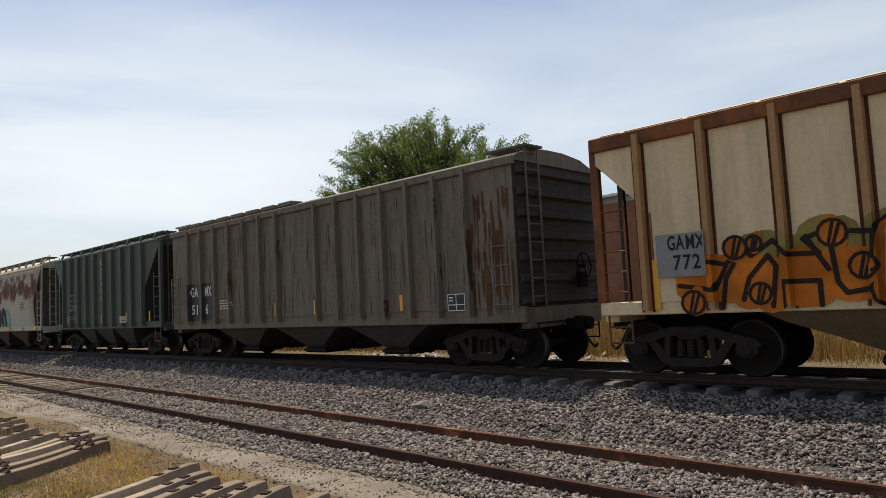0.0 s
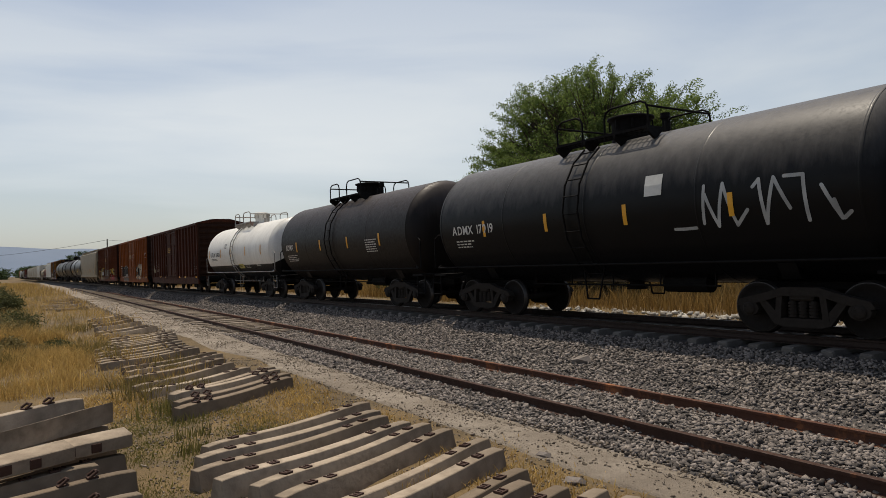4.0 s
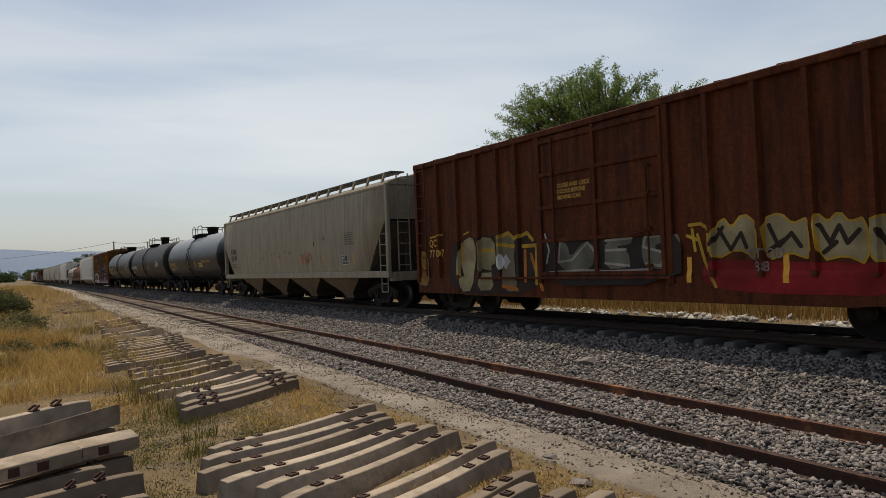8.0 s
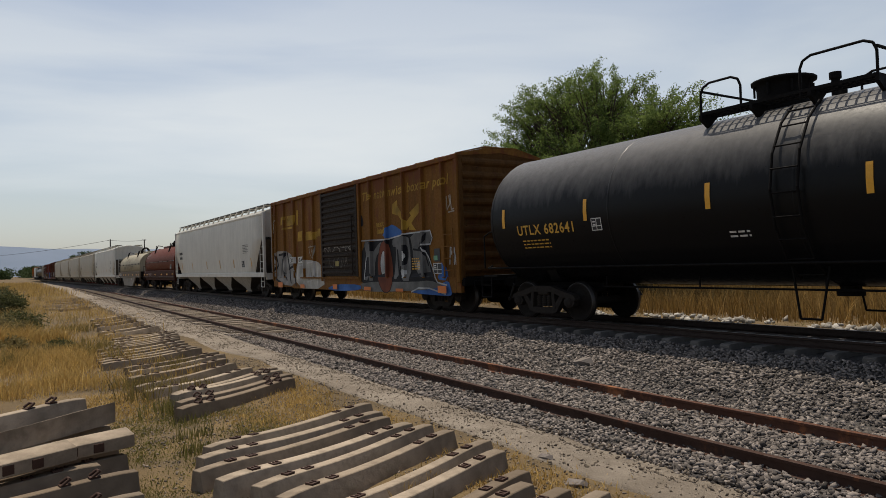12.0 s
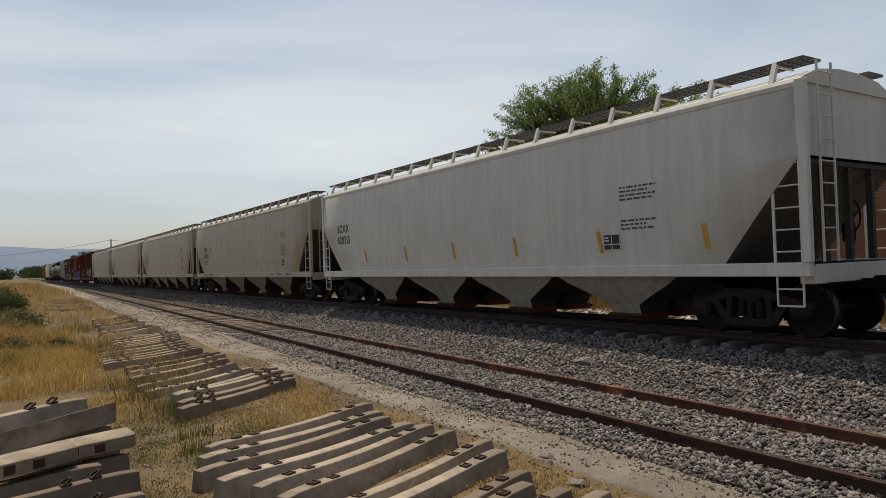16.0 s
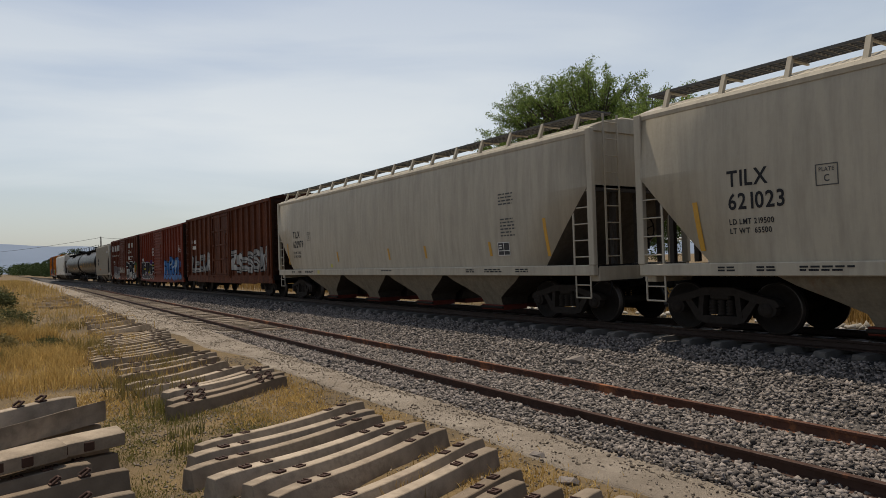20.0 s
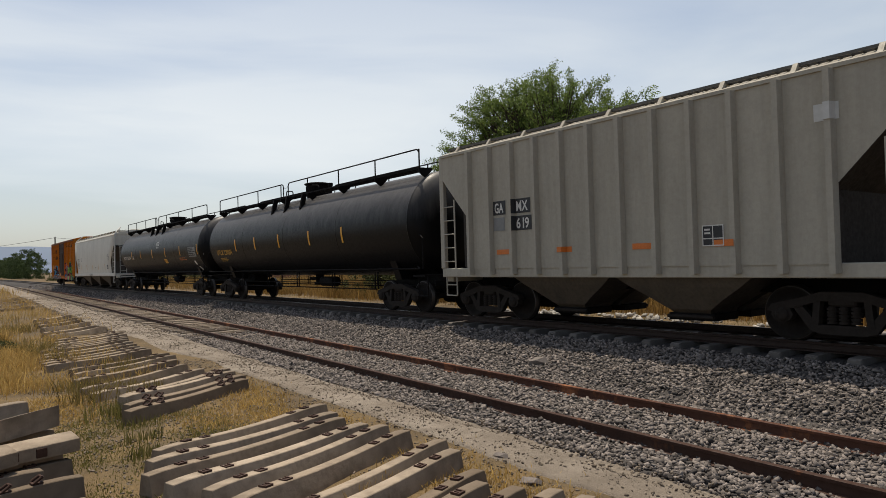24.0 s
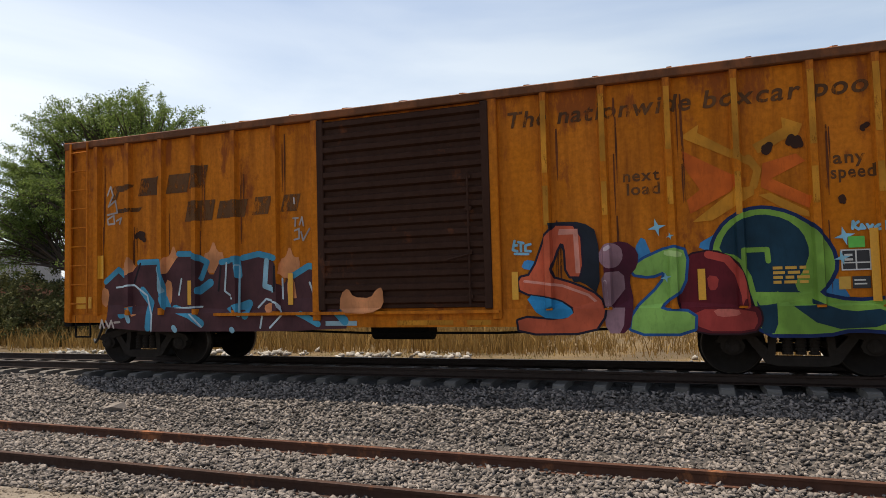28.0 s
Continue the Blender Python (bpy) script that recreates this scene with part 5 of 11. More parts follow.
    # running boards and their brackets
    if deck:
        zb = top + deck_h
        for s in (-1, 1):
            g = Geo()
            y0, y1 = sorted((s * 0.78, s * 1.26))
            for k in range(5):
                y = y0 + (y1 - y0) * k / 4
                g.box(-half + 0.12, half - 0.12, y - 0.012, y + 0.012, zb, zb + 0.045)
            nn = round(2 * half / 0.16)
            for k in range(nn + 1):
                x = -half + 0.12 + (2 * half - 0.24) * k / nn
                g.box(x - 0.015, x + 0.015, y0, y1, zb + 0.004, zb + 0.04)
            part("running_board", g, board_mat, car, "grating walkway along the roof")
            nb = round(2 * half / bracket_gap)
            bracket_mat = bracket_mat or roof_mat
            br = once(("bracket", bracket_mat.name, top, s, deck_h), lambda: Geo().prism([(s * 1.44, top - 0.02), (s * 1.36, top - 0.02), (s * 1.21, zb + 0.05), (s * 1.28, zb + 0.05)], -0.04, 0.04, 0)
                      .box(-0.02, 0.02, *sorted((s * 0.74, s * 1.26)), zb - 0.03, zb).mesh("bracket", bracket_mat))
            for k in range(nb):
                part("bracket", br, None, car, m=pose(-half + (k + 0.5) * 2 * half / nb, 0, 0))
    for s in (-1, 1):
        part("side_sill", Geo().soft(-half, half, *sorted((s * (w - 0.16), s * (w - 0.02))), *sill_z, 0.015), sill_mat, car)
        if ribs:
            def rib_mesh():
                return Geo().prism([(-0.07, 0.01), (-0.045, -0.12), (0.045, -0.12), (0.07, 0.01)], sill_z[1] - 0.15, top - 0.05, 2).mesh("side_post", rib_mat)
            rm = once(("rib", rib_mat.name, top, sill_z), rib_mesh)
            a = half - 0.35 if closed_end else half - 0.75
            xs = rib_x or [-a + 2 * a * k / (ribs - 1) for k in range(ribs)]
            POSTS[car] = (xs, 0.045, 0.07, -prof[1][1] - 0.12, -prof[1][1] + 0.01)
            for x in xs:
                part("side_post", rm, None, car, m=pose(x, s * prof[1][1], 0, 0, 0, 0 if s < 0 else 180))
        for e in (-1, 1):
            x = e * (half - 0.05)
            if not closed_end:
                if tube_post:
                    part("corner_post", Geo().path([(x, s * (w - 0.06), sill_z[0]), (x + e * 0.03, s * (w - 0.08), top - 0.25), (x - e * 0.05, s * (yt - 0.06), top + 0.12), (x - e * 0.45, s * 1.0, top + 0.48)], 0.04, 8), post_mat, car)
                else:
                    part("corner_post", Geo().soft(x - 0.08, x + 0.08, *sorted((s * (w - 0.12), s * (w - 0.008))), sill_z[1] - 0.004, top - 0.02, 0.012), post_mat, car)
                ladder(car, e * (half - 0.32), s * (w - 0.03), sill_z[1], 2.95 if tube_post is False else 2.9, post_mat, 0.46)
            else:
                ladder(car, e * (half - 0.40), s * (w + 0.09), 1.1, 2.6, paint, 0.44)
            step(car, e * (half - 0.34), s * (w - 0.06), sill_z[0] + 0.02, post_mat if not closed_end else DARK, 0.42, 0.48)
    for e in (-1, 1):
        x = e * (half - 0.05)
        part("end_sill", Geo().soft(*sorted((e * (half - 0.25), e * (half + 0.012))), -w + 0.17, w - 0.17, sill_z[0] - 0.12, sill_z[1] - 0.03, 0.015), sill_mat, car)
        if end_ladder:
            ladder(car, e * (half + 0.02), -0.95 * e, sill_z[1], top + 0.3, post_mat, 0.42, False)
        if closed_end:
            for k in range(7):
                z = 1.35 + k * 0.42
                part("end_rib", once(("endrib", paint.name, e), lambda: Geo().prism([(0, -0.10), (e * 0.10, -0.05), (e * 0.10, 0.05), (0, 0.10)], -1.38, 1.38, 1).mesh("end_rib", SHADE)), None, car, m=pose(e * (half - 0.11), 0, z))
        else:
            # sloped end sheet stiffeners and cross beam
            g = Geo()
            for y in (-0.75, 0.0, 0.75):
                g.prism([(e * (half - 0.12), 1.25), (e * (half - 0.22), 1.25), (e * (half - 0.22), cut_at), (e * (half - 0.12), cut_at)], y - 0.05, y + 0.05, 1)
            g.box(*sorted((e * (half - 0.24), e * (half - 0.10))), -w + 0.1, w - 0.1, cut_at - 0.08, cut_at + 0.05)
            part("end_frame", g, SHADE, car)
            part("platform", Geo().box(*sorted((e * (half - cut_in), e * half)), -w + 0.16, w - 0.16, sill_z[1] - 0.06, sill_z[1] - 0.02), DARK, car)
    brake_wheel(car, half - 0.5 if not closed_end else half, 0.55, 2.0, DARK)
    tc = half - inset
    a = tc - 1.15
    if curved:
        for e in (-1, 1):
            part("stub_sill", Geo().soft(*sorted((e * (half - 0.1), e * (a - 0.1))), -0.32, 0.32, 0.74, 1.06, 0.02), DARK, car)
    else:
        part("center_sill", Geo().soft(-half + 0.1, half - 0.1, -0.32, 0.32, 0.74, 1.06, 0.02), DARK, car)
    # hopper bays: funnels that narrow in a curve to the outlet
    for k in range(bays):
        x0, x1 = -a + 2 * a * k / bays + 0.03, -a + 2 * a * (k + 1) / bays - 0.03
        xm, wide = (x0 + x1) / 2, (x1 - x0) / 2
        q = min(0.36, wide * 0.36)
        low = 0.24 if curved else 0.36
        levels = [(sill_z[0] + 0.03, wide, 1.36), (0.86, wide * 0.80, 1.27), (0.64, q + (wide - q) * 0.36, 1.14), (0.44, q + 0.06, 1.02), (low, q, 0.92)]
        for s in (-1, 1):
            g, v = Geo(), []
            for z, hw, y in levels:
                v += [(xm - hw, s * y, z), (xm + hw, s * y, z), (xm + hw, s * 0.12, z), (xm - hw, s * 0.12, z)]
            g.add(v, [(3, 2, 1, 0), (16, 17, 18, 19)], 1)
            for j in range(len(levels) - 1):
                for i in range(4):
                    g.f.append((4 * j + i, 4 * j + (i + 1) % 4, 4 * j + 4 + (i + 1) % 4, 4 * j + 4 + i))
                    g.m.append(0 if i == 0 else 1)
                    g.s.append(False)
            # the bay's slope sheets carry their shade in the colour
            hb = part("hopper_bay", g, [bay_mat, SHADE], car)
            part("outlet_gate", Geo().soft(xm - q - 0.10, xm + q + 0.10, *sorted((s * 0.2, s * 0.98)), low - 0.12, low + 0.01, 0.015), gate_mat or DARK, hb)
            part("gate_shaft", Geo().rod((xm - q - 0.1, s * 1.0, low - 0.05), (xm + q + 0.1, s * 1.0, low - 0.05), 0.035, 8), TRUCK, hb)
    for x in (-tc, tc):
        truck(car, x)
    couplers(car, half + 0.02)
    return car


# ---- tank car ----
def tank(label, front, rear, paint, radius=1.46, axis=2.56, lower=None, rail_mat=None, dome_at=0.0, walk_len=2.6, long_walk=False, bands=(), head=0.55, dome_r=0.42, ladder_at=None, seams=5, rail_h=0.56, walk_at=None, dome_h=0.36, full_rail=False, stirrup=0.5):
    car = start_car("tank_car", label, front, rear)
    half = (rear - front) / 2
    rail_mat = rail_mat or DARK
    straight = half - head
    SIDE[car] = (-radius, (radius, axis))
    n = 40
    g = Geo()
    nx = 10
    v, f = [], []
    for j in range(nx + 1):
        x = -straight + 2 * straight * j / nx
        v += [(x, radius * math.cos(k * math.tau / n), axis + radius * math.sin(k * math.tau / n)) for k in range(n)]
    for j in range(nx):
        for k in range(n):
            f.append((j * n + k, j * n + (k + 1) % n, (j + 1) * n + (k + 1) % n, (j + 1) * n + k))
    g.add(v, f, 0, True)
    if lower:
        for q in range(len(g.f)):
            k = q % n
            mid = math.sin((k + 0.5) * math.tau / n)
            g.m[q] = 1 if mid < lower[1] else 0
    mats = [paint, lower[0]] if lower else paint
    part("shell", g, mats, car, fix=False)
    for e in (-1, 1):
        g = Geo()
        prof = [(radius * math.cos(a), e * (straight + head * math.sin(a))) for a in [k * math.pi / 2 / 7 for k in range(8)]]
        prof[-1] = (0.001, e * (straight + head))
        g.lathe(prof, n, 0, (0, 0, axis))
        if lower:
            for q in range(len(g.f)):
                k = q % n
                g.m[q] = 1 if math.sin((k + 0.5) * math.tau / n) < lower[1] else 0
        part("head", g, mats, car, "dished tank end")
    for k in range(seams):
        x = -straight + 2 * straight * k / (seams - 1)
        g = Geo().lathe([(radius - 0.002, -0.03), (radius + 0.006, -0.012), (radius + 0.006, 0.012), (radius - 0.002, 0.03)], n, 0, (x, 0, axis))
        if lower:
            for q in range(len(g.f)):
                g.m[q] = 1 if math.sin((q % n + 0.5) * math.tau / n) < lower[1] else 0
        part("weld_seam", g, mats, car, fix=False)
    top = axis + radius
    # manway, fittings and platform
    part("dome", Geo().lathe([(dome_r, -0.1), (dome_r, dome_h), (dome_r + 0.03, dome_h + 0.08), (dome_r + 0.09, dome_h + 0.10), (dome_r + 0.09, dome_h + 0.14), (dome_r - 0.02, dome_h + 0.17), (0.001, dome_h + 0.19)], 18, 2, (dome_at, 0, top)), rail_mat if paint is not WHITE_TANK else paint, car, "manway with bolted lid")
    bolt = once(("lid_bolt", rail_mat.name), lambda: Geo().rod((0, 0, -0.14), (0, 0, 0.06), 0.02, 6).mesh("lid_bolt", rail_mat))
    for k in range(8):
        a = k * math.tau / 8
        part("lid_bolt", bolt, None, car, m=pose(dome_at + (dome_r + 0.04) * math.cos(a), (dome_r + 0.04) * math.sin(a), top + dome_h))
    g = Geo().rod((dome_at + 0.85, 0.1, top - 0.05), (dome_at + 0.85, 0.1, top + 0.34), 0.07, 8).rod((dome_at + 0.85, 0.1, top + 0.34), (dome_at + 0.85, 0.1, top + 0.45), 0.1, 8)
    part("valve", g, rail_mat, car)
    g = Geo().rod((dome_at + 1.1, -0.15, top - 0.05), (dome_at + 1.1, -0.15, top + 0.22), 0.06, 8)
    part("valve", g, rail_mat, car)
    span = [(-straight + 0.05, straight - 0.05)] if long_walk else [((dome_at if walk_at is None else walk_at) - walk_len / 2, (dome_at if walk_at is None else walk_at) + walk_len / 2)]
    for a, b in span:
        for s in (-1, 1):
            g = Geo()
            y0, y1 = sorted((s * 0.55, s * 1.0))
            zb = top - 0.02
            for k in range(4):
                y = y0 + (y1 - y0) * k / 3
                g.box(a, b, y - 0.012, y + 0.012, zb, zb + 0.05)
            nn = max(6, round((b - a) / 0.14))
            for k in range(nn + 1):
                x = a + (b - a) * k / nn
                g.box(x - 0.014, x + 0.014, y0, y1, zb + 0.006, zb + 0.044)
            part("platform", g, rail_mat, car, "grating platform on top of the tank")
            nb = max(3, round((b - a) / (2.4 if long_walk else 1.25)))
            for k in range(nb + 1):
                x = a + (b - a) * k / nb
                part("bracket", Geo().prism([(s * 0.55, zb), (s * 1.02, zb), (s * 1.02, zb - 0.08), (s * 0.8, axis + math.sqrt(max(0.01, radius ** 2 - 0.64)) - 0.02)], x - 0.03, x + 0.03, 0), rail_mat, car)
                if long_walk:
                    part("railing_post", Geo().rod((x, s * 0.99, zb), (x, s * 0.99, zb + rail_h), 0.022, 6), rail_mat, car)
            if long_walk:
                for u, v_ in ((a, dome_at - 0.95), (dome_at - 0.5, b)):
                    part("railing", Geo().path([(u, s * 0.99, zb), (u, s * 0.99, zb + rail_h - 0.12), (u + 0.04, s * 0.99, zb + rail_h - 0.03), (u + 0.13, s * 0.99, zb + rail_h), (v_ - 0.13, s * 0.99, zb + rail_h), (v_ - 0.04, s * 0.99, zb + rail_h - 0.03), (v_, s * 0.99, zb + rail_h - 0.12), (v_, s * 0.99, zb)], 0.022, 7), rail_mat, car)
                for u in (dome_at - 1.5, dome_at + 0.75):
                    part("hoop", Geo().path([(u, s * 0.62, zb), (u, s * 0.62, zb + 0.3), (u + 0.06, s * 0.62, zb + 0.36), (u + 0.55, s * 0.62, zb + 0.3), (u + 0.6, s * 0.62, zb + 0.24), (u + 0.6, s * 0.62, zb)], 0.022, 6), rail_mat, car)
                part("chain", Geo().path([(dome_at - 0.95, s * 0.99, zb + rail_h - 0.1), (dome_at - 0.82, s * 0.99, zb + rail_h - 0.17), (dome_at - 0.63, s * 0.99, zb + rail_h - 0.17), (dome_at - 0.5, s * 0.99, zb + rail_h - 0.1)], 0.008, 4), rail_mat, car)
                for u in (dome_at - 1.7, dome_at - 0.5, dome_at + 0.9):
                    part("bracket", Geo().prism([(s * 0.9, zb + 0.02), (s * 1.08, zb + 0.02), (s * 1.2, axis + math.sqrt(radius ** 2 - 1.44)), (s * 1.0, axis + math.sqrt(radius ** 2 - 1.0) - 0.02)], u - 0.05, u + 0.05, 0), rail_mat, car)
            else:
                # rounded hoops at both ends of the platform, bent round its corners
                for u, v_, far in ((a, a + 0.8, a), (b - 1.15, b, b)):
                    y = s * 0.99
                    g = Geo().path([(u, y, zb - 0.1), (u, y, zb + rail_h - 0.18), (u + 0.05, y, zb + rail_h - 0.06), (u + 0.18, y, zb + rail_h), (v_ - 0.18, y, zb + rail_h), (v_ - 0.05, y, zb + rail_h - 0.06), (v_, y, zb + rail_h - 0.18), (v_, y, zb - 0.1)], 0.022, 7)
                    part("railing", g, rail_mat, car)
                if s > 0:
                    for far in (a, b):
                        part("end_railing", Geo().path([(far, -0.99, zb + rail_h - 0.12), (far, 0.99, zb + rail_h - 0.12)], 0.025, 6), rail_mat, car)
    # side ladder that follows the barrel
    for s in (-1, 1):
        lx = dome_at - 0.3 if ladder_at is None else ladder_at
        g = Geo()
        angles = [math.radians(a) for a in (-58, -40, -20, 0, 20, 40, 56)]
        for x in (lx - 0.22, lx + 0.22):
            g.path([(x, s * (radius + 0.10) * math.cos(a), axis + (radius + 0.10) * math.sin(a)) for a in angles], 0.022, 6)
        for a in [math.radians(-54 + k * 13) for k in range(9)]:
            p = (s * (radius + 0.10) * math.cos(a), axis + (radius + 0.10) * math.sin(a))
            g.rod((lx - 0.22, *p), (lx + 0.22, *p), 0.014, 6)
        if not long_walk:
            part("ladder", g, rail_mat, car)
        # safety rail along the barrel's flank, and the lower walkway rail
        part("side_rail", Geo().path([(-half + 0.25, s * 1.38, 1.30), (-half + 0.1, s * 1.40, 1.24), (half - 0.1, s * 1.40, 1.24), (half - 0.25, s * 1.38, 1.30)], 0.024, 6), rail_mat, car)
        for e in (-1, 1):
            part("handrail", Geo().path([(e * (half + 0.05), s * 1.40, 1.24), (e * (half + 0.05), s * 1.40, 2.05), (e * (half - 0.12), s * 1.36, 2.15), (e * (half - 0.25), s * 1.30, 2.15)], 0.02, 6), rail_mat, car)
            step(car, e * (half + 0.02), s * 1.38, 1.06, rail_mat, 0.4, 0.55)
            part("saddle", Geo().prism([(s * 0.25, 0.92), (s * 0.85, 0.92), (s * 1.06, axis - radius * 0.70), (s * 0.98, axis - radius * 0.72), (s * 0.7, axis - radius + 0.18), (s * 0.25, axis - radius + 0.05)],
                                       e * (half - 2.0) - 0.16, e * (half - 2.0) + 0.16, 0), paint if not lower else lower[0], car)
        # stirrup under the ladder
        if not long_walk:
            part("stirrup", Geo().path([(lx - 0.3, s * 1.0, axis - radius + 0.35), (lx - 0.17, s * 1.05, stirrup), (lx + 0.17, s * 1.05, stirrup), (lx + 0.3, s * 1.0, axis - radius + 0.35)], 0.02, 6), rail_mat, car)
        if not full_rail:
            low = axis - radius - 0.03
            g = Geo().rod((-half + 3.4, s * 0.75, low), (half - 3.4, s * 0.75, low), 0.02, 6)
            for k in range(5):
                x = -half + 3.5 + (2 * half - 7.0) * k / 4
                g.rod((x, s * 0.75, low), (x, s * 0.75, low + 0.3), 0.016, 6)
            part("brake_pipe", g, rail_mat, car)
            continue
        g = Geo()
        for k in range(5):
            x = -half + 3.2 + (2 * half - 6.4) * k / 4
            for d in (-0.09, 0.09):
                g.rod((x + d, s * 0.9, 1.15), (x + d, s * 0.9, 0.62), 0.022, 6)
        g.rod((-half + 3.2, s * 0.9, 0.62), (half - 3.2, s * 0.9, 0.62), 0.022, 6)
        g.rod((-half + 3.2, s * 0.9, 0.80), (half - 3.2, s * 0.9, 0.80), 0.016, 6)
        part("guard_rail", g, rail_mat, car)
    for e in (-1, 1):
        part("stub_sill", Geo().soft(*sorted((e * (half - 3.0), e * (half + 0.15))), -0.32, 0.32, 0.72, 1.16, 0.02), DARK, car)
        part("end_platform", Geo().box(*sorted((e * (half - 0.45), e * (half + 0.12))), -1.4, 1.4, 1.02, 1.07), DARK, car)
    g = Geo().rod((0, 0, axis - radius + 0.05), (0, 0, 0.72), 0.16, 10).rod((0, 0, 0.76), (0, 0, 0.66), 0.22, 10).soft(-0.3, 0.3, -0.3, 0.3, 0.86, 0.96, 0.02)
    part("outlet_valve", g, DARK, car)
    part("air_reservoir", Geo().rod((1.2, -0.45, 0.82), (2.2, -0.45, 0.82), 0.18, 12), DARK, car)
    tc = half - 1.75
    for x in (-tc, tc):
        truck(car, x)
    couplers(car, half + 0.15)
    return car


# ---- coil car ----
PIPE = plain("worn_bare_pipe", (0.11, 0.085, 0.07), 0.45, 20, 0.4)


def loops(car, x0, x1, z0, z1, n, col, r=0.02, lean=0.0):
    """A tag of even waves in one line."""
    v, f = [], []
    pts = [(x0 + (x1 - x0) * k / (n * 6), (z0 + z1) / 2 + (z1 - z0) / 2 * math.sin(k * math.tau / 6 + 0.4) * (0.7 + 0.3 * math.cos(k * 0.37))) for k in range(n * 6 + 1)]
    stroke(v, f, [(x + lean * (z - z0), z) for x, z in pts], r)
    return mark(car, "graffiti", v, f, spray(col))


def oval(car, x, z, a, b, col, r=0.018):
    v, f = [], []
    stroke(v, f, [(x + a * math.cos(k * math.tau / 14), z + b * math.sin(k * math.tau / 14) + 0.25 * a * math.cos(k * math.tau / 14)) for k in range(15)], r)
    stroke(v, f, [(x - a * 0.4, z - b * 0.3), (x - a * 0.2, z + b * 0.4), (x, z - b * 0.2), (x + a * 0.2, z + b * 0.5), (x + a * 0.3, z)], r * 0.8)
    return mark(car, "graffiti", v, f, spray(col))


def coil_car(label, front, rear, paint, frame_mat, top=3.25, low_frame=False, sill_mat=None, deep=0.0):
    car = start_car("coil_car", label, front, rear)
    half = (rear - front) / 2
    w, seam, base = 1.45, 2.2, 1.55
    sill_mat = sill_mat or frame_mat
    n = 16
    hw = w - 0.06
    arc = [(-hw, base), (-hw, seam)] + [(-hw * math.cos(a), seam + (top - seam) * math.sin(a)) for a in [k * math.pi / n for k in range(1, n)]] + [(hw, seam), (hw, base)]
    x0, x1 = -half + 0.12, half - 0.62
    SIDE[car] = (-w, [(0.1, w + 0.025), (1.0, w + 0.025), (1.02, w + 0.085), (1.5, w + 0.085), (1.56, w - 0.055), (2.14, w - 0.055), (2.18, w), (2.22, w), (2.26, hw)] + [(seam + (top - seam) * math.sin(q), hw * math.cos(q)) for q in (0.15, 0.35, 0.6, 0.9)])
    g = Geo()
    v, f = [], []
    for x, k in ((x0, 0.97), (x0 + 0.06, 0.992), (x0 + 0.2, 1.0), (x1 - 0.2, 1.0), (x1 - 0.06, 0.992), (x1, 0.97)):
        v += [(x, y * k, base + (z - base) * k) for y, z in arc]
    m = len(arc)
    for j in range(5):
        for k in range(m):
            f.append((j * m + k, j * m + (k + 1) % m, (j + 1) * m + (k + 1) % m, (j + 1) * m + k))
    g.add(v, f, 0, True)
    g.add(v, [tuple(range(m))[::-1], tuple(range(5 * m, 6 * m))])
    part("hood", g, paint, car, "rounded lift-off hood")
    ring = [(x1 - 0.03, y, z) for y, z in arc]
    part("hood_rim", Geo().path(ring, 0.028, 6), paint, car)
    part("hood_rim", Geo().path([(x0 + 0.03, y, z) for y, z in arc], 0.028, 6), paint, car)
    for s in (-1, 1):
        part("hood_seam", Geo().rod((x0 + 0.02, s * (w - 0.04), seam), (x1 - 0.02, s * (w - 0.04), seam), 0.016, 6), PIPE, car)
        part("side_sill", Geo().soft(-half, half, *sorted((s * (w - 0.06), s * (w + 0.08))), 1.02, base - 0.02, 0.02), frame_mat, car)
        part("sill_lip", Geo().soft(-half, half, *sorted((s * (w - 0.02), s * (w + 0.12))), 1.0, 1.06, 0.012), sill_mat, car)
        part("side_pipe", Geo().rod((-half + 0.05, s * (w + 0.14), 1.03), (half - 0.05, s * (w + 0.14), 1.03), 0.014, 6), PIPE, car)
        if deep:
            part("side_girder", Geo().soft(-half + 0.3, half - 0.3, *sorted((s * (w - 0.16), s * (w - 0.02))), 1.0 - deep, 0.998, 0.015), frame_mat, car)
        if low_frame:
            part("side_girder", Geo().prism([(-half + 2.0, 1.01), (-half + 3.2, 0.20), (half - 4.4, 0.18), (half - 2.9, 1.01)], *sorted((s * (w - 0.1), s * (w + 0.02))), 1), sill_mat, car)
        for k in range(7):
            x = x0 + 0.5 + (x1 - x0 - 1.0) * k / 6
            part("latch", once(("latch", frame_mat.name, s), lambda: Geo().soft(-0.03, 0.03, *sorted((s * (w - 0.06), s * (w + 0.0))), 2.15, 2.25, 0.01).mesh("latch", DARK)), None, car, m=pose(x, 0, 0))
        for e in (-1, 1):
            step(car, e * (half - 0.3), s * w, 1.1, frame_mat)
            grab(car, e * (half - 0.32), s * (w + 0.08), 1.22, frame_mat)
    for x in (x0 + 2.6, x1 - 3.4):
        # V-shaped legs on which a hood is set down when hoods are stacked
        for s in (-1, 1):
            g = Geo()
            for q in (-0.3, 0.3):
                g.path([(x, s * 1.08, top - 0.46), (x + q, s * 0.86, top + 0.20)], 0.038, 6)
            g.path([(x + 0.3, s * 0.86, top + 0.20), (x + 0.75, s * 0.6, top + 0.12)], 0.03, 6)
            part("stacking_bracket", g, DARK, car)
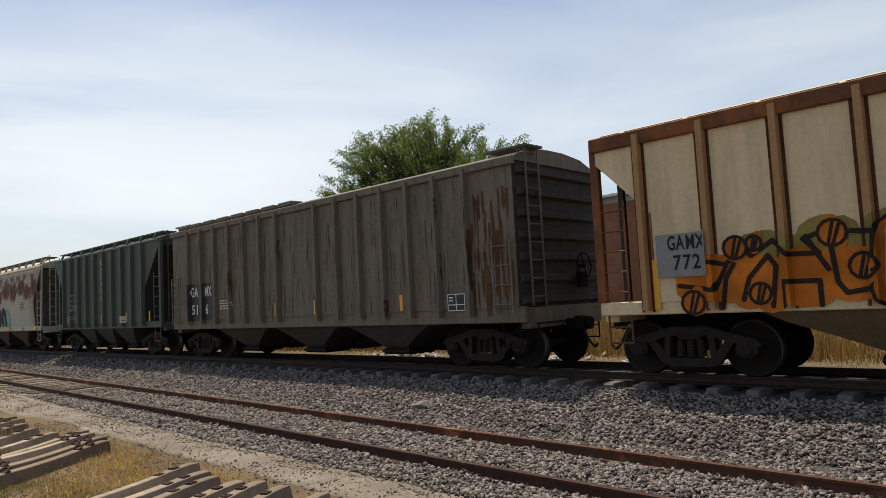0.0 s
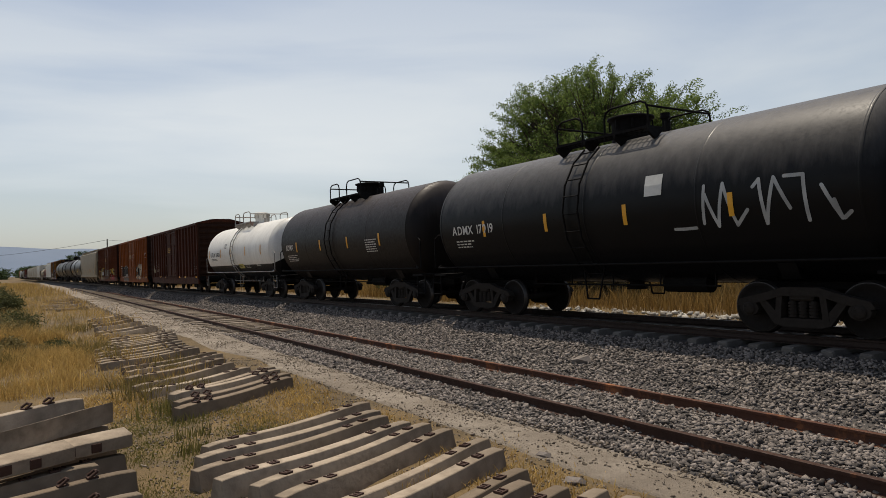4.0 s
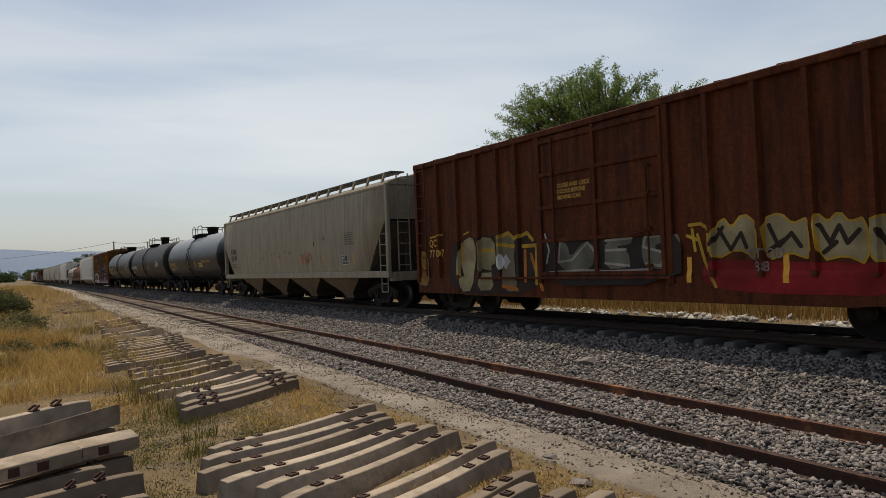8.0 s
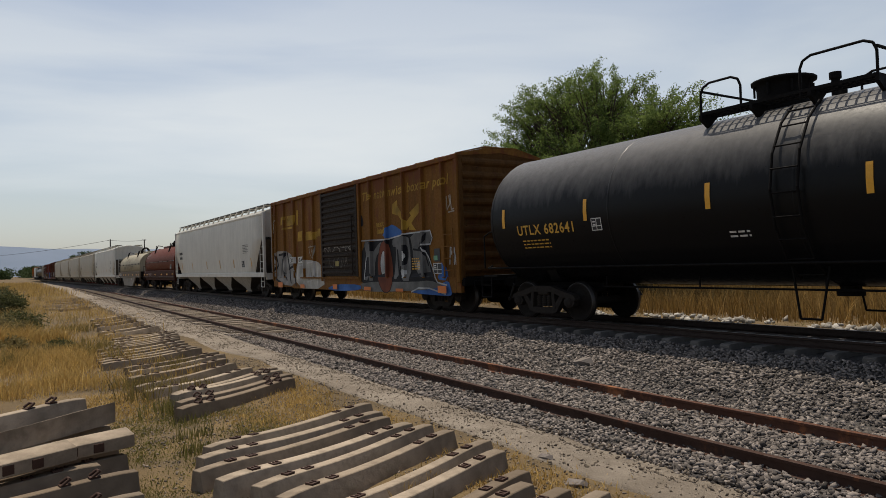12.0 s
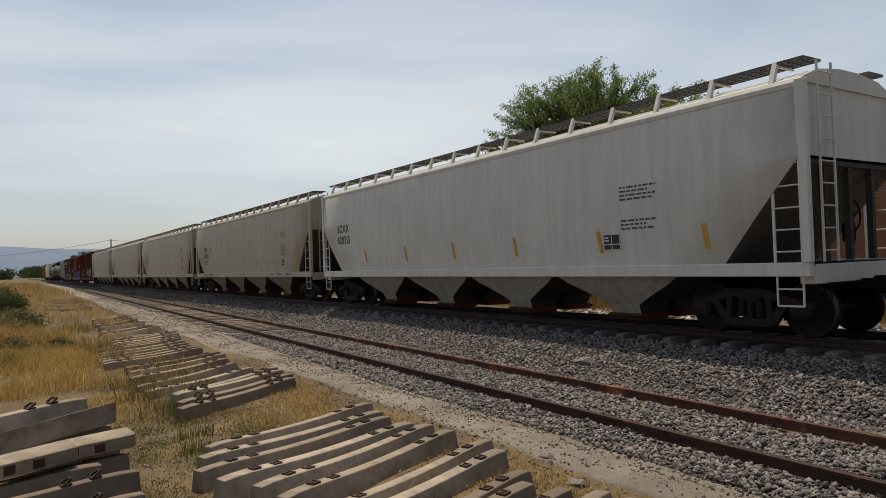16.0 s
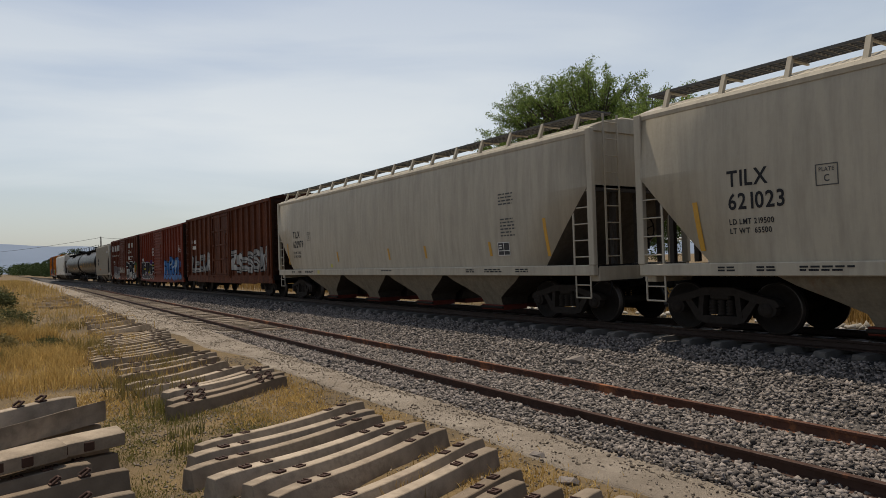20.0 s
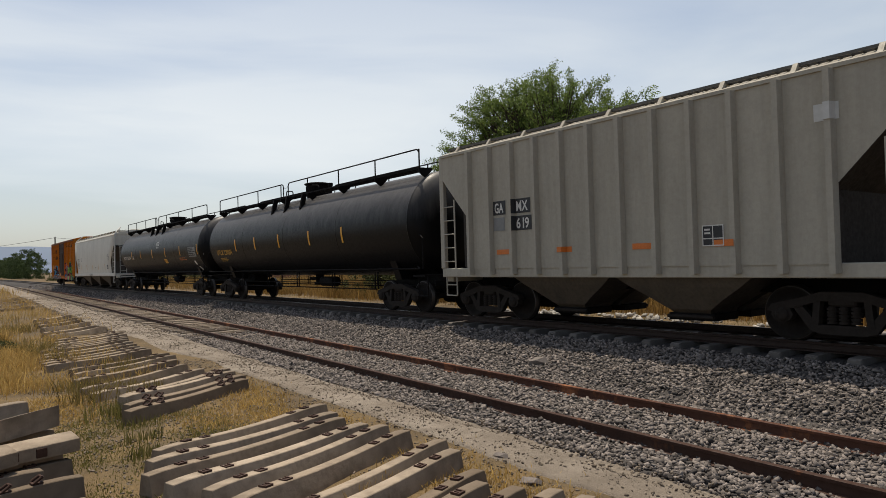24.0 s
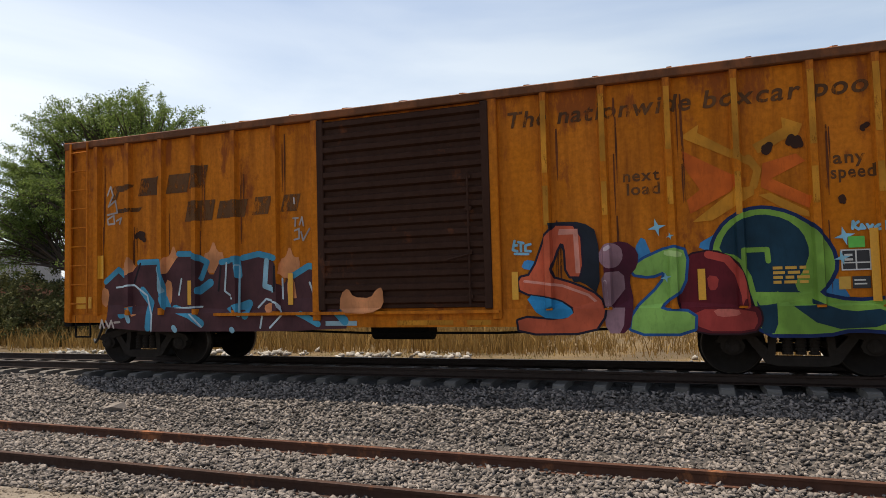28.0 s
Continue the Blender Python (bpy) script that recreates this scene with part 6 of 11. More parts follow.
    for q in (-0.32, 0.22):
        x = (x0 + x1) / 2 + 0.55 + q
        g = Geo().path([(x + 0.12 * math.sin(a), 0.34 * math.cos(a), top + 0.02 + 0.52 * math.sin(a)) for a in [k * math.pi / 12 for k in range(13)]], 0.055, 8)
        part("lifting_eye", g, DARK, car)
    for e in (-1, 1):
        g = Geo()
        for y in (-0.7, 0.7):
            g.box(*sorted((e * (half - 0.30), e * (half - 0.22))), y - 0.05, y + 0.05, 1.1, 1.7)
        g.path([(e * (half - 0.05), -1.2, 1.1), (e * (half - 0.05), -1.2, 1.95), (e * (half - 0.05), 1.2, 1.95), (e * (half - 0.05), 1.2, 1.1)], 0.025, 6)
        part("end_railing", g, frame_mat, car)
    part("ridge_beam", Geo().soft(x0 + 1.6, x1 - 2.2, -0.2, 0.2, top - 0.02, top + 0.15, 0.015), paint, car)
    part("deck", Geo().soft(-half, half, -w + 0.02, w - 0.07, 1.10, base - 0.03, 0.015), DARK, car)
    part("center_sill", Geo().soft(-half + 0.1, half - 0.1, -0.35, 0.35, 0.70, 1.09, 0.02), DARK, car)
    tc = half - 1.75
    for x in (-tc, tc):
        truck(car, x)
    couplers(car, half + 0.1)
    return car

# ---- the cars, front to back ----
RUSTY = (0.13, 0.045, 0.015)
tan_paint = steel("tan_hopper_paint", (0.637, 0.494, 0.297), 0.12, 0.4, 0.55, RUSTY)
tan_rib = steel("rust_edged_rib", (0.357, 0.198, 0.083), 0.30, 0.45, 0.6, (0.17, 0.055, 0.014))
rust_rib = steel("rusted_rib", (0.12, 0.045, 0.016), 0.7, 0.3, 0.65, RUSTY)
taupe = steel("taupe_hopper_paint", (0.165, 0.135, 0.098), 0.36, 0.6, 0.6, (0.085, 0.042, 0.02), streak=0.8)
olive = steel("grey_green_hopper_paint", (0.068, 0.085, 0.068), 0.06, 0.3, 0.55, RUSTY)
mint = steel("pale_green_rusted_paint", (0.385, 0.378, 0.30), 0.2, 0.4, 0.6, (0.085, 0.026, 0.008), band=(2.75, 3.7, 0.10, 0.5))
sand = steel("sand_hopper_paint", (0.42, 0.352, 0.235), 0.2, 0.5, 0.6, (0.17, 0.068, 0.018), band=(1.8, 2.9, 0.13, 0.22))
greige = steel("greige_hopper_paint", (0.285, 0.238, 0.16), 0.06, 0.65, 0.55, RUSTY, streak=0.7, grain=0.2)
white = steel("white_hopper_paint", (0.56, 0.535, 0.465), 0.03, 0.3, 0.5, RUSTY, streak=0.6, grain=0.2)
cream = steel("warm_grey_hopper_paint", (0.40, 0.35, 0.263), 0.02, 0.45, 0.5, RUSTY, streak=0.6, grain=0.2)
cool = steel("grey_hopper_paint", (0.375, 0.342, 0.272), 0.05, 0.3, 0.55, RUSTY)
red = steel("oxide_red_paint", (0.066, 0.0185, 0.0085), 0.3, 0.95, 0.65, (0.028, 0.009, 0.005), streak=1.0, gloss=0.1)
mottled_red = steel("rust_mottled_red_paint", (0.112, 0.031, 0.0105), 0.42, 1.0, 0.65, (0.085, 0.026, 0.008), streak=0.9, gloss=0.1)
brown_red = steel("faded_brown_red_paint", (0.105, 0.030, 0.0155), 0.2, 0.6, 0.65, (0.045, 0.014, 0.008), streak=0.8, gloss=0.1)
orange_red = steel("orange_rust_paint", (0.25, 0.068, 0.0125), 0.46, 1.0, 0.65, (0.06, 0.017, 0.006), streak=1.0, gloss=0.1)
bright_red = steel("faded_red_paint", (0.165, 0.030, 0.013), 0.15, 0.6, 0.6, (0.075, 0.018, 0.008), streak=1.0, gloss=0.12)
ochre = steel("weathered_yellow_paint", (0.19, 0.082, 0.0135), 0.5, 0.7, 0.6, (0.09, 0.03, 0.011), streak=0.6, gloss=0.1, band=(3.7, 4.5, 0.2, 0.3))
amber = steel("rusty_orange_paint", (0.56, 0.17, 0.008), 0.44, 0.66, 0.6, (0.16, 0.042, 0.009), (0.17, 0.045, 0.007), streak=0.75, gloss=0.08, band=(3.75, 4.5, 0.17, 0.3))
umber = steel("dark_brown_door_paint", (0.032, 0.023, 0.017), 0.15, 0.4, 0.6, (0.07, 0.028, 0.012), gloss=0.1)
door_brown = steel("rusty_brown_door_paint", (0.045, 0.02, 0.012), 0.35, 0.5, 0.6, (0.10, 0.032, 0.012), gloss=0.1)
coil_red = steel("red_hood_paint", (0.125, 0.028, 0.011), 0.25, 0.4, 0.55, (0.10, 0.026, 0.010), gloss=0.12)
coil_red_frame = steel("dark_red_frame_paint", (0.05, 0.0125, 0.006), 0.3, 0.5, 0.65, (0.035, 0.010, 0.006), gloss=0.1)
coil_cream = steel("cream_hood_paint", (0.35, 0.30, 0.20), 0.08, 0.35, 0.5, RUSTY)
coil_band = steel("dirty_tan_frame_paint", (0.12, 0.088, 0.054), 0.4, 0.5, 0.6, (0.12, 0.05, 0.018))
coil_skirt = steel("pale_grimy_frame_paint", (0.23, 0.205, 0.17), 0.35, 0.7, 0.6, (0.1, 0.05, 0.024))
CHALK, COAL, SILVER = (0.42, 0.42, 0.40), (0.012, 0.012, 0.014), (0.19, 0.19, 0.185)
PANELBLACK = plain("black_patch_paint", (0.02, 0.02, 0.022), 0.55, 12, 0.25)
PATCHGREY = plain("grey_patch_paint", (0.22, 0.22, 0.21), 0.6, 12, 0.25)
MAROON = plain("maroon_patch_paint", (0.10, 0.018, 0.022), 0.6, 12, 0.25)
SHEETYELLOW = plain("yellow_label", (0.5, 0.42, 0.10), 0.6, 12, 0.2)
WHITEPLATE = plain("white_plate", (0.55, 0.54, 0.5), 0.6, 12, 0.2)

# 0
c = hopper("tan ribbed hopper car with rusted ribs and orange graffiti", -10.6, 6.12, tan_paint, FLAT, cut_at=3.6, cut_low=2.65, cut_in=0.95, top=4.03, ribs=15, rib_x=[-7.46 + 1.066 * k for k in range(15)], rib_mat=tan_rib, bays=3, chord=rust_rib, chord_h=0.24,
           post_mat=rust_rib, bay_mat=steel("tan_bay_paint", (0.12, 0.085, 0.045), 0.3, 0.5), deck_h=0.06)
ORANGEPAINT, BLACKLINE = (0.52, 0.15, 0.012), (0.022, 0.014, 0.01)
for k in range(12):
    cloud_paint(c, -6.5 + k, -5.1 + k, 1.5, 2.3, (0.27, 0.215, 0.055), 260 + k, 8)
    cloud_paint(c, -7.0 + k, -5.6 + k, 1.06, 1.9, ORANGEPAINT, 280 + k, 12, 0.003)
lines(c, [[(-5.95, 1.21), (-5.85, 1.52), (-5.57, 1.83), (-5.47, 1.67), (-5.55, 1.1)], [(-6.16, 1.74), (-6.36, 1.37), (-6.92, 1.46)], [(-6.39, 1.8), (-6.19, 1.74), (-5.9, 1.94), (-5.8, 1.84), (-5.49, 2.04), (-5.29, 1.82), (-4.9, 1.81), (-5.09, 2.02), (-4.8, 2.11), (-4.26, 2.04)], [(-5.37, 1.1), (-5.37, 1.44), (-4.92, 1.43), (-4.92, 1.1)], [(-4.75, 1.91), (-4.7, 1.4), (-4.6, 1.25), (-4.26, 1.3)], [(-6.26, 1.1), (-6.19, 1.53), (-6.06, 1.74)], [(-5.05, 2.05), (-4.9, 1.76), (-4.8, 1.58)]], BLACKLINE, 0.035, 0.008)
for x, z, r in [(-6.02, 1.98, 0.17), (-5.75, 2.02, 0.11), (-4.72, 2.07, 0.18), (-6.71, 1.19, 0.18), (-5.71, 1.29, 0.15), (-4.38, 1.6, 0.17)]:
    cloud_paint(c, x - r, x + r, z - r, z + r, ORANGEPAINT, int(x * 100), 7, 0.012)
    lines(c, [[(x + r * math.cos(k * math.tau / 12), z + r * math.sin(k * math.tau / 12)) for k in range(13)], [(x - r * 0.3, z - r * 0.8), (x + r * 0.1, z + r * 0.9)], [(x, z - r * 0.9), (x + r * 0.5, z + r * 0.6)]], BLACKLINE, 0.022, 0.018)
graffiti(c, -4.1, 6.0, 1.05, 2.2, ORANGEPAINT, BLACKLINE, 3, 12, 0.5, None, (0.5, 0.4, 0.15), worn=0.3, lift=0.006, label="orange letters with black lines")
patch(c, "patch", -7.25, -6.42, 1.6, 2.28, PATCHGREY, 0.03)
write(c, "GAMX", -7.06, 2.03, 0.22, INK, 0.62, lift=0.036)
write(c, "772", -6.98, 1.72, 0.22, INK, 0.46, lift=0.036)
reflectors(c, (-7.3, 7.2), 1.1, 1.9)
RUSTLINE = spray_mat("rust_along_seams", (0.085, 0.026, 0.008), 0.35)
for k in range(15):
    for d in (-0.095, 0.09):
        patch(c, "rust_line", -7.46 + 1.066 * k + d - 0.022, -7.46 + 1.066 * k + d + 0.022, 1.06, 3.84, RUSTLINE, 0.0)
# 1
c = hopper("taupe ribbed hopper car with flat ribbed end", 7.74, 22.22, taupe, FLAT, cut_at=2.85, cut_in=1.5, top=4.10, ribs=14, rib_x=[s * (0.88 + 0.845 * k) for s in (-1, 1) for k in range(7)], rib_mat=taupe, bays=3, closed_end=True, deck=None, eave_hatch=True, bay_mat=SHADE, sill_z=(0.93, 1.24), chord=taupe)
for x0, x1, top_row, low_row in ((-5.95, -5.35, "GA", "51"), (-5.05, -4.5, "MX", "6")):
    patch(c, "patch", x0, x1, 1.2, 2.35, PANELBLACK, 0.002)
    write(c, top_row, x0 + 0.05, 1.95, 0.3, PALE, x1 - x0 - 0.1, lift=0.006)
    write(c, low_row, x0 + 0.08, 1.4, 0.3, PALE, (x1 - x0 - 0.16) * len(low_row) / 2, lift=0.006)
reflectors(c, (-0.93, 0.85, 3.9), 1.25, 1.6)
frame_sign(c, 5.31, 5.79, 1.2, 1.55, PALE, PANELBLACK)
small_print(c, -4.1, 1.75, 0.8, 4, PALE, seed=4)
runs(c, 6.0, 7.05, 1.7, 3.6, 60, (0.10, 0.045, 0.018), 93, 0.5, 0.06, 0.9)
runs(c, -6.9, 6.6, 1.5, 3.95, 170, (0.075, 0.055, 0.038), 94, 0.7, 0.022, 1.0)
runs(c, -6.9, 6.9, 1.3, 3.9, 60, (0.14, 0.062, 0.022), 99, 0.7, 0.02, 0.7)
# 2
c = hopper("grey-green ribbed hopper car with white numbers", 23.15, 33.85, olive, FLAT, cut_at=3.8, cut_low=2.35, cut_in=1.2, top=4.08, ribs=10, rib_x=[-4.05 + 0.9 * k for k in range(10)], bay_mat=steel("green_bay_paint", (0.03, 0.038, 0.03), 0.1, 0.4), rib_mat=olive, bays=3, post_mat=olive, deck_h=0.25, bracket_mat=olive)
write(c, "FXE", -3.5, 2.2, 0.3, PATCHGREY)
write(c, "717193", -3.5, 1.78, 0.28, PATCHGREY)
rects(c, "brand_block", [(0.28, 0.5, 2.1 + k * 0.28, 2.32 + k * 0.28) for k in range(6)], PATCHGREY)
frame_sign(c, 2.05, 2.45, 1.2, 1.5, INK, WHITEPLATE)
reflectors(c, (-3.7, 0.41, 2.5, 4.5), 1.25, 1.6)
small_print(c, -3.4, 1.6, 0.9, 3, PATCHGREY, seed=6)
# 3
c = hopper("pale green hopper car streaked with brown rust", 35.6, 50.76, mint, SMOOTH, cut_at=3.9, cut_low=2.4, cut_in=0.95, top=4.1, bays=3, roof_mat=sand, tube_post=True, bracket_mat=greige, bay_mat=SHADE, sill_mat=mint)
write(c, "ACFX", -6.17, 2.35, 0.26, INK)
write(c, "49451", -6.17, 2.0, 0.26, INK)
graffiti(c, -6.2, -5.1, 1.3, 1.75, (0.30, 0.32, 0.30), COAL, 12, 3, 0.22, CHALK, worn=0.4, label="small white letters with black lines")
cloud_paint(c, -5.0, -1.25, 1.15, 1.95, (0.40, 0.42, 0.38), 18, 26)
lines(c, [[(-6.45, 1.71), (-6.35, 1.34), (-6.24, 1.72)], [(-6.16, 1.57), (-6.22, 1.36), (-6.08, 1.32), (-6.02, 1.58), (-6.16, 1.57)], [(-5.81, 1.75), (-5.96, 1.63), (-5.82, 1.49), (-5.96, 1.27), (-5.80, 1.24)], [(-5.69, 1.74), (-5.66, 1.25)], [(-5.59, 1.71), (-5.65, 1.49), (-5.48, 1.26)]], COAL, 0.030, 0.0040)
lines(c, [[(-5.14, 1.23), (-5.22, 1.54), (-4.89, 1.63), (-4.58, 1.58), (-4.28, 1.57), (-4.25, 1.42), (-4.59, 1.40), (-4.51, 1.57)], [(-4.40, 1.39), (-4.53, 1.13), (-4.59, 1.31), (-4.68, 1.28)], [(-4.26, 1.33), (-4.15, 1.64), (-4.01, 1.67), (-3.80, 1.61), (-3.71, 1.74), (-3.50, 1.61), (-3.27, 1.68), (-3.08, 1.74)], [(-3.80, 1.54), (-3.86, 1.27), (-3.68, 1.16), (-3.72, 1.43), (-3.26, 1.41), (-3.52, 1.26), (-3.74, 1.05)], [(-3.58, 1.05), (-3.64, 0.80)], [(-3.42, 1.15), (-3.13, 0.82)], [(-3.29, 1.13), (-3.11, 1.05)], [(-5.18, 1.14), (-4.67, 0.81)]], COAL, 0.035, 0.0040)
lines(c, [[(-5.03, 1.59), (-4.89, 1.67), (-4.27, 1.65)], [(-4.13, 1.70), (-3.79, 1.66)], [(-3.60, 1.83), (-3.47, 1.86), (-3.36, 1.81), (-3.47, 1.77), (-3.60, 1.83)], [(-4.32, 1.91), (-4.29, 1.67)]], COAL, 0.020, 0.0040)
lines(c, [[(-7.21, 1.08), (-7.11, 1.15), (-7.08, 0.94), (-6.94, 1.11), (-6.82, 0.94), (-6.69, 1.04), (-6.53, 0.91), (-6.40, 1.04)], [(-5.93, 1.11), (-5.80, 1.04), (-5.67, 1.12), (-5.57, 0.95), (-5.42, 1.11), (-5.50, 0.86)], [(-5.02, 0.93), (-4.92, 0.87), (-4.84, 0.96), (-4.68, 0.84)]], COAL, 0.014, 0.0040)
shape(c, [(-4.74, 1.40), (-4.61, 1.57), (-4.52, 1.40), (-4.41, 1.13), (-4.59, 1.22)], COAL, 0.0040, None, 0.035, 1)
for ch, x0, x1, z1 in (("E", -2.95, -2.15, 2.0), ("K", -2.25, -1.35, 2.05)):
    painted_letter(c, ch, x0, x1, 1.2, z1, 0.05, (0.30, 0.33, 0.30), COAL, 0.004, None, worn=0.35, edge=0.05)
lines(c, [[(-2.95, 2.12), (-2.5, 2.06), (-2.4, 1.5)], [(-1.9, 2.14), (-1.2, 1.5), (-1.3, 1.3)], [(-1.15, 1.25), (-0.95, 1.9)]], COAL, 0.022, 0.012)
patch(c, "reflector", -6.62, -6.54, 1.3, 2.15, YELLOW, 0.004)
cloud_paint(c, 0.9, 2.6, 1.25, 2.15, (0.20, 0.36, 0.34), 5, 12)
for ch, x0, x1 in (("N", -0.9, 0.2), ("O", 0.1, 1.2), ("n", 1.1, 2.0)):
    painted_letter(c, ch, x0, x1, 1.26, 2.25, 0.17, (0.012, 0.02, 0.02), (0.20, 0.26, 0.25), 0.006, worn=0.15, edge=0.03)
rust_spots = [(-6.45, 2.95, 0.16, 0.14), (-5.6, 2.72, 0.2, 0.12), (-5.2, 3.2, 0.3, 0.12), (-4.9, 2.85, 0.25, 0.2), (-4.1, 3.1, 0.35, 0.3), (-4.1, 2.75, 0.3, 0.25), (-3.0, 3.35, 0.5, 0.4), (-2.9, 2.8, 0.5, 0.3), (-1.9, 3.1, 0.4, 0.45),
              (-0.9, 3.0, 0.3, 0.4), (0.2, 3.3, 0.5, 0.3), (0.9, 2.9, 0.3, 0.25), (2.0, 3.2, 0.6, 0.35), (3.3, 3.1, 0.5, 0.4), (4.6, 3.3, 0.5, 0.3), (5.6, 3.0, 0.4, 0.3), (6.6, 3.2, 0.4, 0.3)]
bloom(c, rust_spots, (0.20, 0.075, 0.024), 90, 0.0, 0.6)
bloom(c, [(x, z, w * 0.75, h * 0.75) for x, z, w, h in rust_spots], (0.095, 0.031, 0.012), 91, 0.0, 0.5)
bloom(c, [(-6.4 + 1.05 * k, 3.72 + 0.05 * (k % 2), 0.3, 0.07) for k in range(13)], (0.20, 0.085, 0.03), 92, 0.0, 0.7)
flat_reflectors(c, (-4.7, -2.2, 0.4, 2.6, 4.7, 6.9), 1.13, YELLOW, 0.42, 0.15)
small_print(c, 4.4, 2.4, 0.9, 5, SOFTINK, seed=8)
# 4
c = hopper("sand-coloured hopper car with rust runs and graffiti", 52.4, 65.76, sand, SMOOTH, cut_at=3.9, cut_low=2.4, cut_in=1.0, top=4.1, bays=2, roof_mat=greige, tube_post=True, bracket_mat=greige, sill_mat=steel("pale_blue_sill_paint", (0.32, 0.35, 0.37), 0.3, 0.45, 0.6, RUSTY))
rects(c, "brand_block", [(-5.44 + 0.1 * k, -4.3 + 0.03 * k, 2.65 + 0.11 * k, 2.71 + 0.11 * k) for k in range(6)] + [], INK)
for x in (-4.12, -3.5):
    patch(c, "brand_block", x, x + 0.5, 2.65, 3.28, INK, slant=0.12)
write(c, "NS", -4.5, 2.27, 0.27, INK)
patch(c, "patch", -4.55, -3.05, 1.3, 2.05, MAROON)
write(c, "244302", -4.45, 1.62, 0.3, PALE, 1.3, lift=0.004)
cloud_paint(c, -3.2, 0.2, 1.25, 1.85, (0.07, 0.20, 0.05), 17, 16)
for ch, x0, x1, z1 in (("S", -2.6, -1.9, 1.9), ("U", -1.95, -1.2, 1.95), ("N", -1.25, -0.5, 2.0), ("E", -0.6, 0.1, 1.95)):
    painted_letter(c, ch, x0, x1, 1.26, z1, 0.10, (0.10, 0.26, 0.06), (0.014, 0.02, 0.014), 0.004, None, CHALK, worn=0.3, edge=0.04)
for ch, x0, x1, z1 in (("A", 0.5, 1.35, 2.0), ("n", 1.4, 2.1, 1.85), ("O", 2.15, 2.9, 1.9), ("E", 2.95, 3.6, 1.9), ("R", 3.6, 4.6, 2.05)):
    painted_letter(c, ch, x0, x1, 1.26, z1, 0.12, (0.38, 0.30, 0.21), (0.07, 0.035, 0.03), 0.004, (0.40, 0.36, 0.29), worn=0.4, edge=0.04)
runs(c, -6.0, 6.0, 1.9, 3.2, 110, (0.17, 0.075, 0.026), 92, 0.62, 0.045, 1.1)
frame_sign(c, 3.4, 3.9, 2.15, 2.5, PALE, REDINK)
flat_reflectors(c, (-6.15, -4.4, -2.0, 0.4, 2.6, 4.6, 6.1), 1.13, YELLOW, 0.42, 0.18)
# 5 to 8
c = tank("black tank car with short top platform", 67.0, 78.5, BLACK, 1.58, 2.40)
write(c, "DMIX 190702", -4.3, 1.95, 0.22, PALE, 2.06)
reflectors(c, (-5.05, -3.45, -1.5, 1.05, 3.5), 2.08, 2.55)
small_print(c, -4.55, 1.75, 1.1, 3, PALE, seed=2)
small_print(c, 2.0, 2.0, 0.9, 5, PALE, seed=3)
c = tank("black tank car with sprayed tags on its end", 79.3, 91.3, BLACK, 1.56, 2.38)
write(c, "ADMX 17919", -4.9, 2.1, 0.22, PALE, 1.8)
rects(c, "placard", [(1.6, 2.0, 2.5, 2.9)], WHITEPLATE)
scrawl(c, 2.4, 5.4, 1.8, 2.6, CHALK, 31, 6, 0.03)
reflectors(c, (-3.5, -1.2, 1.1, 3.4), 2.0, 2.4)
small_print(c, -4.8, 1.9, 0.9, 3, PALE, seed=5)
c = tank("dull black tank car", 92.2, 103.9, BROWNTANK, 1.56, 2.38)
write(c, "ADMX", -4.8, 2.1, 0.22, PALE)
small_print(c, -4.8, 1.85, 1.2, 4, PALE, seed=6)
small_print(c, 2.6, 2.2, 1.0, 6, PALE, seed=7)
reflectors(c, (-3.6, -1.2, 1.2, 3.6), 2.0, 2.4)
c = tank("white tank car with black lower half", 104.8, 116.5, WHITE_TANK, 1.49, 2.28, lower=(BLACK, -0.42), rail_mat=steel("pale_railing_paint", (0.30, 0.28, 0.25), 0.5, 0.4), dome_r=0.3, dome_h=0.42)
write(c, "UTLX 24831", -4.6, 2.12, 0.22, INK, 1.92)
patch(c, "placard", 0.24, 1.06, 1.38, 1.63, SHEETYELLOW)
small_print(c, 0.3, 1.55, 0.7, 2, INK, 0.04, 0.09, 3, 0.003)
small_print(c, -1.9, 2.75, 0.5, 4, SOFTINK, seed=9)
small_print(c, 1.35, 1.56, 0.7, 3, PALE, seed=10)
small_print(c, 3.1, 1.56, 0.8, 2, PALE, seed=11)
small_print(c, -4.5, 1.98, 1.3, 2, SOFTINK, seed=12)
reflectors(c, (-4.95, -2.6, -0.72, 1.8, 4.2), 2.05, 2.5)
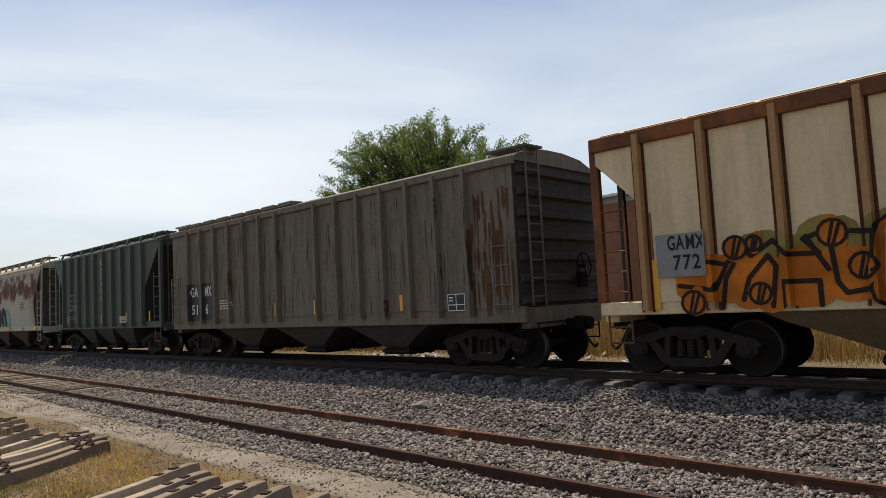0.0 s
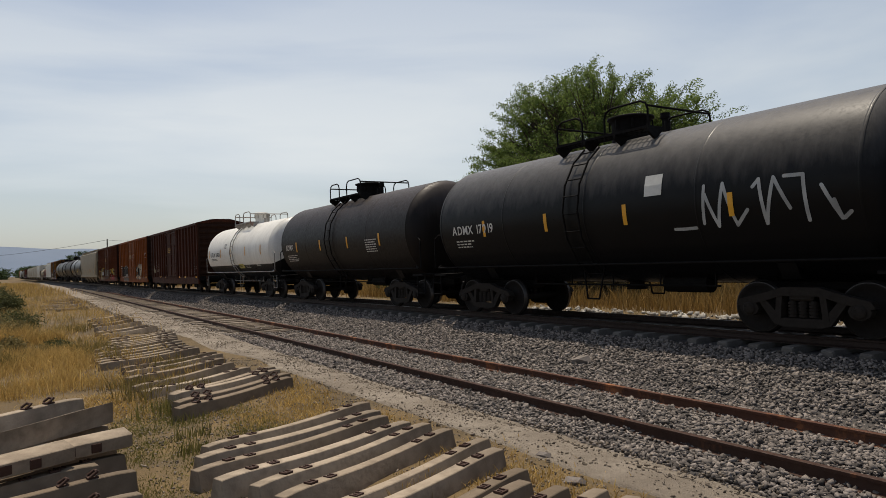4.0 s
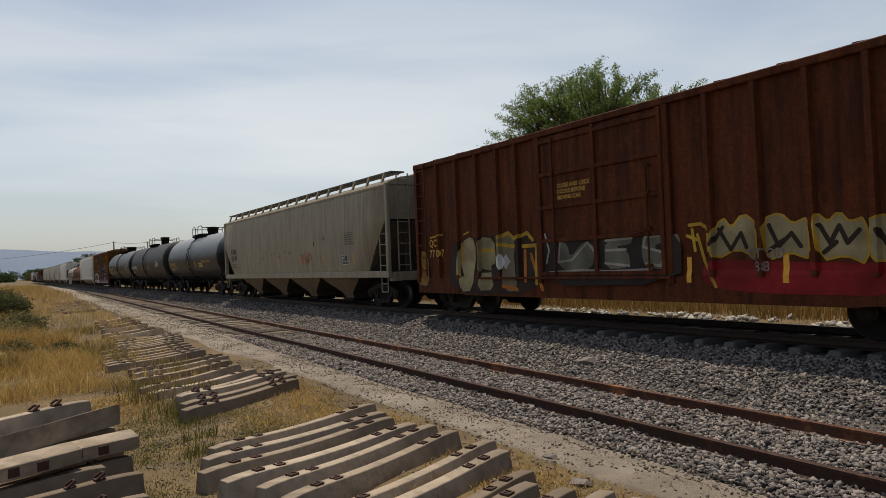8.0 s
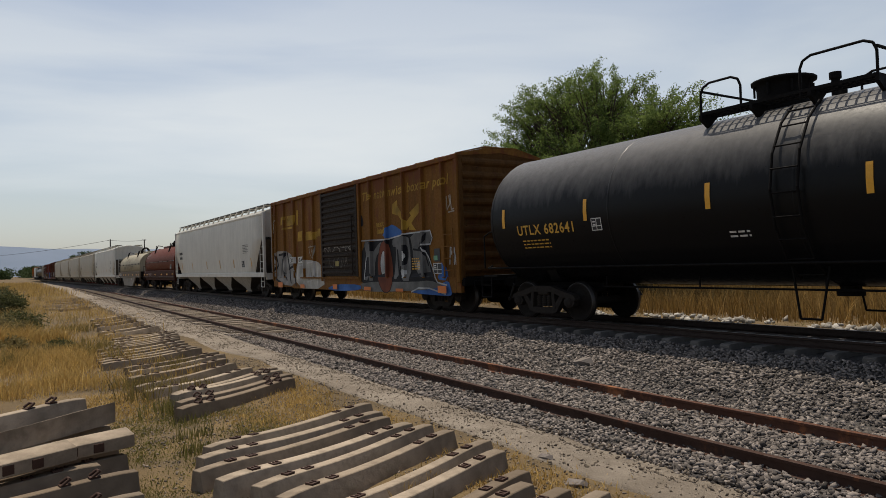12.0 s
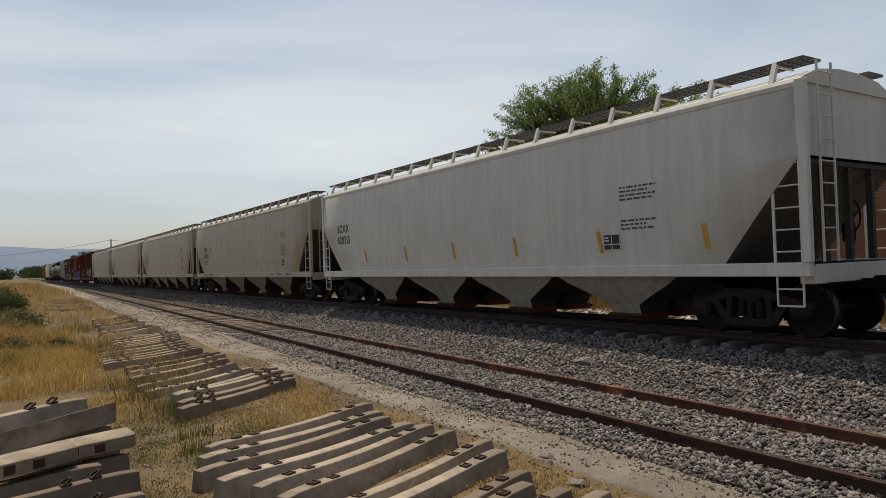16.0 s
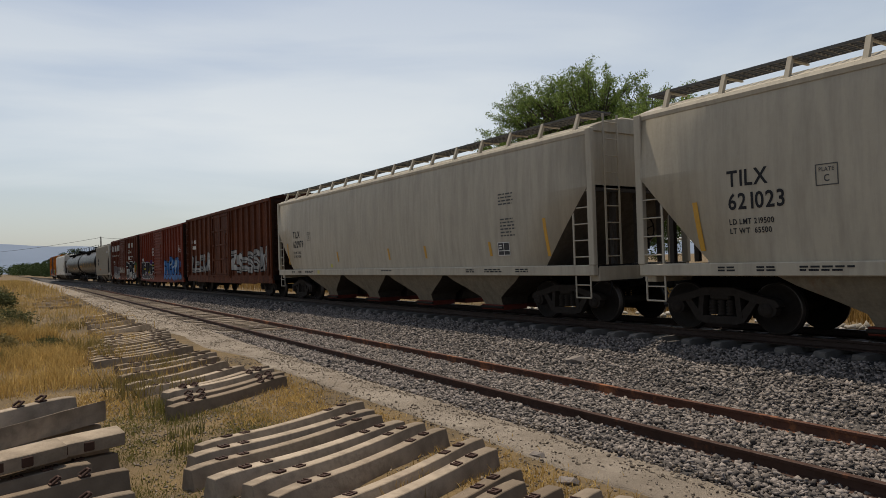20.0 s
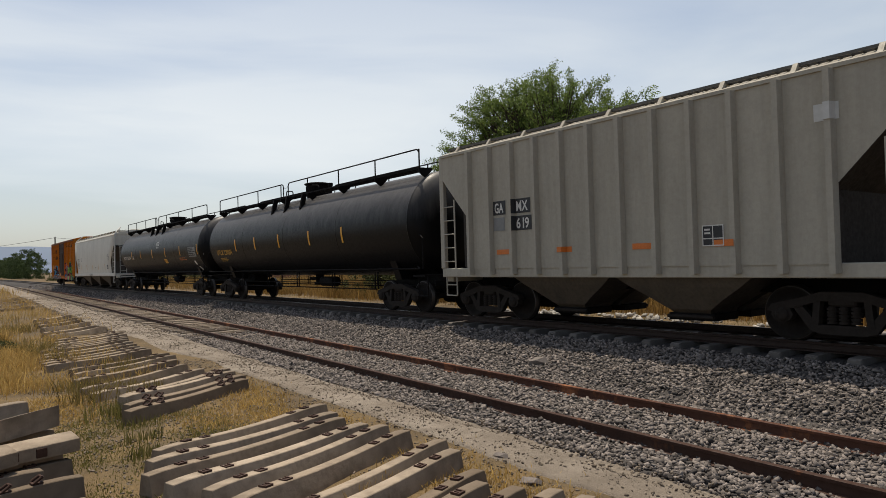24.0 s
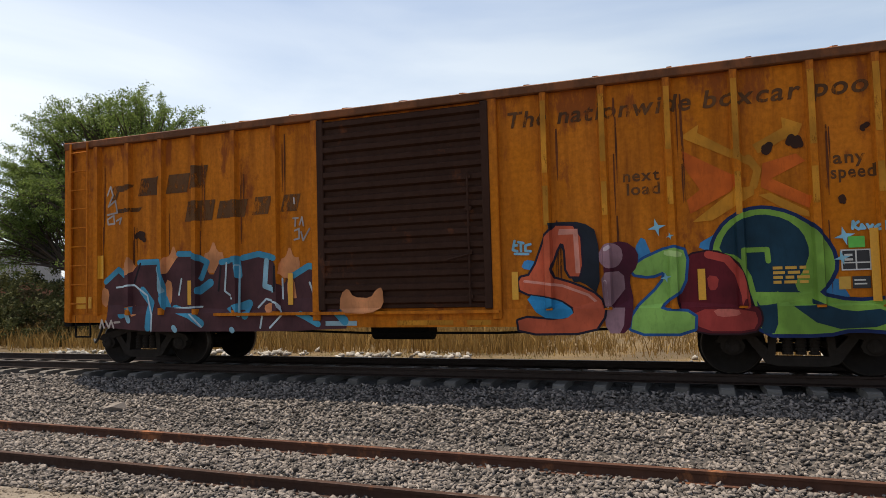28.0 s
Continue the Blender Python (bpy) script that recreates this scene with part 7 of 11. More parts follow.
# 9 to 11
QC = (("oxide red boxcar with white stencils", 118.49, 133.27, red), ("orange-rust boxcar with pale bubble graffiti", 135.6, 150.46, orange_red),
      ("oxide red boxcar with yellow graffiti along the bottom", 152.7, 167.53, mottled_red))
quad = []
DIMWHITE = plain("faded_white_stencil", (0.30, 0.215, 0.165), 0.7, 12, 0.35)
for label, a, b, paint in QC:
    c = boxcar(label, a, b, paint, red, paint, ([-6.22, -5.25, -4.31, -3.43, -2.68], [2.61, 3.52, 4.39, 5.27, 6.02, 6.75]), (-1.85, 1.68), "panel", eave=4.30, sill=0.54, sill_end=0.57)
    quad.append(c)
    for k, line in enumerate(("CLOSE AND LOCK", "DOORS BEFORE", "MOVING CAR")):
        write(c, line, -1.22, 2.98 - 0.13 * k, 0.09, GOLD, face=-1.49)
    for x in (-4.1, -2.2, 2.35, 4.02, 7.0) if paint is not mottled_red else ():
        patch(c, "reflector", x - 0.2, x + 0.2, 0.94, 1.04, YELLOW, 0.02)
    small_print(c, 6.35, 1.62, 0.62, 6, DIMWHITE, 0.04, 0.1, 11)
    frame_sign(c, 5.55, 5.95, 1.14, 1.46, DIMWHITE, paint)
c = quad[0]
write(c, "QC", -5.87, 2.05, 0.22, DIMWHITE)
write(c, "772 55", -5.87, 1.74, 0.22, DIMWHITE)
scrawl(c, -6.9, -6.2, 1.3, 1.9, (0.4, 0.32, 0.2), 33, 3, 0.03)
small_print(c, -5.8, 1.55, 1.2, 3, DIMWHITE, seed=12)
c = quad[1]
GREYPATCH = spray_mat("grey_paint_patch", (0.05, 0.035, 0.028), 0.15)
rects(c, "patch", [(-6.15, -2.5, 1.1, 2.0)], GREYPATCH)
write(c, "QC", -6.55, 1.85, 0.22, PALE)
write(c, "77", -6.5, 1.5, 0.22, PALE, 0.36)
write(c, "266", -5.8, 1.47, 0.25, PALE, 0.56, lift=0.003)
small_print(c, -6.6, 1.3, 0.4, 2, PALE, 0.05, 0.13, 37)
small_print(c, -5.75, 1.3, 0.5, 2, PALE, 0.05, 0.13, 38, 0.003)
scrawl(c, -5.72, -5.15, 0.9, 1.12, CHALK, 39, 4, 0.018)
for ch, x0, x1 in (("O", -5.05, -4.2), ("O", -4.4, -3.6), ("E", -3.65, -2.75), ("O", -2.75, -1.95)):
    painted_letter(c, ch, x0, x1, 0.66, 2.02, 0.25, (0.075, 0.065, 0.055), (0.42, 0.39, 0.34), 0.004, worn=0.25, edge=0.06)
CREAM, PALEMIST = (0.52, 0.44, 0.32), (0.50, 0.45, 0.38)
SOOT = (0.020, 0.012, 0.008)
runs(c, -2.0, 1.85, 0.6, 2.0, 140, SOOT, 95, 0.75, 0.02, 0.5, face=-1.49)
runs(c, -7.2, 7.2, 0.66, 1.1, 200, SOOT, 97, 0.75, 0.018, 0.25)
shape(c, [(2.08, 2.03), (2.25, 2.18), (2.53, 2.16), (2.59, 1.96), (2.56, 1.31), (2.65, 0.87), (2.08, 0.90), (2.07, 1.33), (1.94, 1.63)], CREAM, 0.0040, COAL, 0.030, 1)
shape(c, [(2.70, 1.93), (2.93, 1.95), (3.22, 1.76), (3.36, 1.50), (3.17, 1.30), (3.24, 1.09), (3.04, 0.80), (2.68, 0.80), (2.66, 1.17), (2.80, 1.34), (2.63, 1.53)], CREAM, 0.0040, COAL, 0.030, 1)
shape(c, [(3.88, 1.98), (4.15, 2.06), (4.99, 1.96), (5.11, 1.73), (4.97, 1.54), (4.56, 1.54), (4.52, 0.81), (4.26, 0.78), (4.09, 0.95), (4.10, 1.53)], CREAM, 0.0040, COAL, 0.035, 1)
shape(c, [(4.81, 1.32), (5.17, 1.41), (5.18, 1.13), (5.03, 0.90), (4.91, 1.10)], CREAM, 0.0040, COAL, 0.030, 1)
shape(c, [(3.27, 1.91), (3.57, 2.07), (3.89, 1.94), (4.08, 1.60), (4.08, 1.15), (3.87, 0.81), (3.53, 0.77), (3.26, 1.02), (3.38, 1.43)], CREAM, 0.0100, COAL, 0.035, 1)
shape(c, [(3.51, 1.84), (3.68, 1.70), (3.74, 1.22), (3.60, 1.01), (3.51, 1.42)], COAL, 0.0160, None, 0.035, 1)
lines(c, [[(2.75, 1.56), (2.84, 1.41), (2.94, 1.55), (3.05, 1.36), (3.15, 1.52), (3.31, 1.38)], [(2.74, 1.03), (2.77, 0.85)], [(2.86, 1.04), (2.88, 0.83)], [(2.98, 1.04), (3.02, 0.83)], [(2.15, 1.53), (2.26, 1.25)], [(2.24, 1.53), (2.36, 1.25)], [(2.34, 1.50), (2.45, 1.26)], [(2.85, 2.12), (2.92, 2.19), (2.95, 2.06), (2.86, 2.01), (2.91, 1.88)], [(4.12, 1.79), (4.56, 1.58), (5.04, 1.64)], [(4.33, 1.91), (4.29, 0.82)]], COAL, 0.022, 0.0160)
lines(c, [[(1.98, 1.63), (1.94, 2.00), (2.21, 2.24), (2.58, 2.21)], [(3.57, 2.13), (3.92, 2.07), (4.17, 2.12), (5.02, 2.01), (5.18, 1.73)], [(1.89, 1.82), (1.91, 1.56)], [(2.11, 1.33), (2.15, 1.03)]], PALEMIST, 0.025, 0.0020)
lines(c, [[(-1.35, 2.74), (-1.15, 3.05), (-1.03, 2.71)], [(-1.27, 2.86), (-1.06, 2.84)], [(-0.95, 3.00), (-0.71, 3.01), (-0.83, 3.00), (-0.85, 2.69)], [(-0.63, 3.00), (-0.65, 2.69), (-0.45, 2.84), (-0.63, 3.00)], [(-0.21, 2.99), (-0.37, 2.99), (-0.39, 2.68), (-0.21, 2.68)], [(-0.37, 2.85), (-0.25, 2.84)], [(-0.13, 2.66), (-0.08, 2.99), (0.05, 2.69), (0.12, 3.02)], [(-1.24, 3.37), (-1.07, 3.42), (-0.91, 3.31), (-0.74, 3.38), (-0.58, 3.29), (-0.42, 3.35)]], PALEMIST, 0.016, 0.0700)
lines(c, [[(0.43, 3.01), (0.54, 2.89), (0.65, 3.10)], [(0.71, 2.88), (0.81, 3.10), (0.87, 2.88)], [(0.53, 2.74), (0.68, 2.78), (0.64, 2.63), (0.53, 2.66)], [(0.79, 2.72), (0.84, 2.76)], [(1.23, 3.06), (1.08, 3.03), (1.18, 2.89), (1.38, 2.95)], [(1.11, 2.76), (1.17, 2.71)], [(0.49, 2.46), (0.59, 2.59), (0.66, 2.46)], [(1.17, 1.97), (1.19, 2.09)], [(1.30, 1.97), (1.35, 2.09), (1.42, 1.97)], [(1.13, 1.74), (1.25, 1.88), (1.21, 1.72)], [(1.34, 1.73), (1.37, 1.87)]], PALEMIST, 0.016, 0.0700)
lines(c, [[(5.44, 1.86), (5.53, 1.88)], [(5.59, 1.80), (5.61, 1.98)], [(5.69, 1.96), (5.65, 1.87), (5.72, 1.83), (5.77, 1.93), (5.69, 1.96)], [(5.44, 1.72), (5.51, 1.77), (5.54, 1.69)], [(5.58, 1.70), (5.66, 1.77), (5.70, 1.69)], [(5.74, 1.74), (5.84, 1.76), (5.93, 1.67)]], (0.45, 0.30, 0.15), 0.018, 0.0020)
lines(c, [[(6.77, 2.92), (6.85, 2.98), (6.87, 3.02), (6.78, 2.99), (6.79, 2.82)], [(6.92, 2.98), (6.92, 2.77)], [(7.04, 2.98), (7.04, 2.76)], [(6.91, 2.88), (7.04, 2.88)], [(7.09, 2.78), (7.09, 2.86)], [(6.80, 2.62), (6.92, 2.59)]], PALEMIST, 0.018, 0.0020)
lines(c, [[(2.04, 3.03), (2.08, 2.97)], [(2.16, 3.05), (2.17, 2.96)], [(2.29, 3.01), (2.27, 2.94)], [(6.70, 1.13), (6.76, 1.15), (6.76, 1.04), (6.70, 1.02), (6.70, 1.13)], [(6.73, 0.94), (6.74, 0.84)], [(5.48, 0.96), (5.74, 0.92)], [(5.63, 1.24), (5.61, 0.83)]], PALEMIST, 0.014, 0.0020)
PALETAG = spray_mat("pale_tag_paint", PALEMIST, 0.25)
for k, word in enumerate(("LIGHT", "IT", "UP", "HOMIE")):
    write(c, word, 2.0 + 0.05 * (k in (1, 2)), 2.68 - 0.14 * k, 0.11, PALETAG, (0.46, 0.16, 0.2, 0.5)[k], lift=0.004)
c = quad[2]
write(c, "QC", -6.75, 1.9, 0.2, GOLD, lift=0.02)
write(c, "77 307", -6.75, 1.6, 0.2, GOLD, lift=0.02)
TANFILL = (0.34, 0.27, 0.14)
shape(c, [(-5.69, 1.76), (-5.12, 2.02), (-3.52, 2.08), (-1.93, 1.99), (-1.75, 0.61), (-5.73, 0.57)], (0.035, 0.02, 0.013), 0.0000, None, 0.030, 1)
shape(c, [(-7.40, 1.82), (-6.90, 1.74), (-6.79, 0.76), (-7.48, 0.82)], (0.26, 0.13, 0.03), 0.0000, (0.03, 0.02, 0.012), 0.030, 1)
shape(c, [(-5.12, 1.97), (-4.62, 2.11), (-4.45, 1.71), (-4.64, 0.66), (-5.21, 0.63), (-5.33, 1.29)], TANFILL, 0.0030, (0.03, 0.02, 0.012), 0.030, 1)
shape(c, [(-4.33, 2.06), (-3.67, 2.00), (-3.62, 1.37), (-3.89, 1.30), (-3.67, 0.70), (-4.45, 0.66), (-4.27, 1.38)], TANFILL, 0.0030, (0.03, 0.02, 0.012), 0.030, 1)
shape(c, [(-3.53, 2.02), (-3.09, 2.13), (-2.83, 1.86), (-2.92, 1.45), (-2.75, 0.68), (-3.27, 0.67), (-3.56, 1.47)], (0.20, 0.16, 0.09), 0.0030, (0.03, 0.02, 0.012), 0.030, 1)
lines(c, [[(-3.53, 1.98), (-3.10, 2.10), (-2.86, 1.94)], [(-2.73, 1.96), (-2.38, 2.06), (-2.18, 1.88)], [(-2.55, 1.75), (-2.06, 1.75), (-2.06, 0.87)], [(-5.12, 1.91), (-5.06, 1.40)], [(-3.50, 1.84), (-2.90, 1.76)], [(-4.23, 1.71), (-3.72, 1.69)], [(-5.33, 1.06), (-4.65, 1.08)]], (0.50, 0.30, 0.03), 0.045, 0.0070)
lines(c, [[(-2.47, 1.64), (-2.45, 0.92)], [(-2.26, 1.54), (-1.86, 0.73)], [(-3.33, 0.80), (-2.78, 0.72)]], (0.42, 0.14, 0.02), 0.050, 0.0070)
lines(c, [[(-5.01, 2.16), (-4.76, 2.22)], [(-6.73, 2.16), (-6.05, 2.22)], [(-7.25, 1.57), (-7.00, 1.07)]], (0.50, 0.30, 0.03), 0.020, 0.0070)
shape(c, [(-1.78, 2.02), (-1.30, 1.83), (-0.45, 1.88), (1.14, 1.82), (2.01, 1.80), (1.98, 0.87), (-1.86, 0.81)], (0.028, 0.02, 0.016), 0.0620, None, 0.030, 1)
shape(c, [(-1.20, 1.83), (-0.97, 1.73), (-0.88, 1.42), (-0.45, 1.79), (-0.12, 1.64), (-0.24, 1.16), (-1.01, 1.13), (-1.29, 1.32)], (0.15, 0.14, 0.105), 0.0660, None, 0.030, 1)
shape(c, [(0.15, 1.79), (0.88, 1.78), (0.83, 1.65), (0.39, 1.62), (0.75, 1.53), (0.81, 1.19), (0.11, 1.16)], (0.15, 0.14, 0.105), 0.0660, None, 0.030, 1)
shape(c, [(1.14, 1.82), (1.65, 1.82), (1.70, 1.69), (1.35, 1.58), (1.69, 1.41), (1.64, 1.14), (1.15, 1.19), (1.08, 1.51)], (0.15, 0.14, 0.105), 0.0660, None, 0.030, 1)
shape(c, [(1.75, 1.82), (1.93, 1.77), (1.96, 1.33), (1.86, 1.14), (1.70, 1.26)], TANFILL, 0.0020, None, 0.030, 1)
lines(c, [[(-1.18, 1.80), (-1.26, 1.34), (-0.83, 1.38), (-0.35, 1.74), (-0.17, 1.56)], [(0.17, 1.75), (0.86, 1.77)], [(0.16, 1.55), (0.70, 1.55)], [(0.14, 1.29), (0.77, 1.23)], [(1.65, 1.79), (1.19, 1.77), (1.14, 1.58), (1.63, 1.46), (1.54, 1.21), (1.19, 1.27)], [(-1.67, 1.98), (-1.55, 1.61), (-1.65, 1.33)], [(-1.55, 1.12), (-0.49, 1.16), (0.23, 1.12), (1.30, 1.15)]], (0.34, 0.32, 0.26), 0.025, 0.0720)
shape(c, [(2.38, 1.24), (2.76, 1.29), (3.82, 1.24), (5.38, 1.18), (5.73, 1.17), (5.71, 0.72), (3.51, 0.72), (2.44, 0.83)], (0.24, 0.012, 0.014), 0.0000, None, 0.030, 1)
shape(c, [(2.57, 1.62), (2.82, 2.02), (2.99, 1.80), (3.22, 2.05), (3.47, 1.84), (3.48, 1.30), (3.09, 1.50), (2.68, 1.31)], TANFILL, 0.0030, (0.50, 0.30, 0.03), 0.035, 1)
shape(c, [(3.59, 1.93), (3.86, 2.00), (4.06, 1.80), (4.31, 1.90), (4.35, 1.27), (3.97, 1.41), (3.63, 1.27)], TANFILL, 0.0030, (0.50, 0.30, 0.03), 0.035, 1)
shape(c, [(4.42, 1.96), (4.61, 1.79), (4.77, 1.95), (4.91, 1.77), (5.13, 1.84), (5.15, 1.18), (4.85, 1.33), (4.49, 1.25)], TANFILL, 0.0030, (0.50, 0.30, 0.03), 0.035, 1)
shape(c, [(5.20, 1.78), (5.41, 1.86), (5.65, 1.69), (5.64, 1.24), (5.21, 1.23)], TANFILL, 0.0030, (0.50, 0.30, 0.03), 0.035, 1)
lines(c, [[(2.75, 1.82), (2.97, 1.46), (3.17, 1.73), (3.26, 1.49)], [(3.67, 1.83), (3.82, 1.48), (4.04, 1.68), (4.18, 1.47)], [(4.48, 1.78), (4.63, 1.50), (4.77, 1.75), (4.88, 1.49), (5.05, 1.67)], [(2.61, 1.57), (2.83, 1.85)], [(3.65, 1.42), (3.91, 1.58)], [(4.53, 1.36), (4.72, 1.51)], [(5.31, 1.66), (5.43, 1.41), (5.57, 1.61)]], (0.035, 0.022, 0.014), 0.035, 0.0080)
lines(c, [[(2.15, 1.93), (2.39, 1.94), (2.56, 1.83)], [(2.32, 1.75), (2.46, 1.24), (2.67, 0.83)], [(2.21, 1.85), (2.26, 1.47)], [(2.58, 1.74), (2.60, 1.46)], [(2.10, 1.74), (2.31, 1.66)]], (0.50, 0.30, 0.03), 0.030, 0.0060)
shape(c, [(-3.21, 1.59), (-3.04, 1.40), (-3.22, 1.19), (-3.39, 1.40)], (0.55, 0.55, 0.53), 0.0120, None, 0.030, 0)
FAINT = spray_mat("faint_chalk_tag", (0.3, 0.24, 0.2), 0.5)
write(c, "QTOD", 3.3, 1.3, 0.16, FAINT, lift=0.02)
write(c, "88", 3.45, 1.09, 0.16, FAINT, lift=0.02)
reflectors(c, (2.12, 3.93), 0.9, 1.36)
mark(c, "placard", [(-3.38, 1.2), (-3.2, 1.4), (-3.38, 1.6), (-3.56, 1.4)], [(0, 1, 2, 3)], WHITEPLATE, 0.03)


def sill_prints(car):
    """Small stencils and a sticker along the side sill."""
    for x, w, n in ((-7.6, 0.35, 2), (-6.9, 0.35, 2), (-6.2, 0.9, 2), (0.0, 0.8, 1), (4.6, 0.4, 2), (5.4, 0.7, 2), (6.6, 0.5, 2)):
        small_print(car, x, 1.15, w, n, INK, 0.03, 0.05, 5, face=-1.553)
    patch(car, "sticker", -5.0, -4.8, 1.08, 1.2, SHEETYELLOW, face=-1.552)


def long_hopper(label, a, b, paint, **more):
    return hopper(label, a, b, paint, SMOOTH, cut_at=2.85, cut_in=1.4, top=4.08, bays=4, **more)


# 12
c = long_hopper("greige smooth-sided hopper car", 169.25, 188.33, greige, bay_mat=CHUTE_RUST)
write(c, "ADMX", -8.23, 2.3, 0.27, INK)
write(c, "636149", -8.23, 1.95, 0.27, INK)
scrawl(c, 1.95, 3.1, 1.6, 2.05, (0.40, 0.11, 0.03), 41, 7, 0.018)
for x, z, r in ((-3.4, 1.95, 0.03), (-2.9, 1.98, 0.04), (-1.7, 2.1, 0.035), (-1.3, 2.12, 0.045), (0.1, 2.15, 0.05), (0.6, 2.15, 0.05), (3.4, 2.35, 0.05), (4.4, 2.5, 0.05), (-0.6, 2.0, 0.03)):
    cloud_paint(c, x - r, x + r, z - r, z + r, (0.05, 0.025, 0.012), int(x * 10) + 90, 3)
reflectors(c, (-4.5, -0.77, 1.87, 4.38, 7.0), 1.5, 1.9, TICK, slant=-0.06)
small_print(c, -8.2, 1.75, 1.0, 3, SOFTINK, seed=13)
small_print(c, 6.3, 2.6, 0.9, 6, SOFTINK, seed=14)
frame_sign(c, 6.0, 6.45, 1.5, 1.85, PALE, PANELBLACK)
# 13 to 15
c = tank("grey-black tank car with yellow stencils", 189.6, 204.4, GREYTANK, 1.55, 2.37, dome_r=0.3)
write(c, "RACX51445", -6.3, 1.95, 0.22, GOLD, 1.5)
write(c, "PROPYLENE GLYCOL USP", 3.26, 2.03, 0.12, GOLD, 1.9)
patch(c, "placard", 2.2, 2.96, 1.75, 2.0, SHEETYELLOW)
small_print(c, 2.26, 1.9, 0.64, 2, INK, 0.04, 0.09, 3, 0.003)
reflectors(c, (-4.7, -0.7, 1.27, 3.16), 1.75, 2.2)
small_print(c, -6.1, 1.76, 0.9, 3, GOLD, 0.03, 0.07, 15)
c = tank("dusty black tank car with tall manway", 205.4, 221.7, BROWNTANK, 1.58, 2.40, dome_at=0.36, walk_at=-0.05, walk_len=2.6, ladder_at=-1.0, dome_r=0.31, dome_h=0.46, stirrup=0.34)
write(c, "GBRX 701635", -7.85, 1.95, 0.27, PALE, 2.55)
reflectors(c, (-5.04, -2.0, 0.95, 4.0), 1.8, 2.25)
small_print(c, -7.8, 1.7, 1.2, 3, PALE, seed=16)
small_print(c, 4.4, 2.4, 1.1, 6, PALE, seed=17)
c = tank("black tank car with yellow marks and a pale top", 222.7, 239.1, LIT_TANK, 1.58, 2.40, dome_at=-1.0, walk_at=-0.5, walk_len=3.0, ladder_at=-0.1, dome_r=0.45, stirrup=0.34)
write(c, "UTLX 682641", -6.72, 2.0, 0.22, GOLD, 1.9)
rects(c, "panel", [(5.28, 6.4, 1.95 + 0.13 * k, 2.04 + 0.13 * k) for k in range(4)], PATCHGREY)
reflectors(c, (-7.2, -4.46, -1.52, 1.1, 3.95, 6.9), 2.2, 2.65)
small_print(c, -6.6, 1.84, 1.2, 3, GOLD, 0.03, 0.085, 18)
frame_sign(c, -4.3, -4.02, 1.98, 2.24, PALE, PANELBLACK)
small_print(c, -1.2, 1.75, 0.5, 2, PALE, seed=21)
# 16
# its end is the side's yellow darkened for shade, with more dirt
c = boxcar("weathered yellow boxcar with grey letter graffiti", 240.19, 255.14, ochre, ochre, umber, ([-7.12, -5.99, -4.8, -3.74, -2.7], [2.25, 3.36, 4.48, 5.6, 6.69]), (-1.8, 1.35), "ribbed", eave=4.32, sill=0.55, sill_end=0.60, end_mat=steel("shaded_yellow_end_paint", (0.10, 0.045, 0.012), 0.5, 0.7, 0.65, (0.05, 0.018, 0.008), gloss=0.08))
LEMON = spray_mat("faded_yellow_lettering", (0.40, 0.235, 0.028), 0.45)
write(c, "The nationwide boxcar pool", 1.62, 3.6, 0.28, LEMON, 5.34, slope=0.2)
for x, z, w, h in ((-6.5, 3.3, 0.2, 0.34), (-6.28, 3.5, 0.4, 0.14), (-5.75, 3.22, 0.66, 0.42), (-4.95, 3.2, 0.2, 0.42), (-4.6, 3.18, 0.2, 0.62), (-6.4, 3.08, 1.3, 0.08), (-4.5, 2.5, 0.75, 0.4), (-3.6, 2.5, 0.7, 0.34), (-2.75, 2.5, 0.3, 0.3), (-2.4, 2.6, 0.3, 0.3)):
    patch(c, "brand_block", x, x + w, z, z + h, LEMON, 0.0, 0.06)
ARROWLEMON = (0.40, 0.235, 0.028)
shape(c, [(3.72, 3.02), (3.76, 3.32), (4.06, 3.42), (4.07, 3.24), (4.62, 2.69), (4.46, 2.59), (4.11, 2.93)], ARROWLEMON, 0.001, None, 0.03, 0)
shape(c, [(4.23, 2.50), (4.89, 2.88), (4.79, 2.96), (5.35, 3.22), (5.35, 2.92), (5.06, 2.75), (4.61, 2.46)], ARROWLEMON, 0.001, None, 0.03, 0)
shape(c, [(4.75, 2.45), (4.82, 2.71), (5.17, 2.41)], ARROWLEMON, 0.001, None, 0.03, 0)
write(c, "next", 2.6, 2.66, 0.2, LEMON, 0.55)
write(c, "load", 2.66, 2.44, 0.2, LEMON, 0.5)
BLUEPAINT, GREYFILL = (0.05, 0.14, 0.38), (0.15, 0.146, 0.138)
shape(c, [(2.92, 2.30), (3.40, 2.63), (3.75, 2.69), (4.52, 2.34), (4.31, 2.20)], BLUEPAINT, 0.0000, None, 0.030, 1)
shape(c, [(4.86, 0.66), (6.47, 0.83), (6.88, 0.94), (7.04, 0.62), (6.99, 0.50), (6.60, 0.50), (4.86, 0.54)], BLUEPAINT, 0.0000, None, 0.030, 1)
shape(c, [(6.47, 1.42), (6.72, 1.43), (6.86, 0.92), (6.27, 0.95)], BLUEPAINT, 0.0000, None, 0.030, 1)
shape(c, [(-1.55, 0.59), (-0.63, 0.76), (1.39, 0.77), (1.44, 0.57), (-0.64, 0.51)], BLUEPAINT, 0.0000, None, 0.030, 1)
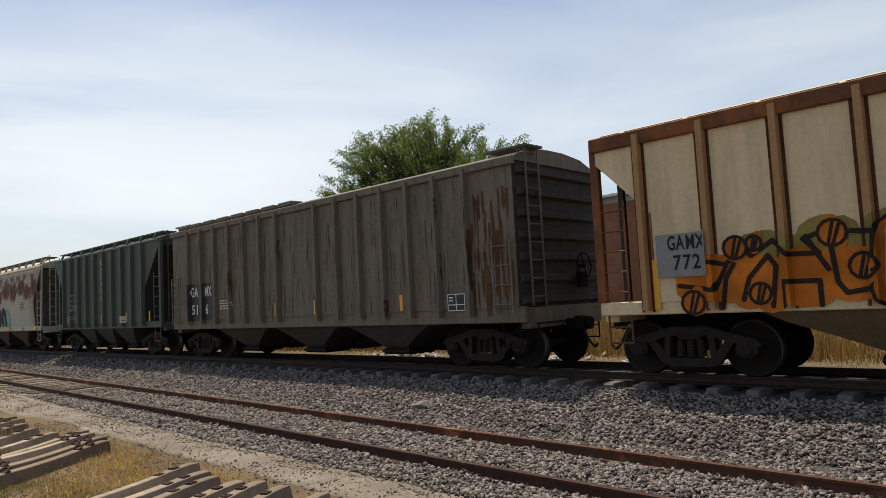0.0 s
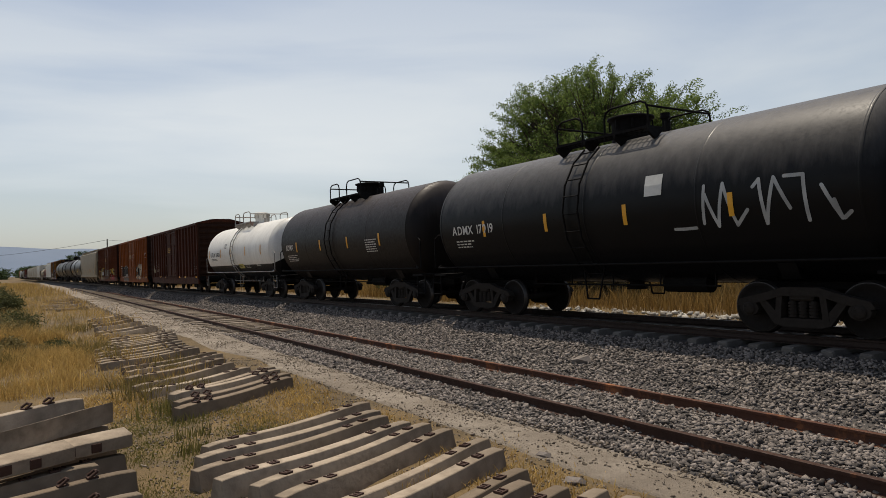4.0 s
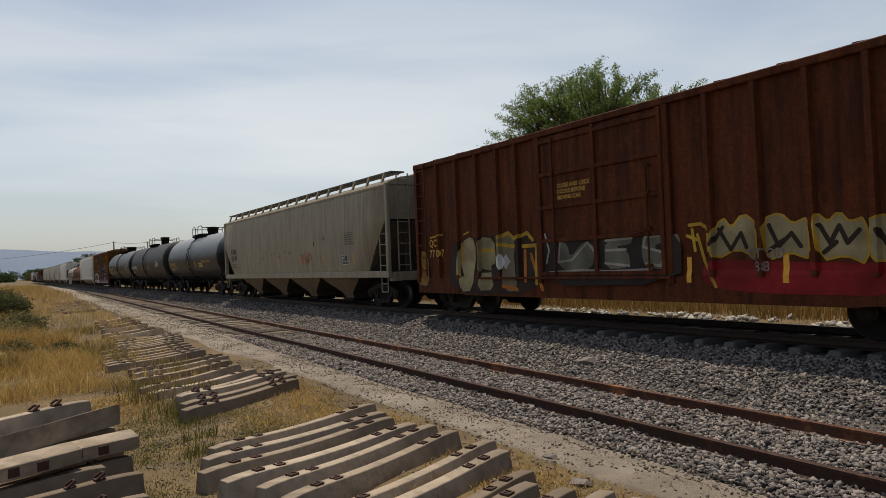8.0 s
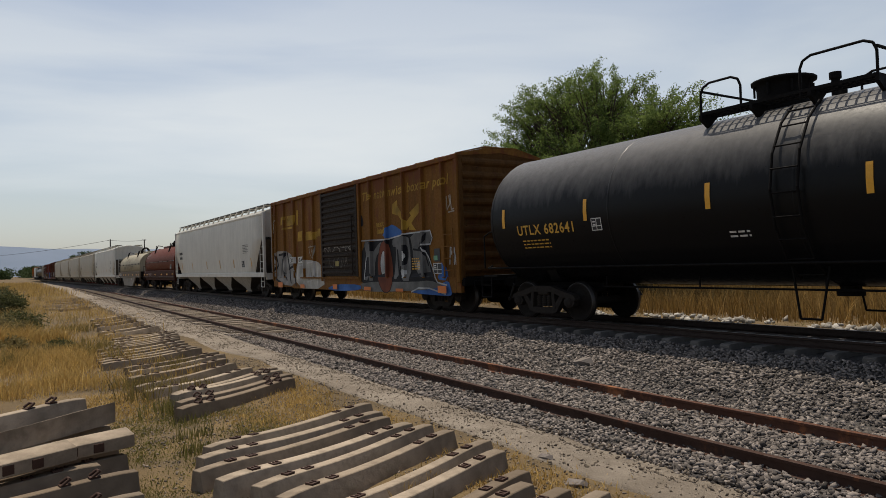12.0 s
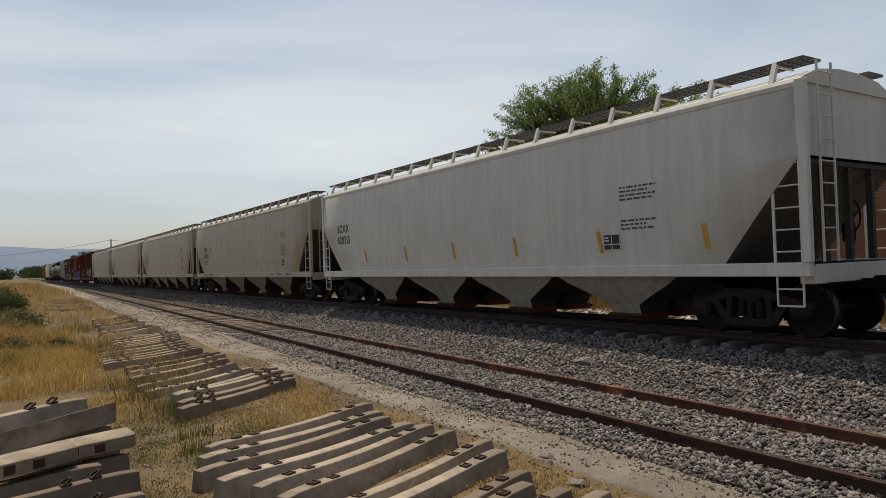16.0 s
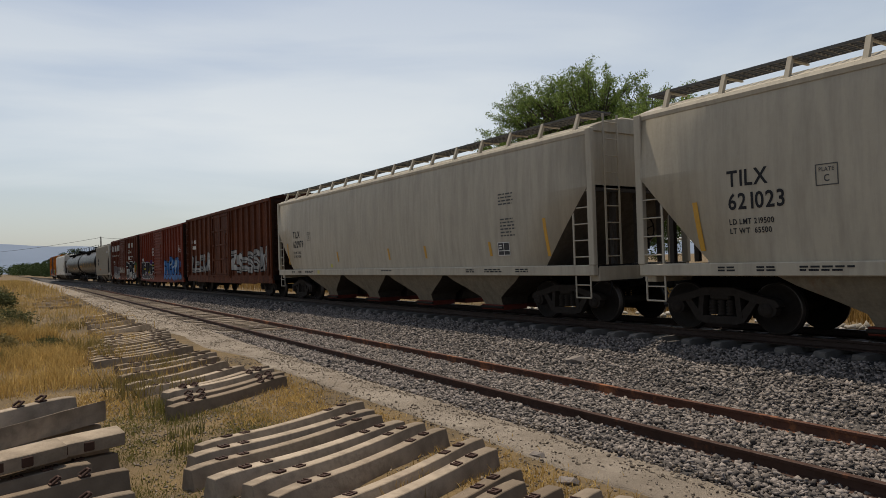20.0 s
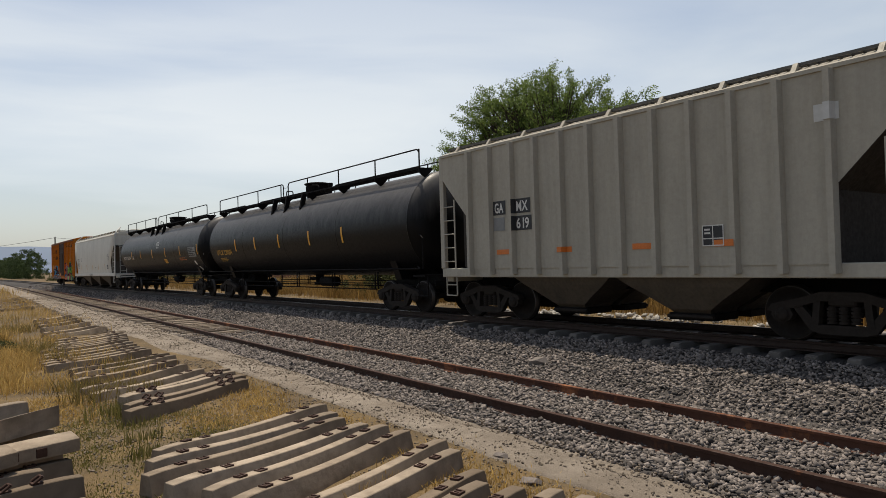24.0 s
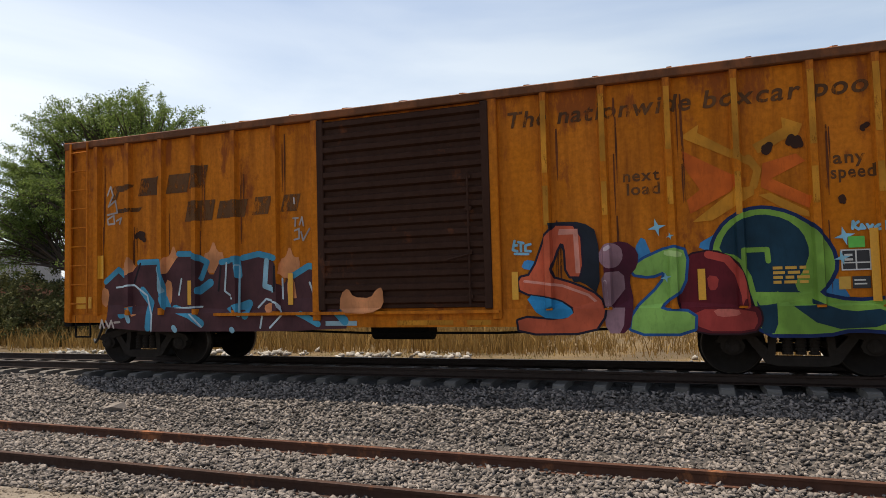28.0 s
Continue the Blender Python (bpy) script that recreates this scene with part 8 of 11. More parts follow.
shape(c, [(1.39, 2.17), (3.32, 2.23), (4.59, 2.32), (5.97, 2.35), (5.84, 1.97), (6.06, 0.98), (6.54, 0.83), (6.33, 0.71), (5.11, 0.63), (1.44, 0.54)], COAL, 0.0010, None, 0.030, 1)
shape(c, [(1.46, 0.86), (5.12, 0.88), (5.91, 0.93), (6.61, 0.80), (6.33, 0.71), (5.11, 0.62), (2.59, 0.53), (1.48, 0.57)], (0.17, 0.165, 0.15), 0.0030, None, 0.030, 1)
shape(c, [(1.65, 2.20), (2.23, 2.20), (2.27, 1.80), (2.78, 2.13), (3.02, 2.17), (2.96, 1.96), (2.50, 1.66), (2.40, 0.91), (2.02, 0.88), (2.11, 1.29), (1.97, 0.90), (1.65, 0.94), (1.87, 1.72)], GREYFILL, 0.0040, COAL, 0.025, 1)
shape(c, [(3.71, 2.24), (4.45, 2.29), (4.78, 2.19), (4.82, 0.89), (4.25, 0.91), (4.18, 1.49), (3.99, 0.96), (3.75, 0.97), (3.96, 1.94), (3.68, 1.99)], GREYFILL, 0.0040, COAL, 0.025, 1)
shape(c, [(4.78, 2.31), (5.93, 2.35), (6.04, 2.18), (5.90, 1.98), (5.42, 1.99), (5.18, 1.84), (5.66, 1.83), (5.86, 1.44), (6.00, 0.98), (5.29, 1.03), (5.00, 1.39), (4.93, 1.89)], GREYFILL, 0.0040, COAL, 0.025, 1)
shape(c, [(2.89, 2.10), (3.22, 2.23), (3.48, 2.04), (3.67, 1.50), (3.69, 0.89), (3.47, 0.55), (3.03, 0.54), (2.72, 0.88), (2.65, 1.53)], (0.17, 0.045, 0.02), 0.0080, COAL, 0.025, 1)
shape(c, [(3.10, 1.89), (3.26, 1.67), (3.27, 1.20), (3.12, 1.01), (2.93, 1.11), (2.85, 1.44), (2.95, 1.76)], (0.46, 0.46, 0.44), 0.0110, COAL, 0.020, 1)
shape(c, [(4.30, 2.00), (4.62, 2.01), (4.71, 1.69), (4.56, 1.37), (4.32, 1.39), (4.23, 1.71)], COAL, 0.0080, None, 0.030, 1)
shape(c, [(4.48, 1.85), (4.56, 1.68), (4.49, 1.48), (4.38, 1.58), (4.39, 1.76)], (0.46, 0.46, 0.44), 0.0100, None, 0.030, 1)
shape(c, [(4.15, 1.27), (4.56, 1.27), (4.58, 1.03), (4.25, 0.99)], (0.46, 0.46, 0.44), 0.0080, None, 0.030, 1)
shape(c, [(5.19, 1.46), (5.33, 1.49), (5.34, 1.25), (5.20, 1.21)], (0.46, 0.46, 0.44), 0.0080, None, 0.030, 1)
lines(c, [[(4.01, 1.86), (4.16, 0.97)], [(5.00, 1.85), (5.64, 1.78), (5.82, 1.37)], [(5.34, 1.04), (5.91, 0.99)], [(5.47, 2.23), (5.38, 2.01)], [(5.70, 2.28), (5.61, 2.00)]], COAL, 0.030, 0.0120)
lines(c, [[(1.40, 2.26), (3.32, 2.22), (3.73, 2.26), (4.59, 2.34), (5.35, 2.35), (5.96, 2.36), (6.07, 2.15), (5.96, 1.97), (5.54, 1.97)], [(5.57, 1.88), (5.86, 1.58), (6.14, 1.11), (6.34, 0.87), (6.81, 0.80)], [(4.86, 0.58), (5.28, 0.70), (5.90, 0.70), (6.73, 0.55)], [(1.84, 1.68), (1.73, 0.96)]], (0.50, 0.50, 0.48), 0.022, 0.0140)
shape(c, [(-4.68, 1.73), (-3.48, 1.72), (-2.46, 1.65), (-1.77, 1.33), (-1.71, 0.57), (-4.64, 0.55)], (0.46, 0.43, 0.37), 0.0000, None, 0.030, 1)
shape(c, [(-7.44, 2.17), (-5.49, 2.14), (-4.77, 1.51), (-4.68, 0.62), (-7.08, 0.74)], (0.30, 0.28, 0.25), 0.0000, None, 0.030, 1)
lines(c, [[(-7.17, 2.06), (-6.89, 1.55), (-7.39, 1.15)], [(-6.79, 1.99), (-5.94, 2.04), (-6.14, 1.41), (-5.76, 0.90)], [(-6.37, 1.78), (-6.52, 1.02)], [(-5.74, 2.06), (-5.28, 0.79)], [(-5.54, 1.38), (-4.91, 1.51), (-4.72, 0.68)], [(-7.13, 0.92), (-6.59, 0.80)]], COAL, 0.050, 0.0030)
lines(c, [[(-4.45, 1.50), (-3.79, 1.54), (-3.75, 1.09), (-4.38, 1.03), (-4.45, 1.50)], [(-3.49, 1.59), (-2.67, 1.63), (-2.61, 0.94), (-3.43, 0.83)], [(-2.40, 1.36), (-2.36, 0.63)], [(-3.10, 1.26), (-3.09, 0.67)]], (0.56, 0.54, 0.50), 0.030, 0.0030)
lines(c, [[(-3.12, 2.28), (-3.22, 2.00), (-3.03, 1.80)], [(-2.89, 2.27), (-3.02, 2.03), (-2.75, 1.98), (-2.88, 1.74)], [(-2.62, 2.20), (-2.68, 1.76)], [(-3.33, 2.22), (-2.56, 2.24)]], (0.42, 0.38, 0.30), 0.016, 0.0030)
lines(c, [[(-7.24, 3.59), (-7.10, 3.07), (-7.28, 2.85)], [(-7.07, 3.55), (-7.21, 3.20)]], (0.42, 0.38, 0.30), 0.020, 0.0030)
lines(c, [[(6.85, 3.25), (6.88, 2.88), (7.03, 3.04), (6.98, 3.26)], [(7.04, 3.28), (7.09, 2.88), (7.21, 2.89)], [(6.93, 2.81), (7.21, 2.83)]], (0.38, 0.33, 0.26), 0.020, 0.0030)
shape(c, [(1.38, 3.11), (1.57, 3.15), (1.70, 2.84), (1.59, 2.74), (1.38, 2.76)], COAL, 0.0000, None, 0.030, 1)
for x0, x1, word in ((-5.45, -4.68, "318"), (-4.48, -3.8, "64")):
    patch(c, "patch", x0, x1, 1.6, 1.86, WHITEPLATE, 0.016)
    write(c, word, x0 + 0.08, 1.64, 0.18, INK, x1 - x0 - 0.16, lift=0.02)
scrawl(c, -1.5, 1.2, 1.95, 2.12, (0.30, 0.27, 0.22), 54, 9, 0.010, face=-1.535)
scrawl(c, -1.2, 0.6, 1.35, 1.75, (0.16, 0.14, 0.11), 55, 6, 0.010, face=-1.535)
patch(c, "patch", -0.5, -0.2, 1.42, 1.6, spray((0.45, 0.36, 0.12), 0.4), 0.0, face=-1.535)
scrawl(c, 6.95, 7.4, 1.35, 1.85, CHALK, 57, 5, 0.02)
patch(c, "panel", 6.15, 6.45, 1.46, 1.83, PANELBLACK, 0.012)
patch(c, "sticker", 6.12, 6.33, 1.5, 1.63, spray((0.2, 0.4, 0.25), 0.2), 0.018)
frame_sign(c, 6.08, 6.53, 1.12, 1.42, PALE, PANELBLACK)
small_print(c, 4.89, 1.55, 0.55, 5, GOLD, 0.035, 0.075, 39, 0.016)
for x0, x1, z1 in ((-6.7, -6.15, 0.8), (-4.05, -3.6, 0.73), (-0.8, -0.42, 0.76), (1.78, 2.28, 0.70), (3.98, 4.44, 0.67), (6.42, 6.86, 0.78)):
    patch(c, "reflector", x0, x1, 0.58, z1, ORANGE, 0.066)
# 17 to 19
c = long_hopper("white smooth-sided hopper car", 256.21, 275.24, white, bay_mat=CHUTE_PALE)
reflectors(c, (-7.5, -4.6, -1.0, 1.9, 4.6, 7.6), 1.5, 1.95, TICK, slant=-0.06)
small_print(c, -8.1, 2.5, 1.0, 2, INK, 0.16, 0.3, 19)
small_print(c, 6.3, 2.6, 0.9, 6, SOFTINK, seed=20)
frame_sign(c, 6.0, 6.45, 1.5, 1.85, PALE, PANELBLACK)
c = coil_car("red coil car with rounded red hood", 275.9, 288.2, coil_red, coil_red_frame, top=3.38, deep=0.22)
oval(c, -5.62, 2.76, 0.27, 0.2, CHALK)
oval(c, -4.85, 2.76, 0.36, 0.2, CHALK)
loops(c, -5.2, -4.3, 1.75, 2.08, 3, (0.22, 0.12, 0.10), 0.014, 0.2)
scrawl(c, -1.3, -0.5, 1.75, 2.1, (0.22, 0.12, 0.10), 55, 3, 0.014)
write(c, "TR 600210", -4.2, 1.16, 0.18, spray_mat("chipped_stencil", (0.4, 0.3, 0.26), 0.55), 1.65)
for x in (-5.75, -4.5, -1.0, 1.6, 3.6, 5.6):
    patch(c, "reflector", x - 0.24, x + 0.24, 1.17, 1.28, YELLOW, 0.002)
patch(c, "placard", -5.2, -4.85, 1.38, 1.5, coil_red_frame, 0.002)
frame_sign(c, 4.08, 4.59, 1.62, 1.92, PALE, PANELBLACK)
small_print(c, -5.15, 1.42, 0.3, 1, PALE, 0.05, 0.2, 21, 0.004)
c = coil_car("cream coil car with black scribbles and deep side frame", 290.3, 302.9, coil_cream, coil_band, low_frame=True, sill_mat=coil_skirt)
patch(c, "placard", -5.9, -4.5, 1.16, 1.38, WHITEPLATE, 0.002)
write(c, "LRS 166387", -5.85, 1.2, 0.15, INK, 1.3, lift=0.006)
loops(c, -2.9, 0.2, 2.42, 2.8, 7, (0.07, 0.055, 0.035), 0.015, 0.5)
scrawl(c, -2.7, 0.8, 2.4, 2.9, (0.07, 0.055, 0.035), 53, 5, 0.012)
scrawl(c, 3.4, 4.1, 2.5, 2.85, (0.07, 0.055, 0.035), 56, 2, 0.016)
at, arches = -3.6, [(-3.6, 1.72)]
for k in range(11):
    wide, tall = 0.22 + 0.055 * k, 0.28 + 0.022 * k
    arches += [(at + wide * j / 6, 1.72 + tall * math.sin(math.pi * j / 6)) for j in range(1, 7)]
    at += wide
lines(c, [arches[:43], [(arches[42][0] - 0.5, 2.5), arches[42]], arches[42:], [(at - 1.2, 2.12), (at - 0.3, 1.98), (at + 0.25, 1.9)], [(at - 0.9, 2.62), (at - 0.2, 2.0)]], (0.03, 0.025, 0.02), 0.02)
lines(c, [[(2.4, 2.62), (3.4, 2.86)], [(2.75, 2.95), (2.9, 2.55)], [(2.55, 2.88), (3.1, 2.58)]], (0.05, 0.04, 0.028), 0.018)
write(c, "CS 20", 3.3, 1.2, 0.17, INK)
for x in (-6.1, -3.2, -1.6, 0.2, 2.5, 4.6, 5.7):
    patch(c, "reflector", x - 0.2, x + 0.2, 1.17, 1.29, YELLOW, 0.002)
for x, w, nn in ((-2.2, 0.5, 3), (1.5, 0.6, 3), (4.2, 0.5, 2)):
    small_print(c, x, 1.42, w, nn, INK, 0.03, 0.06, 57)
frame_sign(c, 1.2, 1.55, 0.72, 0.98, INK, WHITEPLATE)
# 20 to 24
c = long_hopper("pale grey smooth-sided hopper car", 305.75, 324.3, white, bay_mat=CHUTE_PALE, gate_mat=GATE_RED)
write(c, "SOXX", -7.88, 2.6, 0.27, INK)
write(c, "620313", -7.88, 2.2, 0.27, INK)
reflectors(c, (-5.7, -3.0, -0.4, 2.26, 5.0, 7.5), 1.5, 1.95, TICK, slant=-0.06)
small_print(c, 5.57, 2.75, 0.9, 4, SOFTINK, seed=22)
small_print(c, 5.57, 2.1, 0.9, 3, SOFTINK, seed=23)
frame_sign(c, 5.07, 5.52, 1.55, 1.88, PALE, PANELBLACK)
for k, (a, b, number) in enumerate(((325.6, 344.4, "620912"), (345.59, 364.01, "620913"), (365.3, 383.84, "621023"), (385.02, 403.21, "620979"))):
    c = long_hopper("warm grey smooth-sided hopper car", a, b, cream, bay_mat=CHUTE_TAN, gate_mat=GATE_RED)
    write(c, "TILX", -7.36, 2.5, 0.26, INK)
    write(c, number, -7.36, 2.12, 0.26, INK)
    write(c, "LD LMT " + ("219400" if k == 1 else "219500"), -7.36, 1.87, 0.09, INK)
    write(c, "LT WT  " + ("66600" if k == 1 else "65500"), -7.36, 1.72, 0.09, INK)
    reflectors(c, (-7.9, 7.75), 1.45, 2.3, TICK, slant=-0.10)
    reflectors(c, (-3.2, 0.52, 2.65, 5.66), 1.5, 1.85, TICK, slant=-0.05)
    sill_prints(c)
    patch(c, "sticker", -3.9, -3.75, 1.3, 1.42, LEMONTAG)
    small_print(c, 6.05, 2.95, 0.6, 4, SOFTINK, seed=24)
    small_print(c, 6.1, 2.35, 0.6, 6, SOFTINK, seed=25)
    rects(c, "plate_mark", [(-5.9, -5.57, 2.36, 2.375), (-5.9, -5.57, 2.665, 2.68), (-5.9, -5.885, 2.375, 2.665), (-5.585, -5.57, 2.375, 2.665)], SOFTINK)
    write(c, "PLATE", -5.85, 2.57, 0.06, SOFTINK, 0.23)
    write(c, "C", -5.78, 2.42, 0.1, SOFTINK)
    frame_sign(c, 5.95, 6.4, 1.5, 1.82, PALE, PANELBLACK)
# 25 to 27
c = boxcar("dark red boxcar with white letter graffiti", 404.3, 419.7, mottled_red, red, mottled_red, (6, 7), (-1.7, 1.4), "panel", sill=0.6, sill_end=0.65)
graffiti(c, -6.4, -2.3, 1.1, 2.3, (0.38, 0.37, 0.34), COAL, 61, 5, 0.3, None, worn=0.4, label="white letters")
graffiti(c, 1.7, 7.0, 1.1, 2.3, (0.38, 0.37, 0.34), COAL, 62, 6, 0.3, None, worn=0.4, label="white letters")
small_print(c, -6.5, 2.9, 1.0, 2, PALE, 0.2, 0.34, 26)
c = boxcar("faded red boxcar with grey graffiti", 420.9, 435.63, bright_red, bright_red, bright_red, ([-6.52, -5.63, -4.78, -3.97, -3.11, -2.28], [2.1, 2.95, 3.8, 4.65, 5.5, 6.4]), (-1.6, 1.35), "ribbed", eave=4.30, sill=0.50, sill_end=0.56)
write(c, "BK TY", -6.48, 2.12, 0.2, PALE)
write(c, "152 030", -6.48, 1.86, 0.2, PALE)
cloud_paint(c, -7.1, -1.7, 0.95, 2.1, (0.10, 0.03, 0.14), 75, 18)
graffiti(c, -6.9, -1.8, 0.62, 1.85, (0.028, 0.026, 0.03), CHALK, 63, 5, 0.62, None, (0.5, 0.42, 0.05), lift=0.003, worn=0.15, label="dark grey letters with a white outline")
cloud_paint(c, 1.6, 6.6, 1.06, 2.0, (0.05, 0.20, 0.14), 64, 16)
graffiti(c, 1.65, 6.5, 0.62, 2.0, (0.05, 0.16, 0.38), (0.01, 0.02, 0.06), 65, 5, 0.6, None, (0.4, 0.5, 0.55), lift=0.003, label="blue letters on green")
small_print(c, -2.3, 3.0, 0.5, 8, PALE, seed=27)
small_print(c, 5.9, 2.9, 0.9, 6, PALE, seed=28)
c = boxcar("oxide red boxcar with white words and black graffiti", 437.1, 451.61, brown_red, brown_red, brown_red, ([-6.5, -5.6, -4.7, -3.8, -2.8], [2.1, 3.0, 3.85, 4.65, 5.45, 6.4]), (-1.85, 1.05), "ribbed", eave=4.32, sill=0.56, sill_end=0.80)
CHIPPED = spray_mat("chipped_white_lettering", (0.55, 0.53, 0.48), 0.5)
blocks(c, -6.64, -2.0, 3.3, 3.85, 8, CHIPPED)
write(c, "GIVES A GREEN LIGHT TO INNOVATIONS", -6.6, 2.8, 0.15, CHIPPED, 4.6)
write(c, "53 10 55", -5.7, 2.05, 0.3, CHIPPED, 3.0)
rects(c, "patch", [(-1.66 + 0.33 * k, -1.36 + 0.33 * k, 1.2, 1.72 - 0.12 * (k % 3)) for k in range(8)], spray((0.36, 0.32, 0.26), 0.62), face=-1.535)
rects(c, "patch", [(-5.7, -4.75, 1.03, 1.9), (-4.7, -3.85, 1.03, 1.88), (-3.8, -1.95, 1.03, 1.78)], spray((0.16, 0.135, 0.13), 0.2))
graffiti(c, -5.6, -1.95, 0.62, 1.3, SILVER, CHALK, 67, 7, 0.4, None, lift=0.003, label="grey and white letters")
blocks(c, 2.5, 5.0, 3.4, 3.8, 5, CHIPPED)
write(c, "SERVES", 2.89, 2.92, 0.27, CHIPPED, 1.8)
write(c, "THE SOUTH", 2.5, 2.35, 0.3, CHIPPED, 2.6)
scrawl(c, 1.45, 2.0, 1.3, 2.2, CHALK, 68, 3, 0.03)
GRAFWHITE, GRAFGREEN = (0.50, 0.49, 0.45), (0.03, 0.19, 0.05)
cloud_paint(c, 5.6, 6.6, 1.2, 2.1, GRAFGREEN, 70, 9)
cloud_paint(c, 1.5, 2.1, 0.7, 1.3, GRAFGREEN, 71, 6)
cloud_paint(c, 4.3, 5.0, 0.7, 2.2, GRAFGREEN, 72, 5)
for k in range(7):
    cloud_paint(c, 1.65 + 0.62 * k, 2.75 + 0.62 * k, 0.66, 1.6 if k in (0, 6) else 1.95, GRAFWHITE, 250 + k, 9, 0.002)
rects(c, "graffiti", [(5.4, 6.5, 0.84, 1.45)], spray(GRAFWHITE, 0.15), 0.003)
for ch, x0, x1 in (("3", 1.85, 3.25), ("F", 3.35, 4.5), ("K", 4.45, 6.1)):
    painted_letter(c, ch, x0, x1, 0.68, 2.14, 0.165, (0.014, 0.014, 0.017), GRAFWHITE, 0.024, None, edge=0.07)
rects(c, "graffiti", [(5.9, 6.48, 1.2, 1.32), (6.36, 6.48, 1.32, 1.82)], spray((0.55, 0.27, 0.02)), 0.06)
frame_sign(c, 4.75, 5.2, 1.42, 1.7, PALE, PANELBLACK)
patch(c, "sticker", 3.55, 3.78, 1.58, 1.74, GREENINK, 0.06)
patch(c, "panel", 3.8, 4.1, 1.5, 1.76, PANELBLACK, 0.06)
for x in (-6.6, -4.75, -2.2, -0.17, 1.95, 4.3):
    patch(c, "reflector", x - 0.22, x + 0.22, 0.64, 0.74, ORANGE, 0.06)
# 28
# bay paint here is a dark brown that includes the shade
c = hopper("grey ribbed hopper car with black patches", 453.4, 464.14, cool, FLAT, cut_at=3.5, cut_low=2.3, cut_in=1.15, top=4.08, ribs=12, rib_x=[-4.13 + 0.751 * k for k in range(12)], rib_mat=cool, bays=2, bay_mat=steel("shaded_brown_bay_paint", (0.085, 0.068, 0.048), 0.3, 0.6), post_mat=cool, deck_h=0.15, bracket_mat=cool)
patch(c, "patch", -3.3, -2.92, 2.08, 2.38, PATCHGREY, 0.002)
for x0, x1, z0, word in ((-3.3, -2.88, 2.44, "GA"), (-2.58, -2.08, 2.44, "MX"), (-2.58, -2.05, 2.06, "619")):
    patch(c, "patch", x0, x1, z0, z0 + 0.32, PANELBLACK, 0.002)
    write(c, word, x0 + 0.05, z0 + 0.05, 0.22, PALE, x1 - x0 - 0.1, lift=0.006)
frame_sign(c, 2.03, 2.42, 1.55, 1.9, PALE, PANELBLACK)
for x in (-3.0, -1.12, 0.8, 2.45):
    patch(c, "reflector", x - 0.21, x + 0.21, 1.54, 1.65, ORANGE, 0.004)
patch(c, "patch", 3.9, 4.25, 3.3, 3.55, WHITEPLATE)
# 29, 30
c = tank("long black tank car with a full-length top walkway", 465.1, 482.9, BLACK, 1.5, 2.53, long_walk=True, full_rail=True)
write(c, "UTLX 220004", -7.5, 1.98, 0.22, GOLD, 1.94)
reflectors(c, (-5.0, -2.8, -0.4, 2.2, 4.6), 2.1, 2.6)
small_print(c, -7.3, 1.8, 0.9, 3, GOLD, 0.03, 0.07, 29)
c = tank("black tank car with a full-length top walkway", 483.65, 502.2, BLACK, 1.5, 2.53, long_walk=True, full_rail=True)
write(c, "NATX 35804", -7.89, 2.1, 0.22, PALE, 2.0)
reflectors(c, (-5.5, -3.1, -0.25, 2.6, 5.5, 8.5), 2.1, 2.6)
patch(c, "placard", 2.14, 2.7, 1.72, 1.98, YELLOW)
small_print(c, 2.2, 1.90, 0.44, 3, INK, 0.03, 0.06, 34, 0.003)
for k, row in enumerate(("WATER CAPY", "379987 LBS", "127000 KGS")):
    write(c, row, 0.70, 2.92 - 0.14 * k, 0.09, PALE, 0.62)
small_print(c, -7.85, 1.86, 1.5, 2, SOFTINK, 0.035, 0.11, 37)
frame_sign(c, -5.2, -4.96, 2.08, 2.32, PALE, PANELBLACK)
patch(c, "panel", 7.0, 8.2, 2.0, 2.5, PATCHGREY)
small_print(c, 7.05, 2.42, 1.1, 5, INK, 0.05, 0.09, 31, 0.003)
for x, z in ((7.6, 1.66), (7.75, 1.3)):
    rects(c, "placard", [(x - 0.12, x + 0.12, z - 0.12, z + 0.12)], WHITEPLATE)
small_print(c, 5.2, 1.95, 1.4, 2, ORANGE, 0.04, 0.1, 32)
# 31
c = hopper("clean white hopper car with grating walkway", 503.63, 521.0, white, SMOOTH, cut_at=3.2, cut_low=2.1, cut_in=1.15, top=4.08, bays=3, tube_post=True, joints=False, deck_h=0.2, board_mat=steel("brown_grating", (0.11, 0.075, 0.05), 0.3, 0.3))
patch(c, "reflector", -7.32, -7.24, 1.45, 2.1, YELLOW, 0.004)
rects(c, "panel_border", [(-5.3, -5.02, 2.28, 2.30), (-5.3, -5.02, 2.56, 2.58), (-5.3, -5.28, 2.30, 2.56), (-5.04, -5.02, 2.30, 2.56), (-5.24, -5.1, 2.47, 2.5), (-5.2, -5.12, 2.34, 2.42)], INK)
write(c, "UTCX", -7.0, 2.27, 0.25, INK)
write(c, "46759", -7.0, 1.95, 0.25, INK)
write(c, "LD LMT 197200 LB", -6.98, 1.82, 0.08, INK)
write(c, "LT WT 65800 LB", -6.98, 1.69, 0.08, INK)
reflectors(c, (-5.16, -2.57, 0.05, 2.57, 5.2), 1.5, 1.95, TICK, slant=-0.06)
write(c, "CAUTION", 1.0, 1.64, 0.1, INK)
write(c, "CLOSE HOPPER GATES AND ROOF", -1.2, 1.14, 0.07, INK, face=-1.555)
write(c, "HATCHES BEFORE MOVING CAR", -1.2, 1.05, 0.07, INK, face=-1.555)
frame_sign(c, 5.9, 6.4, 1.55, 1.88, PALE, PANELBLACK)
